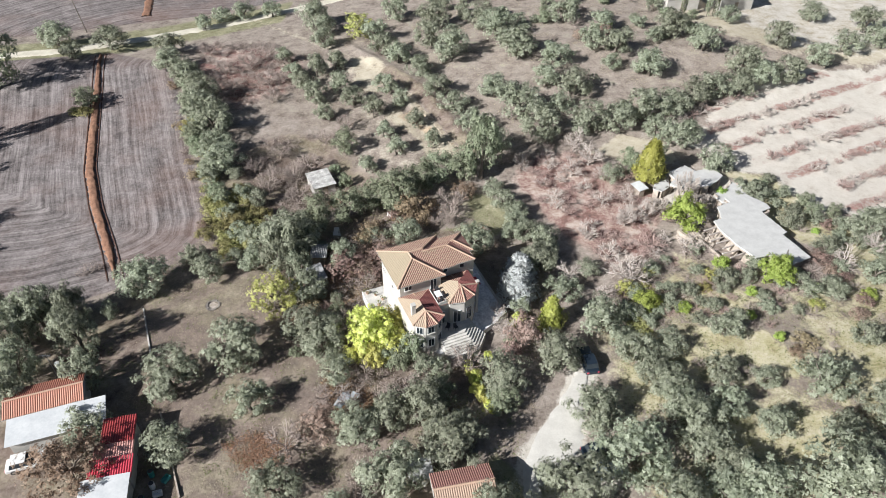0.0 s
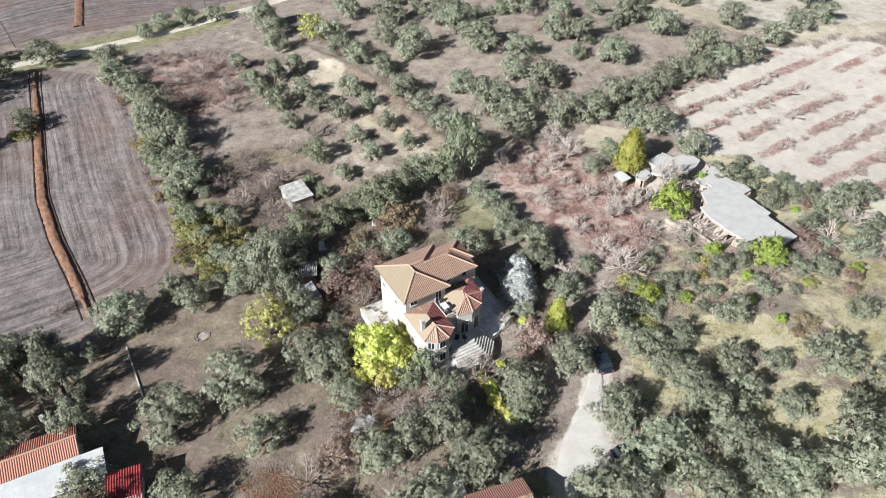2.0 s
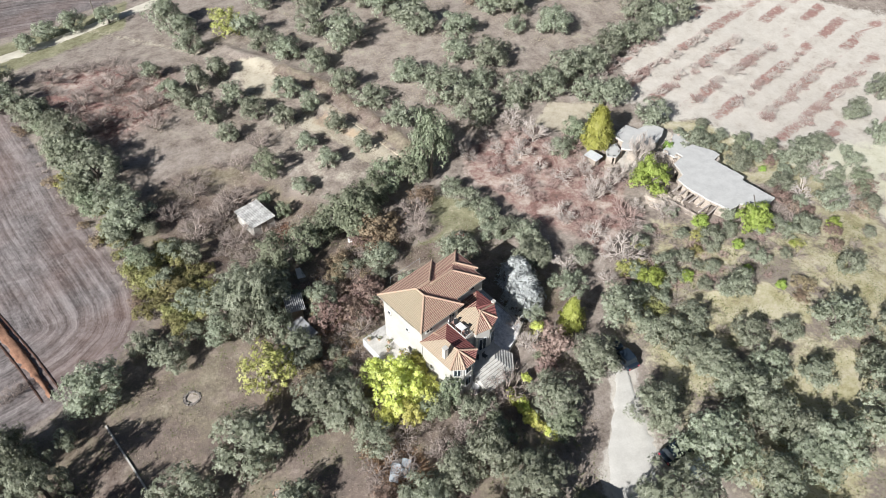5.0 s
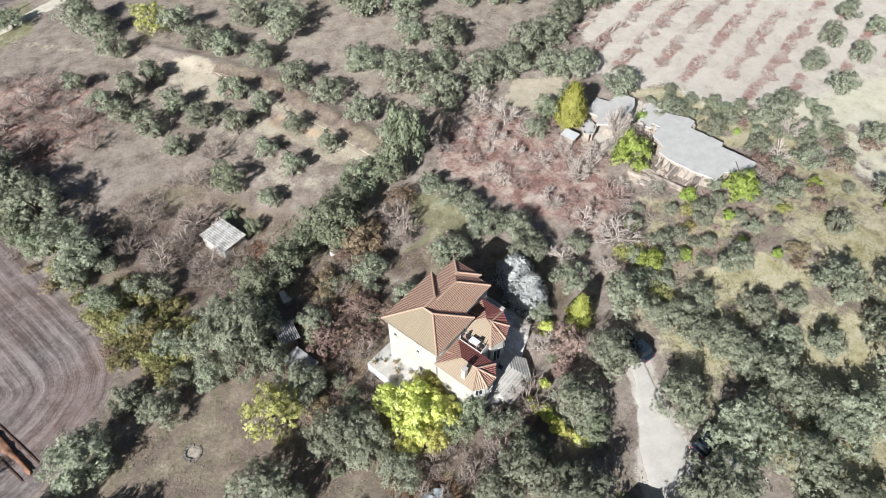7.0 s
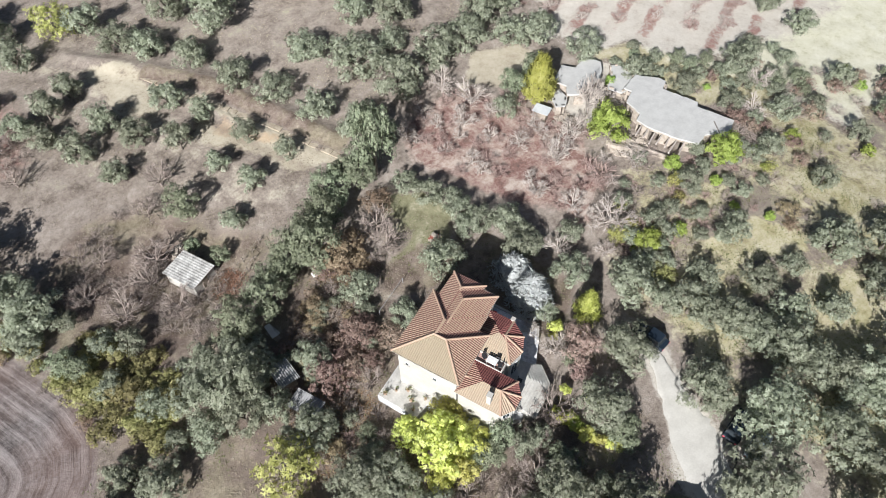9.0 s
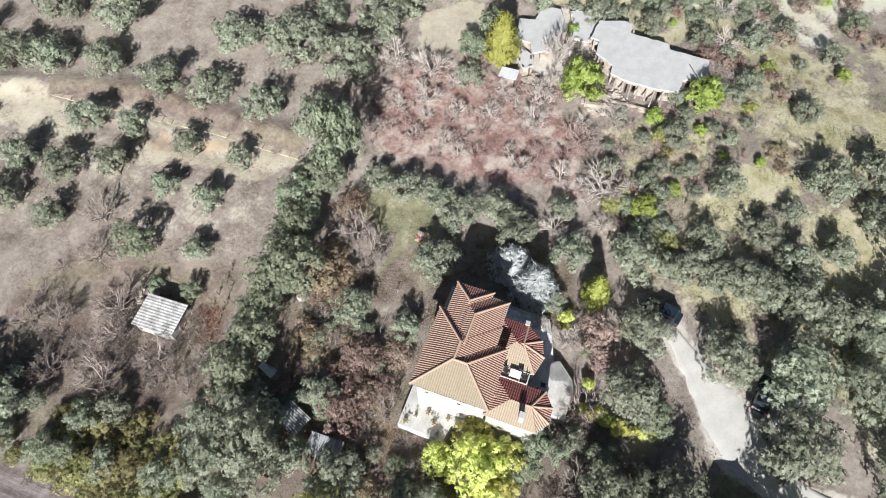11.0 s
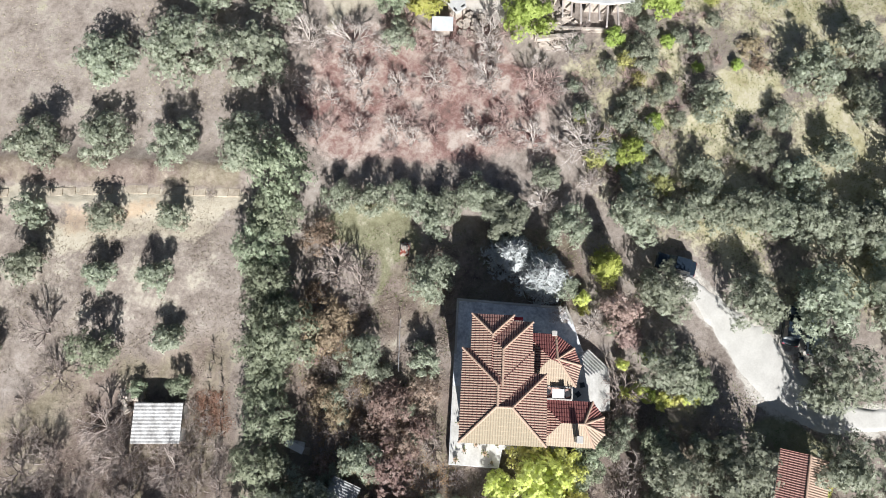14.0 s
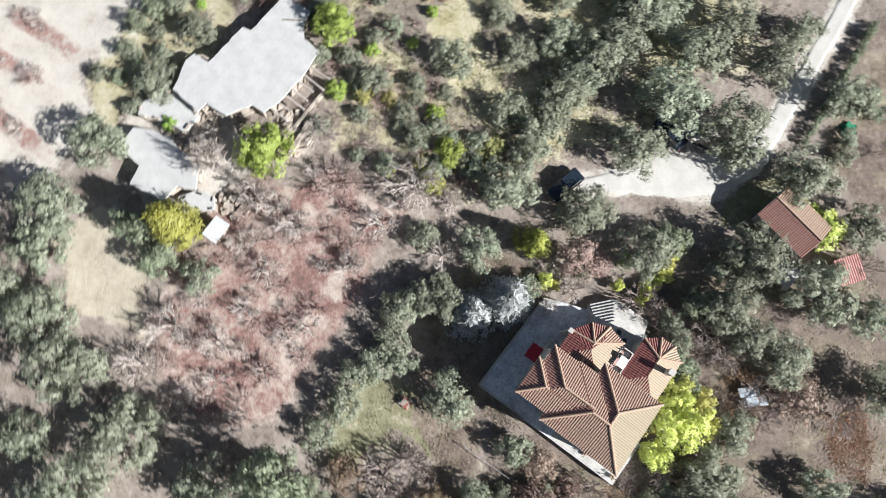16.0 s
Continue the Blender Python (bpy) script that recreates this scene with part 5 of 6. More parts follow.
def tiled_roof(name, polys, eave, slope, parent, material, pitch=0.225, wave=0.07, step=0.031, keep=None, label=""):
    pts = np.array([p for poly in polys for p in poly])
    (x0, y0), (x1, y1) = pts.min(0), pts.max(0)
    xs, ys = np.arange(x0, x1 + step, step), np.arange(y0, y1 + step, step)
    gx, gy = np.meshgrid(xs, ys)
    low, h, barrel, sunny = hip_field(gx, gy, polys, slope, pitch, wave)
    ok = low > -step * 0.6
    if keep is not None:
        ok &= keep(gx, gy)
    n = len(xs)
    idx = np.arange(gx.size).reshape(gx.shape)
    cell = ok[:-1, :-1] & ok[:-1, 1:] & ok[1:, 1:] & ok[1:, :-1]
    faces = np.stack([idx[:-1, :-1], idx[:-1, 1:], idx[1:, 1:], idx[1:, :-1]], -1)[cell]
    used, inv = np.unique(faces, return_inverse=True)
    verts = np.stack([gx.ravel(), gy.ravel(), eave + h.ravel()], -1)[used]
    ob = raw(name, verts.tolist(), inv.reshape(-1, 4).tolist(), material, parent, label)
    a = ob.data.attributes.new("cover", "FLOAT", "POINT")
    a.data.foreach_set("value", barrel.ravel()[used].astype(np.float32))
    a = ob.data.attributes.new("sun_side", "FLOAT", "POINT")
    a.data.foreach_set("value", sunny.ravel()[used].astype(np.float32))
    return tagged(ob, kind="stuff")


CAP_TILE = {}


def ridge_caps(segments, parent, material=None, r=0.11):
    """Half-round cap tiles laid end to end along each ridge and hip, alike ones on one mesh."""
    material = material or M_RIDGE
    for a, b in segments:
        a, b = Vector(a), Vector(b)
        n = max(2, int((b - a).length / 0.5))
        length = round((b - a).length / n, 2)
        if (length, material.name) not in CAP_TILE:
            bm = tube(bmesh.new(), (0, 0, 0), (0, 0, length * 1.12), r * 1.12, r * 0.92, 8)
            me = bpy.data.meshes.new("ridge_tile")
            bm.to_mesh(me)
            bm.free()
            me.materials.append(material)
            CAP_TILE[(length, material.name)] = me
        turn = (b - a).to_track_quat("Z", "Y").to_matrix().to_4x4()
        for i in range(n):
            ob = new("ridge_tile", CAP_TILE[(length, material.name)])
            ob.parent = parent
            ob.matrix_local = Matrix.Translation(a + (b - a) * (i / n)) @ turn


def window(parent, x, y, z, nx, ny, w, h, door=False):
    """A framed pane set against a wall whose outward normal is (nx, ny), sill at z."""
    m = Matrix.Translation((x, y, z)) @ Matrix.Rotation(math.atan2(ny, nx) + math.pi / 2, 4, "Z")
    fr = part("door" if door else "window", boxed(-w / 2, w / 2, -0.07, 0.02, 0, h, 0.015, m), M_FRAME, parent)
    halves = 2 if w > 0.8 else 1
    for i in range(halves):
        a = -w / 2 + 0.08 + i * (w - 0.08) / halves
        part("pane", boxed(a, a + (w - 0.08) / halves - 0.08, -0.085, -0.05, 0.08, h - 0.08, 0.0, m), M_GLASS, fr)
    if not door:
        part("sill", boxed(-w / 2 - 0.08, w / 2 + 0.08, -0.16, 0.0, -0.08, 0.0, 0.01, m), M_RENDER, fr)
    return fr


villa = empty("villa", HOUSE, "two-storey white rendered villa with terracotta hipped roofs", "house")
R1, R2, R3, R4 = rect(-3.76, 3.92, -0.10, 6.20), rect(-3.76, 2.75, -0.10, 8.20), rect(-3.02, 0.82, 3.0, 11.38), rect(-2.85, 2.60, 3.0, 10.85)
SLOPE = 0.40
part("upper_wall", prism(rect(-3.30, 3.45, 0.35, 5.75), 3.2, EAVE + 0.02), M_RENDER, villa)
part("upper_wall", prism(rect(-3.30, 2.20, 5.75, 7.75), 3.2, EAVE + 0.02), M_RENDER, villa)
part("upper_wall", prism(rect(-2.55, 2.14, 7.75, 10.9), 3.2, EAVE + 0.02), M_RENDER, villa)
part("lower_wall", prism(rect(-3.30, 3.45, 0.35, 7.75), -0.6, 3.2), M_RENDER, villa)
part("lower_wall", prism(rect(-2.55, 3.20, 7.75, 10.9), -0.6, 3.2), M_RENDER, villa)
for poly in (R1, R2, R3, R4):
    part("eave_soffit", prism(poly, EAVE - 0.12, EAVE - 0.01), M_RENDER, villa)
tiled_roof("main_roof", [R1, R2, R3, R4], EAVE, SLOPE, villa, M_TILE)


def top(poly, x, y):
    d = 1e9
    for (ax, ay), (bx, by) in zip(poly, poly[1:] + poly[:1]):
        n = math.hypot(bx - ax, by - ay)
        d = min(d, (x - ax) * -(by - ay) / n + (y - ay) * (bx - ax) / n)
    return d


def cap(*pts, eave=EAVE, polys=(R1, R2, R3, R4), slope=SLOPE):
    p = [(x, y, eave + 0.06 + slope * max(0.0, max(top(q, x, y) for q in polys))) for x, y in pts]
    return list(zip(p, p[1:]))


ridge_caps(cap((-3.76, -0.10), (-0.61, 3.05)) + cap((3.92, -0.10), (0.77, 3.05)) + cap((-0.61, 3.05), (0.77, 3.05))
           + cap((3.92, 6.20), (0.77, 3.05)) + cap((-3.76, 8.20), (-0.505, 4.945), (-0.505, 3.1)) + cap((2.60, 10.85), (-0.125, 8.125), (-0.125, 4.9))
           + cap((-3.02, 11.38), (-1.10, 9.46), (0.82, 11.38)) + cap((-1.10, 9.46), (-1.10, 9.1)), villa)

BAY_A = [(2.00, 5.35), (6.85, 5.35), (7.35, 7.30), (6.70, 8.93), (4.95, 10.15), (2.00, 10.15)]
BAY_B = [(3.40, 0.0), (8.50, 0.0), (9.45, 1.25), (9.40, 2.78), (8.40, 4.10), (3.40, 4.10)]


def shrunk(poly, k, cx, cy):
    return [(cx + (x - cx) * k, cy + (y - cy) * k) for x, y in poly]


WALL_A, WALL_B = shrunk(BAY_A, 0.90, 4.9, 7.75), shrunk(BAY_B, 0.90, 6.6, 2.05)
for wall, eaves in ((WALL_A, BAY_A), (WALL_B, BAY_B)):
    part("bay_wall", prism(wall, -0.8, LOW), M_RENDER, villa)
    part("bay_soffit", prism(eaves, LOW - 0.12, LOW - 0.01), M_RENDER, villa)
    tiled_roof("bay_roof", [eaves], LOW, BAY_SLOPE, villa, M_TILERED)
for poly, apex, back in ((BAY_A, (5.05, 7.75), (2.3, 7.75)), (BAY_B, (7.45, 2.05), (3.5, 2.05))):
    for x, y in poly[1:-1]:
        ridge_caps(cap((x, y), apex, eave=LOW, polys=(poly,), slope=BAY_SLOPE), villa)
    ridge_caps(cap(apex, back, eave=LOW, polys=(poly,), slope=BAY_SLOPE), villa)
# the balcony between the two bays
DECK = LOW - 0.18
part("balcony_block", prism(rect(3.0, 6.35, 3.6, 5.7), -0.8, DECK - 0.12), M_RENDER, villa)
part("balcony_floor", prism(rect(3.47, 6.50, 4.12, 5.34), DECK - 0.119, DECK), plain("pink balcony tiles", (0.50, 0.33, 0.29), 0.7), villa)
for x0, x1, y0, y1, z in ((3.47, 6.50, 5.20, 5.34, 0.30), (3.47, 6.50, 4.10, 4.22, 0.30), (6.38, 6.50, 4.22, 5.20, 0.50)):
    part("parapet", prism(rect(x0, x1, y0, y1), DECK, DECK + z, 0.02), M_RENDER, villa)
chimney = part("chimney", prism(rect(6.66, 7.12, 0.45, 0.95), LOW + 0.1, LOW + 1.70, 0.02), M_RENDER, villa)
part("chimney_cap", prism(rect(6.60, 7.18, 0.39, 1.01), LOW + 1.70, LOW + 1.80, 0.02), M_RENDER, chimney)
stack = part("chimney", prism(rect(4.62, 4.98, 10.0, 10.36), 0.2, LOW + 0.32, 0.02), M_RENDER, villa)
part("chimney_cap", prism(rect(4.56, 5.04, 9.94, 10.42), LOW + 0.32, LOW + 0.40, 0.02), M_RENDER, stack)
# windows and doors
for y in (1.4, ):
    window(villa, 3.46, y, 6.0, 1, 0, 1.0, 0.7)
window(villa, 3.46, 4.75, DECK + 0.01, 1, 0, 0.9, 1.95, door=True)
window(villa, 2.21, 6.9, 6.05, 1, 0, 0.7, 0.7)
window(villa, 2.15, 9.2, 6.0, 1, 0, 0.7, 0.7)
window(villa, -2.2, 0.34, 4.9, 0, -1, 0.5, 0.5)
window(villa, 1.0, 0.34, 4.7, 0, -1, 0.5, 0.5)
for y in (2.0, 5.2):
    window(villa, -3.31, y, 4.7, -1, 0, 1.0, 1.1)
    window(villa, -3.31, y, 1.2, -1, 0, 1.0, 1.1)
window(villa, -1.2, 10.91, 4.8, 0, 1, 1.0, 1.1)


def bay_windows(wall, pairs, z, w, h, door=False):
    for i in pairs:
        (ax, ay), (bx, by) = wall[i], wall[(i + 1) % len(wall)]
        n = math.hypot(bx - ax, by - ay)
        window(villa, (ax + bx) / 2, (ay + by) / 2, z, (by - ay) / n, -(bx - ax) / n, w, h, door=door)


bay_windows(WALL_A, (1, 2), 1.70, 1.0, 2.0, True)
bay_windows(WALL_A, (3, ), 3.75, 0.9, 1.1)
bay_windows(WALL_A, (3, ), 1.4, 0.9, 1.2)
bay_windows(WALL_B, (1, 2, 3), 1.5, 0.85, 1.3)
bay_windows(WALL_B, (1, 2, 3), 3.75, 0.85, 1.1)
window(villa, 6.36, 4.6, 1.70, 1, 0, 0.9, 2.0, door=True)

terrace = empty("terrace", HOUSE, "stained stone terrace with a low white parapet round the villa", "terrace", kind="structure")
SLAB = [(-4.55, -2.3), (0.3, -2.4), (0.6, -0.6), (6.0, -0.6), (9.8, 3.0), (9.8, 6.2), (8.2, 9.9), (7.45, 12.1), (6.7, 13.7), (-4.5, 14.05)]
part("slab", prism(SLAB, -1.6, 0.20), M_PAVING, terrace)
for (ax, ay), (bx, by), z in ((SLAB[7], SLAB[8], 0.42), (SLAB[8], SLAB[9], 0.42), (SLAB[9], (-4.5, 8.4), 0.42)):
    n = math.hypot(bx - ax, by - ay)
    m = Matrix.Translation((ax, ay, 0)) @ Matrix.Rotation(math.atan2(by - ay, bx - ax), 4, "Z")
    part("parapet", boxed(0.0, n, -0.02, 0.20, 0.1, z, 0.02, m), M_RENDER, terrace)
# wide stone steps fanning out and down from the front platform
steps = empty("stone_steps", HOUSE, "wide weathered limestone steps down from the villa terrace", "steps", kind="structure")
for k in range(8):
    ex = 11.05 - 0.315 * k
    ny = 9.51 + (-0.315 * k - (ex - 8.99) * 0.671) / 0.741
    tread = [(6.2, 3.55 - 0.02 * k), (ex, 3.55 - 0.02 * k), (ex, ny), (8.99 - 0.211 * k, 9.51 - 0.233 * k), (6.2, 8.4 + 0.02 * k)]
    part("step", prism(tread, -1.6, 0.36 + 0.19 * k, 0.015), M_LIMESTONE, steps)
part("paving", prism([(-4.5, -2.25), (0.25, -2.35), (0.55, -0.55), (3.0, -0.55), (3.0, 0.30), (-3.35, 0.30), (-3.35, 5.2), (-4.5, 5.2)], 0.18, 0.215), M_LIMESTONE, terrace, "bright limestone paving")


def pot(x, y, r, seed):
    """A clay pot with a small dry plant."""
    ob = empty("flowerpot", HOUSE @ Matrix.Translation((x, y, 0.215)), "clay flowerpot with a withered plant on paving", "flowerpot", "terrace pots")
    part("vessel", tube(bmesh.new(), (0, 0, 0), (0, 0, r * 1.5), r * 0.7, r, 12), M_RIDGE, ob)
    rnd, bm = random.Random(seed), bmesh.new()
    for _ in range(14):
        d = Vector((rnd.gauss(0, 1), rnd.gauss(0, 1), 1.2)).normalized()
        tube(bm, (0, 0, r * 1.4), Vector((0, 0, r * 1.4)) + d * r * 2.4, 0.012, 0.004, 4)
        c = Vector((0, 0, r * 1.4)) + d * r * rnd.uniform(1.4, 2.4)
        u = d.cross(Vector((rnd.gauss(0, 1), rnd.gauss(0, 1), rnd.gauss(0, 1)))).normalized() * r * 0.6
        bm.faces.new([bm.verts.new(p) for p in (c - d * r * 0.6, c + u * 0.5, c + d * r * 0.7, c - u * 0.5)])
    part("plant", bm, M_WEED, ob)


for k, (x, y) in enumerate(((-3.1, -0.9), (-2.0, -0.3), (-1.1, -1.1), (-0.4, -1.9), (-3.7, 1.6), (-3.9, -1.8), (0.1, -0.2))):
    pot(x, y, 0.17 + 0.03 * (k % 3), k)

awning = empty("awning", HOUSE @ Matrix.Translation((1.35, 10.92, 2.3)), "faded red fabric awning on the house wall", "awning")
part("canopy", boxed(-0.8, 0.8, 0.0, 1.25, -0.03, 0.02, 0.0, Matrix.Rotation(radians(-14), 4, "X")), M_REDCLOTH, awning)
for x in (-0.75, 0.75):
    part("arm", tube(bmesh.new(), (x, 0.02, -0.5), (x, 1.2, -0.32), 0.02, 0.02, 6), M_STEEL, awning)


def chair(m, paint, label):
    ob = empty("garden_chair", m, label, "chair", "balcony chairs")
    part("seat", boxed(-0.24, 0.24, -0.24, 0.24, 0.40, 0.45, 0.01), paint, ob)
    part("backrest", boxed(-0.24, 0.24, 0.20, 0.25, 0.45, 0.90, 0.01), paint, ob)
    for x in (-0.21, 0.21):
        for y in (-0.21, 0.21):
            part("leg", tube(bmesh.new(), (x, y, 0), (x, y, 0.4), 0.02, 0.02, 6), paint, ob)
    return ob


M_DARKPLASTIC = plain("dark resin", (0.04, 0.04, 0.045), 0.5)
table = empty("garden_table", HOUSE @ Matrix.Translation((5.15, 4.66, DECK)), "white plastic table on a balcony", "table")
part("tabletop", boxed(-0.55, 0.55, -0.40, 0.40, 0.70, 0.74, 0.015), M_PLASTICWHITE, table)
for x in (-0.48, 0.48):
    for y in (-0.33, 0.33):
        part("leg", tube(bmesh.new(), (x, y, 0), (x, y, 0.7), 0.025, 0.025, 6), M_PLASTICWHITE, table)
for x, y, a in ((4.25, 4.8, 60), (6.05, 4.7, -70), (5.6, 4.95, 5)):
    chair(HOUSE @ Matrix.Translation((x, y, DECK)) @ Matrix.Rotation(radians(a), 4, "Z"), M_DARKPLASTIC, "dark resin garden chair on a balcony")
for x, y, a in ((7.6, 4.9, 40), (8.0, 5.8, 100)):
    chair(HOUSE @ Matrix.Translation((x, y, 1.69)) @ Matrix.Rotation(radians(a), 4, "Z"), M_DARKPLASTIC, "dark resin garden chair on the terrace")


# ---------------------------------------------------------------- cars
def car(name, x, y, ang, paint, label, length=4.1, width=1.7, tall=1.5):
    ob = empty(name, Matrix.Translation(at(x, y, 0.12)) @ Matrix.Rotation(radians(ang), 4, "Z"), label, "car")
    hl, hw = length / 2, width / 2
    part("body", boxed(-hl, hl, -hw, hw, 0.28, tall * 0.58, 0.12), paint, ob)
    bm = bmesh.new()
    box(bm, -hl * 0.78, hl * 0.42, -hw * 0.92, hw * 0.92, tall * 0.56, tall * 0.95, 0.0)
    for v in bm.verts:
        if v.co.z > tall * 0.8:
            v.co.x = -hl * 0.66 if v.co.x < 0 else hl * 0.08
            v.co.y *= 0.86
    part("cabin_glass", bm, M_GLASS, ob)
    part("roof_panel", boxed(-hl * 0.67, hl * 0.09, -hw * 0.81, hw * 0.81, tall * 0.94, tall, 0.02), paint, ob)
    for sx in (-0.62, 0.62):
        for sy in (-1, 1):
            bm = tube(bmesh.new(), (sx * hl, sy * (hw - 0.18), 0.31), (sx * hl, sy * (hw + 0.02), 0.31), 0.31, 0.31, 14)
            w = part("wheel", bm, M_TYRE, ob)
            part("rim", tube(bmesh.new(), (sx * hl, sy * (hw + 0.0), 0.31), (sx * hl, sy * (hw + 0.03), 0.31), 0.19, 0.17, 12), M_STEEL, w)
    for sy in (-1, 1):
        part("headlight", boxed(hl - 0.06, hl + 0.01, sy * hw * 0.7 - 0.16, sy * hw * 0.7 + 0.16, 0.55, 0.72, 0.02), M_PLASTICWHITE, ob)
        part("tail_light", boxed(-hl - 0.01, -hl + 0.06, sy * hw * 0.75 - 0.12, sy * hw * 0.75 + 0.12, 0.55, 0.78, 0.02), M_REDSHEET, ob)
    return ob


# ---------------------------------------------------------------- other buildings
def slope_roof(bm, x0, x1, y0, y1, za, zb, wave=0.04, pitch=0.25, thick=0.05):
    """A corrugated sheet over a rectangle, from height za at y0 to zb at y1."""
    n = int((x1 - x0) / pitch * 4)
    rows = []
    for j, (y, z) in enumerate(((y0, za), (y1, zb))):
        rows.append([bm.verts.new((x0 + (x1 - x0) * i / n, y, z + wave * math.sin(i * math.pi / 2))) for i in range(n + 1)])
    rows.append([bm.verts.new(v.co - Vector((0, 0, thick))) for v in rows[0]])
    rows.append([bm.verts.new(v.co - Vector((0, 0, thick))) for v in rows[1]])
    for a, b in ((0, 1), (3, 2), (2, 0), (1, 3)):
        for i in range(n):
            bm.faces.new((rows[a][i], rows[a][i + 1], rows[b][i + 1], rows[b][i]))
    return bm


def frame_of(a, b, c):
    """A pose with its origin at a, x towards b, on the land; and the lengths towards b and c."""
    a, b, c = Vector(a), Vector(b), Vector(c)
    m = Matrix.Translation((a.x, a.y, float(height((b.x + c.x) / 2, (b.y + c.y) / 2)))) @ Matrix.Rotation(math.atan2(b.y - a.y, b.x - a.x), 4, "Z")
    return m, (b - a).length, (c - a).length


M_WHITEROOF = surface("smooth white roof coating", (0.48, 0.50, 0.52), (0.66, 0.67, 0.68), 0.6, 4, 0.6, 0.05)
M_DULLRED = surface("dull red metal sheet", (0.20, 0.025, 0.03), (0.34, 0.05, 0.05), 0.7, 4, 0.5, 0.1)
M_FADEDRED = surface("faded pink sheet", (0.40, 0.18, 0.16), (0.58, 0.34, 0.30), 0.8, 4, 0.7, 0.1)


def hut(name, a, b, c, high, low, wall, roof, label, gable=False, over=0.25, tiles=None, door=True, step=0.04, pitch=0.25, ripple=0.035):
    """A small building with its corner at a and sides to b and c (counter-clockwise)."""
    m, w, d = frame_of(a, b, c)
    ob = empty(name, m, label, "shed" if w < 5 else "house")
    part("wall", boxed(0.1, w - 0.1, 0.1, d - 0.1, -0.5, low - 0.05, 0.02), wall, ob)
    if tiles:
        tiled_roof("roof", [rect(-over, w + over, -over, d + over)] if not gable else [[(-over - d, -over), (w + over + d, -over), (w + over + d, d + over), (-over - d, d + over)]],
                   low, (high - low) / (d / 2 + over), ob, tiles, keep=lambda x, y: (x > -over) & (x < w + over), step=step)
        part("soffit", boxed(-over, w + over, -over, d + over, low - 0.1, low - 0.01), wall, ob)
        if gable:
            bm = bmesh.new()
            for x in (0.1, w - 0.35):
                vs = [bm.verts.new(p) for p in ((x, 0.1, low - 0.04), (x, d - 0.1, low - 0.04), (x, d / 2, high - 0.06), (x + 0.25, 0.1, low - 0.04), (x + 0.25, d - 0.1, low - 0.04), (x + 0.25, d / 2, high - 0.06))]
                for f in ((0, 1, 2), (5, 4, 3), (0, 3, 4, 1), (1, 4, 5, 2), (2, 5, 3, 0)):
                    bm.faces.new([vs[i] for i in f])
            part("gable", bm, wall, ob)
            ridge_caps([((-over, d / 2, high + 0.05), (w + over, d / 2, high + 0.05))], ob)
    else:
        part("roof", slope_roof(bmesh.new(), -over, w + over, -over, d + over, low, high, 0.0 if roof in (M_WHITEROOF, M_CONCRETE) else ripple, pitch), roof, ob)
    if door:
        part("door", boxed(w * 0.5 - 0.45, w * 0.5 + 0.45, 0.04, 0.12, -0.4, 1.75, 0.01), M_WOOD, ob)
    return ob


hut("white_shed", (-21.6, 89.5), (-18.3, 91.2), (-23.6, 93.6), 2.3, 2.0, M_RENDER, M_SHEET, "small white shed with a weathered corrugated roof", over=0.1, pitch=0.34, ripple=0.016)
hut("red_tiled_hut", (-0.3, 32.3), (5.2, 33.5), (-1.2, 36.4), 3.5, 2.6, M_RENDER, None, "small hut with a red tiled gable roof", gable=True, tiles=M_TILEFADED)
hut("white_lean_to", (29.5, 87.6), (30.3, 85.9), (30.6, 88.1), 1.75, 1.6, M_RUBBLE, M_WHITEROOF, "tiny white lean-to at an orchard edge", door=False)
hut("grey_shed", (-19.0, 71.5), (-17.2, 71.6), (-19.2, 73.8), 2.1, 1.9, M_WOOD, M_GREYSHEET, "low grey shed under trees with a sheet roof")
hut("corrugated_shelter", (-19.3, 69.3), (-18.0, 66.6), (-17.8, 70.1), 1.95, 1.75, M_WOOD, M_GREYSHEET, "low shelter with a pale corrugated sheet roof")
hut("red_roofed_hut", (-5.9, 34.0), (-6.4, 31.8), (-3.7, 33.6), 2.5, 2.2, M_RENDER, M_FADEDRED, "small hut with a faded red roof")
hut("tiled_cottage", (-48.2, 43.6), (-40.9, 46.4), (-49.3, 47.2), 3.95, 3.3, M_RENDER, None, "low white cottage with an orange tiled gable roof", gable=True, tiles=M_TILENEW)
hut("white_annexe", (-46.6, 40.6), (-37.6, 43.9), (-47.6, 43.4), 3.2, 2.7, M_RENDER, M_WHITEROOF, "white annexe with a white roof beside a cottage")
hut("red_lean_to", (-36.3, 40.2), (-33.4, 40.9), (-37.3, 43.6), 2.8, 2.6, M_RENDER, M_DULLRED, "lean-to with a dull red metal roof")
hut("faded_outbuilding", (-36.2, 38.4), (-32.8, 39.2), (-36.6, 40.1), 2.95, 2.8, M_RENDER, M_FADEDRED, "outbuilding with a faded pink sheet roof")
hut("red_outbuilding", (-36.0, 36.2), (-32.2, 37.1), (-36.5, 38.4), 2.85, 2.6, M_RENDER, M_REDSHEET, "outbuilding with a bright red metal roof")
hut("white_outbuilding", (-35.2, 30.6), (-31.0, 31.6), (-36.3, 36.2), 2.7, 2.5, M_RENDER, M_WHITEROOF, "outbuilding with a smooth white roof")
hut("white_shelter", (-2.9, 36.9), (-1.2, 37.3), (-3.3, 38.8), 1.6, 1.45, M_RUBBLE, M_CONCRETE, "small crumbling white shelter beside a hut", door=False)
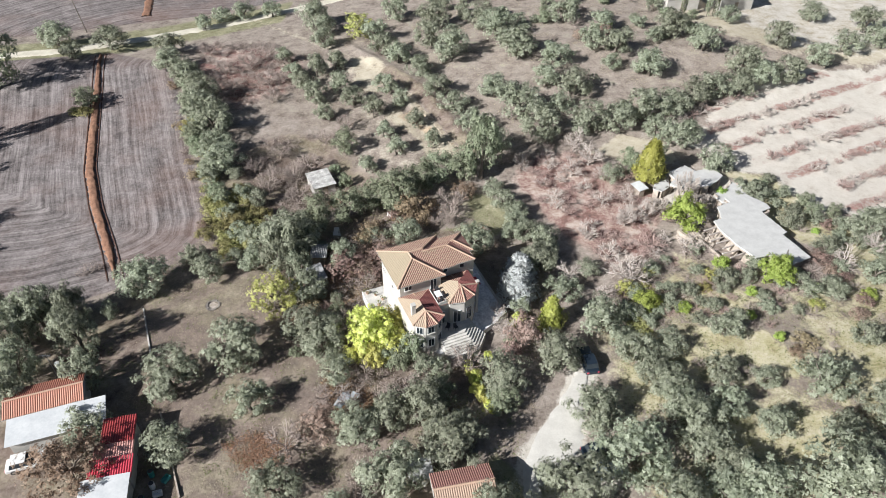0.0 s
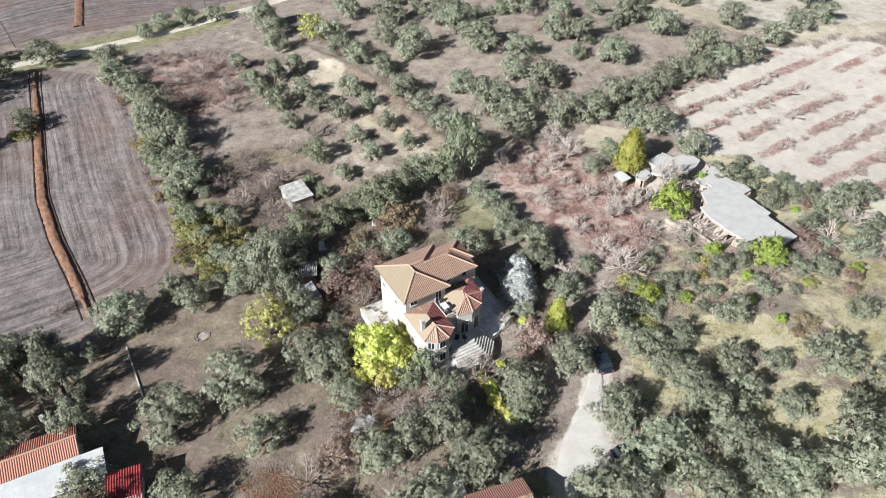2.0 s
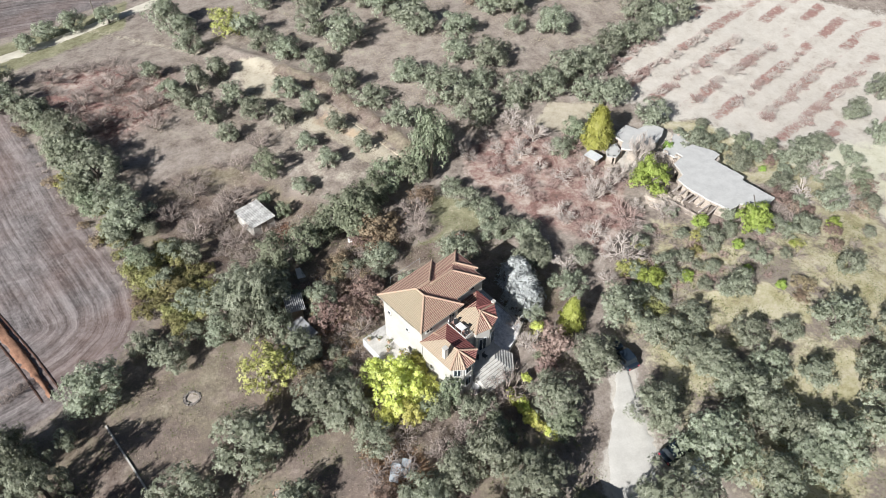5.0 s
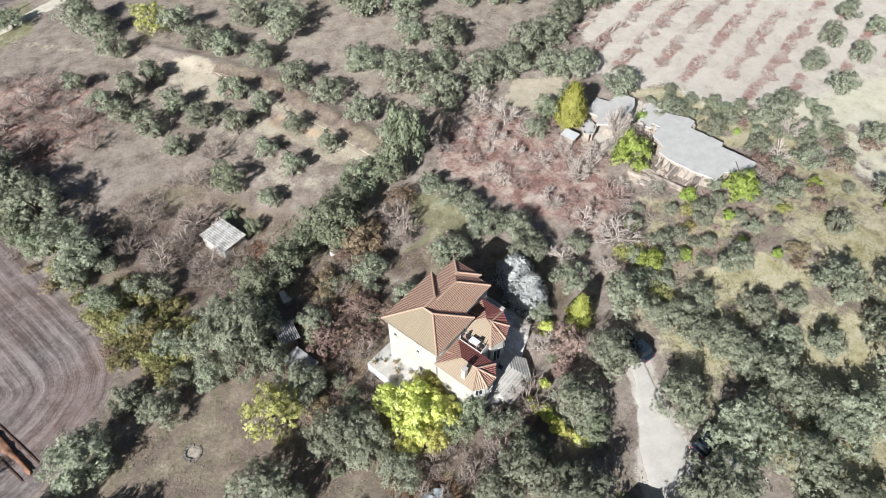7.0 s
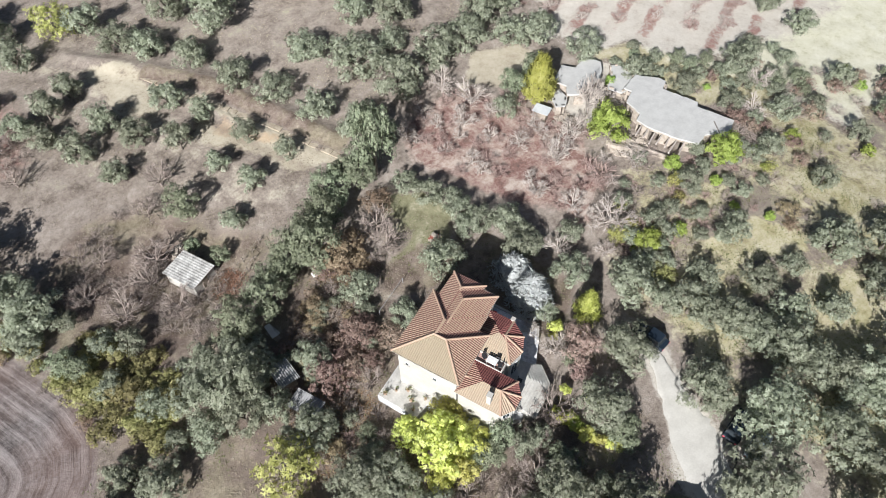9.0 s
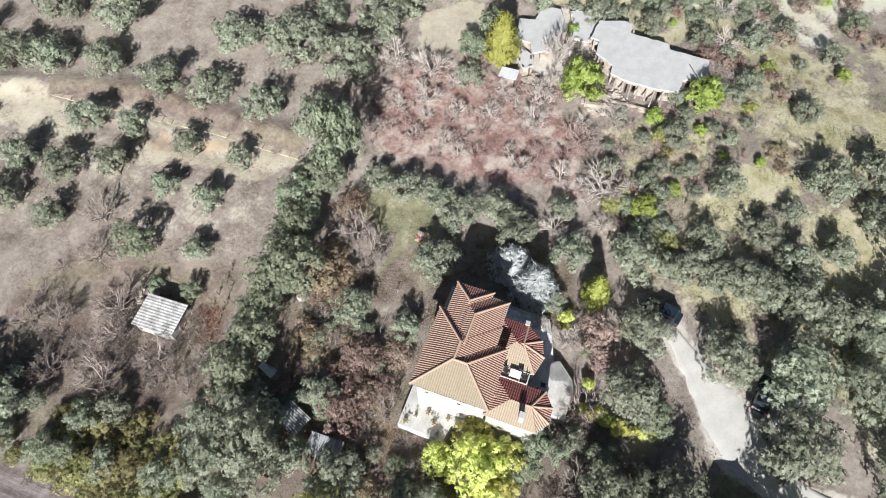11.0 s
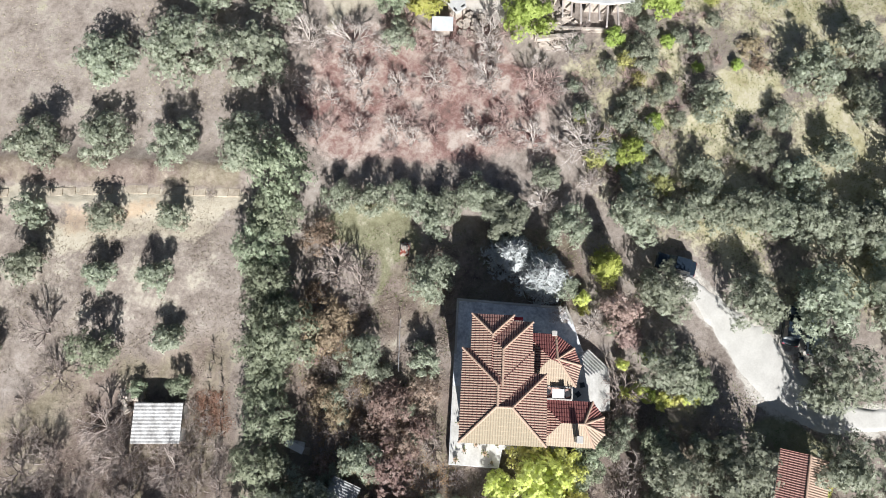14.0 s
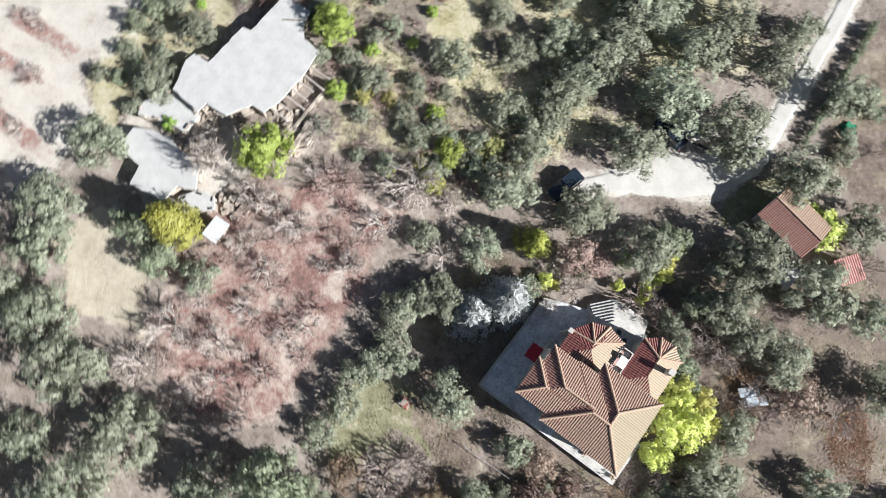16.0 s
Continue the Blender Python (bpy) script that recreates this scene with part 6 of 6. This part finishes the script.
car("white_car", -45.0, 40.0, 20, M_PLASTICWHITE, "white car parked beside a cottage", 4.0)

RUIN_Z = 0.75


def crumbled(outline, seed, jag=0.09, step=0.7):
    """An outline with broken, uneven edges."""
    rnd, out = random.Random(seed), []
    for (ax, ay), (bx, by) in zip(outline, outline[1:] + outline[:1]):
        n = max(1, int(math.hypot(bx - ax, by - ay) / step))
        for i in range(n):
            k = (i + (rnd.uniform(-0.3, 0.3) if i else 0)) / n
            j = jag if i else jag * 0.4
            out.append((ax + (bx - ax) * k + rnd.uniform(-j, j), ay + (by - ay) * k + rnd.uniform(-j, j)))
    return out


def ruin(name, outline, high, label, jag=0.09, thick=0.24):
    """A flat slab with worn edges on broken walls with gaps between them."""
    ob = empty(name, Matrix.Translation((0, 0, RUIN_Z)), label, "building")
    part("roof_slab", prism(crumbled(outline, len(name), jag), high - thick, high, 0.03), M_CONCRETE, ob)
    cx, cy = sum(p[0] for p in outline) / len(outline), sum(p[1] for p in outline) / len(outline)
    inner = shrunk(outline, 0.90, cx, cy)
    for (ax, ay), (bx, by) in zip(inner, inner[1:] + inner[:1]):
        n = math.hypot(bx - ax, by - ay)
        if n < 0.8:
            continue
        m = Matrix.Translation((ax, ay, 0)) @ Matrix.Rotation(math.atan2(by - ay, bx - ax), 4, "Z")
        step = n / max(1, round(n / 3.0))
        k = 0.0
        while k < n - 0.1:
            part("wall", boxed(k, k + step * 0.62, 0.0, 0.25, -1.2, high - thick, 0, m), M_RUBBLE, ob)
            part("lintel", boxed(k + step * 0.62, k + step, 0.02, 0.23, 2.0, high - thick - 0.01, 0, m), M_RUBBLE, ob)
            k += step
    return ob


MAIN = [(45.9, 84.2), (48.2, 81.6), (48.4, 80.5), (46.8, 79.6), (48.6, 74.7), (47.8, 74.1), (49.7, 69.2), (46.6, 67.5), (45.5, 69.0), (44.2, 69.6), (42.1, 68.9), (40.7, 71.2), (39.2, 75.0), (38.9, 77.1), (40.3, 77.8), (40.5, 80.6), (42.8, 81.8), (42.4, 83.0)]
house = ruin("ruined_flat_roofed_building", MAIN, 2.75, "derelict flat-roofed building with a bleached concrete slab")
for k in range(7):
    x, y = 39.3 + 0.30 * k, 76.3 - 0.98 * k
    part("beam", boxed(-2.4 + 0.35 * math.sin(k * 2.1), 0.6, -0.09, 0.09, -0.1, 0.1, 0.02, Matrix.Translation((x, y, 2.25 - 0.1 * (k % 3))) @ Matrix.Rotation(radians(23 + 4 * math.sin(k * 3.3)), 4, "Z")), M_TWIGPALE, house, "bare pale joist left of a fallen roof")
part("low_wall", boxed(0, 6.6, -0.15, 0.15, -1.2, 1.15, 0.03, Matrix.Translation((36.5, 75.4, 0)) @ Matrix.Rotation(radians(-66), 4, "Z")), M_RUBBLE, house)
part("kerb", boxed(0, 3.0, -0.08, 0.08, 2.74, 2.79, 0.02, Matrix.Translation((47.2, 70.6, 0)) @ Matrix.Rotation(radians(-122), 4, "Z")), M_OLDSTONE, house, "dark raised seam across the slab")
ruin("ruined_outbuilding", [(43.7, 90.8), (44.3, 89.6), (43.2, 88.3), (41.4, 86.8), (39.5, 86.4), (37.2, 85.4), (35.1, 86.9), (36.3, 88.4), (35.6, 90.3), (36.9, 91.3), (39.0, 92.5), (40.2, 90.8), (42.1, 91.5)], 2.5, "derelict flat-roofed outbuilding with a bleached slab", 0.14)
ruin("ruined_annexe", [(46.2, 84.3), (44.4, 83.3), (42.4, 83.2), (41.5, 85.0), (43.4, 86.4), (44.6, 87.4), (45.6, 88.9), (46.5, 88.2), (46.9, 86.0)], 1.75, "low broken annexe slab between derelict buildings", 0.2)
ruin("ruined_lean_to", [(33.7, 85.6), (35.2, 87.0), (35.5, 89.0), (34.4, 88.6), (33.0, 87.7), (32.4, 86.3)], 2.0, "small white flat roof beside a derelict outbuilding", 0.1, 0.14)


car("dark_car", 17.2, 53.0, 100, M_BLACKCAR, "dark car parked under olive trees")
car("silver_car", 16.4, 37.8, 15, M_GREYCAR, "silver-blue small car parked under an olive tree", 3.7, 1.6, 1.55)
car("dark_parked_car", 16.5, 40.3, 12, M_BLACKCAR, "dark car parked in deep shade beside another", 4.0)


# ---------------------------------------------------------------- small things outdoors
ring = new("well_ring")
ring.matrix_world = Matrix.Translation(at(-31.5, 64.1, -0.1))
tagged(ring, "low round stone ring in dry grass", "well")
for i in range(14):
    a = i * math.tau / 14
    m = Matrix.Rotation(a, 4, "Z") @ Matrix.Translation((0.85, 0, 0))
    part("stone", boxed(-0.14, 0.14, -0.17, 0.17, 0, 0.26 + 0.05 * math.sin(i * 2.3), 0.03, m), M_OLDSTONE, ring)
part("soil", tube(bmesh.new(), (0, 0, 0), (0, 0, 0.16), 0.78, 0.78, 20), M_RUBBLE, ring, "pale rubble inside the ring")

pit = empty("fire_pit", Matrix.Translation(at(-23.7, 49.6, -0.02)), "small fire pit ringed with orange bricks in dry grass", "fire pit")
for i in range(10):
    m = Matrix.Rotation(i * math.tau / 10, 4, "Z") @ Matrix.Translation((0.48, 0, 0))
    part("brick", boxed(-0.06, 0.06, -0.12, 0.12, 0, 0.13, 0.01, m), M_RIDGE, pit)
part("ash", tube(bmesh.new(), (0, 0, 0), (0, 0, 0.06), 0.42, 0.42, 16), M_RUBBLE, pit, "pale ash bed")


def barrel(x, y, paint, label):
    """A plastic drum with two hoops and a lid."""
    ob = empty("barrel", Matrix.Translation(at(x, y, 0.0)), label, "barrel", "yard barrels")
    part("body", tube(bmesh.new(), (0, 0, 0), (0, 0, 0.9), 0.29, 0.29, 16), paint, ob)
    for z in (0.28, 0.6):
        part("hoop", tube(bmesh.new(), (0, 0, z), (0, 0, z + 0.05), 0.305, 0.305, 16), paint, ob)
    part("lid", tube(bmesh.new(), (0, 0, 0.9), (0, 0, 0.95), 0.27, 0.25, 16), M_DARKPLASTIC, ob)


def crate(x, y, ang, paint, label):
    """An open slatted crate."""
    ob = empty("crate", Matrix.Translation(at(x, y, 0.02)) @ Matrix.Rotation(radians(ang), 4, "Z"), label, "crate", "yard crates")
    part("base", boxed(-0.45, 0.45, -0.3, 0.3, 0, 0.04), paint, ob)
    for k in range(3):
        for sy in (-0.3, 0.28):
            part("slat", boxed(-0.45, 0.45, sy, sy + 0.02, 0.06 + 0.13 * k, 0.15 + 0.13 * k), paint, ob)
        for sx in (-0.45, 0.43):
            part("slat", boxed(sx, sx + 0.02, -0.278, 0.278, 0.06 + 0.13 * k, 0.15 + 0.13 * k), paint, ob)


M_TEAL = plain("teal plastic", (0.06, 0.30, 0.30), 0.5)
for x, y, paint, label in ((-31.0, 38.6, M_TEAL, "teal plastic barrel by an outbuilding"), (-30.4, 37.2, M_PLASTICWHITE, "white plastic barrel by an outbuilding"), (-30.9, 35.6, M_TEAL, "teal plastic barrel by an outbuilding")):
    barrel(x, y, paint, label)
for x, y, ang, paint, label in ((-29.6, 36.4, 20, M_PLASTICWHITE, "white plastic crate on bare soil"), (-29.3, 38.1, 65, M_TEAL, "teal plastic crate on bare soil"), (-28.9, 35.2, -15, M_WOOD, "grey wooden crate on bare soil"), (-30.2, 34.4, 40, M_PLASTICWHITE, "white plastic crate on bare soil")):
    crate(x, y, ang, paint, label)

pile = empty("brick_pile", Matrix.Translation(at(6.0, 78.9, 0.0)) @ Matrix.Rotation(0.4, 4, "Z"), "small pile of old red bricks on a lawn", "bricks")
PILE = random.Random(4)
for k in range(5):
    for i in range(6 - k):
        for j in range(4 - k // 2):
            m = Matrix.Translation((-0.65 + i * 0.26 + k * 0.12, -0.45 + j * 0.26 + k * 0.08, k * 0.14)) @ Matrix.Rotation(PILE.uniform(-0.3, 0.3), 4, "Z")
            part("brick", boxed(-0.12, 0.12, -0.1, 0.1, -0.04, 0.14, 0.01, m), PILE.choice((M_RUBBLE, M_TILENEW, M_RUBBLE)), pile)


def low_wall(name, line, label, high=0.55, thick=0.3, material=None):
    ob = empty(name, Matrix.Identity(4), label, "wall", kind="structure")
    for (ax, ay), (bx, by) in zip(line, line[1:]):
        n = max(1, int(math.hypot(bx - ax, by - ay) / 1.2))
        for i in range(n):
            x, y = ax + (bx - ax) * (i + 0.5) / n, ay + (by - ay) * (i + 0.5) / n
            m = Matrix.Translation(at(x, y, -0.25)) @ Matrix.Rotation(math.atan2(by - ay, bx - ax), 4, "Z")
            k = math.hypot(bx - ax, by - ay) / n / 2
            part("block", boxed(-k, k, -thick / 2, thick / 2, 0, high + 0.25 + 0.06 * math.sin(i * 1.7), 0.02, m), material or M_RENDER, ob)
    return ob


low_wall("earth_bank", [(-15.4, 131.0), (-9.6, 121.0), (-6.7, 115.8), (-2.1, 108.2), (3.2, 97.4)], "low cut bank of pale earth along a terrace", 0.13, 0.9, M_BANK)
low_wall("low_boundary_wall", [(-40.9, 63.6), (-37.5, 56.4), (-36.3, 53.8)], "low whitewashed boundary kerb", 0.12, 0.2)
low_wall("lower_boundary_wall", [(-32.8, 46.6), (-27.2, 36.0)], "low grey boundary wall", 0.2, 0.18, M_RUBBLE)
low_wall("ruin_wall", [(36.4, 73.4), (34.2, 77.0), (36.2, 78.2)], "broken rubble wall by a ruin", 0.9, 0.4, M_RUBBLE)


def pole(x, y, high, lean=0.0):
    ob = empty("utility_pole", Matrix.Translation(at(x, y, -0.3)) @ Matrix.Rotation(lean, 4, "Y"), "weathered wooden utility pole by a track", "pole", "utility poles")
    part("shaft", tube(bmesh.new(), (0, 0, 0), (0, 0, high), 0.14, 0.09, 8), M_BARK, ob)
    part("crossarm", boxed(-0.7, 0.7, -0.05, 0.05, high - 0.7, high - 0.58, 0.01), M_WOOD, ob)
    for x0 in (-0.6, 0.0, 0.6):
        part("insulator", tube(bmesh.new(), (x0, 0, high - 0.58), (x0, 0, high - 0.42), 0.05, 0.03, 8), M_PLASTICWHITE, ob)


pole(-84.0, 150.2, 8.5, -0.12)
pole(-45.5, 163.8, 7.0)


def antenna(x, y, z):
    ob = empty("tv_antenna", Matrix.Translation((x, y, z)), "thin metal television aerial beside a cottage roof", "antenna")
    part("mast", tube(bmesh.new(), (0, 0, 0), (0, 0, 4.2), 0.05, 0.035, 6), M_STEEL, ob)
    part("boom", tube(bmesh.new(), (-0.9, 0, 3.9), (0.5, 0, 3.9), 0.03, 0.03, 6), M_STEEL, ob)
    for i in range(6):
        part("element", tube(bmesh.new(), (-0.8 + i * 0.22, -0.35, 3.9), (-0.8 + i * 0.22, 0.35, 3.9), 0.018, 0.018, 5), M_STEEL, ob)
    part("bracket", tube(bmesh.new(), (0, 0, 1.7), (0.5, 0.3, 1.7), 0.03, 0.03, 6), M_STEEL, ob)
    part("tank", tube(bmesh.new(), (0.5, 0.3, 1.5), (0.5, 0.3, 2.3), 0.28, 0.28, 12), M_PLASTICWHITE, ob, "white plastic water tank")


antenna(-47.1, 51.8, -2.2)


def sheets(x, y, ang, label, n, seed):
    """A slack stack of boards and sheets on the ground."""
    rnd = random.Random(seed)
    ob = empty("board_stack", Matrix.Translation(at(x, y, 0.05)) @ Matrix.Rotation(radians(ang), 4, "Z"), label, "boards")
    for i in range(n):
        m = Matrix.Translation((rnd.uniform(-0.3, 0.3), rnd.uniform(-0.5, 0.5), 0.10 * i)) @ Matrix.Rotation(rnd.uniform(-0.5, 0.5), 4, "Z")
        part("board", boxed(-0.35, 0.35, -1.0, 1.0, 0, 0.06, 0.01, m), rnd.choice((M_WHITEPAINT, M_SHEET, M_WOOD)), ob)
    return ob


stack = sheets(-11.2, 48.0, 25, "stack of pale boards and two blue-white sheets in the garden", 5, 3)
for i, tilt in ((0, 14), (1, 9)):
    m = Matrix.Translation((-0.75 + 1.15 * i, -0.1 - 0.35 * i, 0.62)) @ Matrix.Rotation(radians(-48), 4, "Z") @ Matrix.Rotation(radians(tilt), 4, "Y")
    part("sheet", boxed(-0.48, 0.48, -1.05, 1.05, 0, 0.05, 0.01, m), M_PALESHEET, stack, "blue-white painted sheet")
sheets(-2.7, 37.8, 70, "pale boards stacked beside a hut", 5, 5)
sheets(-16.6, 79.0, 15, "grey sheet lying under trees", 3, 6)

bike = empty("motorbike", Matrix.Translation(at(13.6, 38.2, 0.15)) @ Matrix.Rotation(radians(30), 4, "Z"), "dark motorbike parked at the drive edge", "motorbike")
for x in (-0.65, 0.65):
    w = part("wheel", tube(bmesh.new(), (x, -0.06, 0.3), (x, 0.06, 0.3), 0.3, 0.3, 14), M_TYRE, bike)
    part("rim", tube(bmesh.new(), (x, -0.07, 0.3), (x, 0.07, 0.3), 0.2, 0.2, 12), M_STEEL, w)
part("engine", boxed(-0.3, 0.3, -0.14, 0.14, 0.25, 0.62, 0.04), M_STEEL, bike)
part("tank", boxed(-0.05, 0.45, -0.15, 0.15, 0.62, 0.85, 0.06), M_BLACKCAR, bike)
part("saddle", boxed(-0.7, 0.0, -0.14, 0.14, 0.65, 0.78, 0.04), M_DARKPLASTIC, bike)
part("handlebar", tube(bmesh.new(), (0.5, -0.35, 0.98), (0.5, 0.35, 0.98), 0.02, 0.02, 6), M_STEEL, bike)

arch = empty("pipe_frame", Matrix.Translation(at(-3.2, 74.6, 0.0)) @ Matrix.Rotation(radians(25.8), 4, "Z"), "thin grey pipe frame beside a garden path", "frame")
for x in (-2.6, 2.6):
    part("post", tube(bmesh.new(), (x, 0, -0.2), (x, 0, 1.1), 0.03, 0.03, 8), M_GREYSHEET, arch)
part("rail", tube(bmesh.new(), (-2.6, 0, 1.1), (2.6, 0, 1.1), 0.03, 0.03, 8), M_GREYSHEET, arch)

tank = empty("white_canister", Matrix.Translation(at(-8.9, 83.0, 0.0)), "small white plastic canister on bare earth", "canister")
part("body", boxed(-0.3, 0.3, -0.3, 0.3, 0, 0.55, 0.06), M_PLASTICWHITE, tank)
part("lid", tube(bmesh.new(), (0, 0, 0.55), (0, 0, 0.62), 0.12, 0.12, 10), M_DARKPLASTIC, tank)

net = empty("netting_bundle", Matrix.Translation(at(7.4, 23.2, 0.0)), "bundle of green shade netting on the ground", "netting")
for i in range(6):
    a = i * 1.05
    part("fold", boxed(-0.6, 0.6, -0.2, 0.2, 0, 0.18 + 0.04 * i, 0.05, Matrix.Rotation(a, 4, "Z") @ Matrix.Translation((0.2, 0.25, 0))), M_GREENNET, net)


def rubble_heap(x, y, r, n, seed, label):
    rnd = random.Random(seed)
    bm = bmesh.new()
    for _ in range(n):
        d, a = r * math.sqrt(rnd.random()), rnd.uniform(0, math.tau)
        s = rnd.uniform(0.12, 0.4)
        px, py = x + d * math.cos(a), y + d * math.sin(a)
        z = float(height(px, py)) + (1 - d / r) * 0.8 * rnd.random()
        box(bm, -s, s, -s * 0.7, s * 0.7, -0.1, s * 0.8, 0.0, Matrix.Translation((px, py, z)) @ Euler((rnd.uniform(-0.4, 0.4), rnd.uniform(-0.4, 0.4), rnd.uniform(0, 6))).to_matrix().to_4x4())
    tagged(part("rubble_heap", bm, M_RUBBLE), label, "rubble", kind="stuff")


rubble_heap(36.6, 76.0, 2.6, 130, 1, "heap of broken stone and concrete by a ruin")
rubble_heap(41.6, 84.6, 2.8, 170, 2, "heap of broken stone between ruined buildings")
rubble_heap(32.6, 84.2, 1.8, 70, 3, "heap of broken stone by an outbuilding")
rubble_heap(-20.6, 96.6, 1.3, 40, 4, "heap of field stones near a shed")

hut("far_villa", (49.5, 151.0), (57.5, 153.0), (48.0, 158.0), 3.4, 3.2, M_RENDER, M_WHITEROOF, "far low white house with a flat roof")
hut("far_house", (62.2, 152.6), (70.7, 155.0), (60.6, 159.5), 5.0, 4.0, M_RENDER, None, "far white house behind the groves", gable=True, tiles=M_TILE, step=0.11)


def vine_row(a, b, n, seed):
    """A row of dead vines on stakes with a wire between them."""
    rnd = random.Random(seed)
    ob = empty("vine_row", Matrix.Translation(at(*a)), "row of leafless vines on weathered stakes near a shed", "vines", "vine rows by the shed")
    last = None
    for i in range(n):
        x, y = a[0] + (b[0] - a[0]) * i / (n - 1) - a[0], a[1] + (b[1] - a[1]) * i / (n - 1) - a[1]
        x, y = x + rnd.uniform(-0.15, 0.15), y + rnd.uniform(-0.15, 0.15)
        z = float(height(a[0] + x, a[1] + y) - height(*a))
        head = Vector((x + rnd.uniform(-0.1, 0.1), y + rnd.uniform(-0.1, 0.1), z + rnd.uniform(0.9, 1.2)))
        part("stake", tube(bmesh.new(), (x, y, z - 0.2), head, 0.06, 0.05, 6), M_BARK, ob)
        bm = bmesh.new()
        for _ in range(7):
            d = Vector((rnd.gauss(0, 1), rnd.gauss(0, 1), rnd.uniform(-0.2, 0.8))).normalized()
            tube(bm, Vector((x, y, z + 0.6)), Vector((x, y, z + 0.6)) + d * rnd.uniform(0.4, 0.8), 0.025, 0.008, 4)
        part("vine", bm, M_TWIG, ob)
        if last is not None:
            part("wire", tube(bmesh.new(), last, head - Vector((0, 0, 0.1)), 0.008, 0.008, 4), M_STEEL, ob)
        last = head - Vector((0, 0, 0.1))


vine_row((-13.7, 89.6), (-24.4, 83.6), 9, 1)
vine_row((-18.0, 89.0), (-25.4, 85.6), 6, 2)
vine_row((-12.0, 91.6), (-16.5, 89.6), 4, 3)
vine_row((-21.5, 90.2), (-26.0, 88.0), 4, 4)
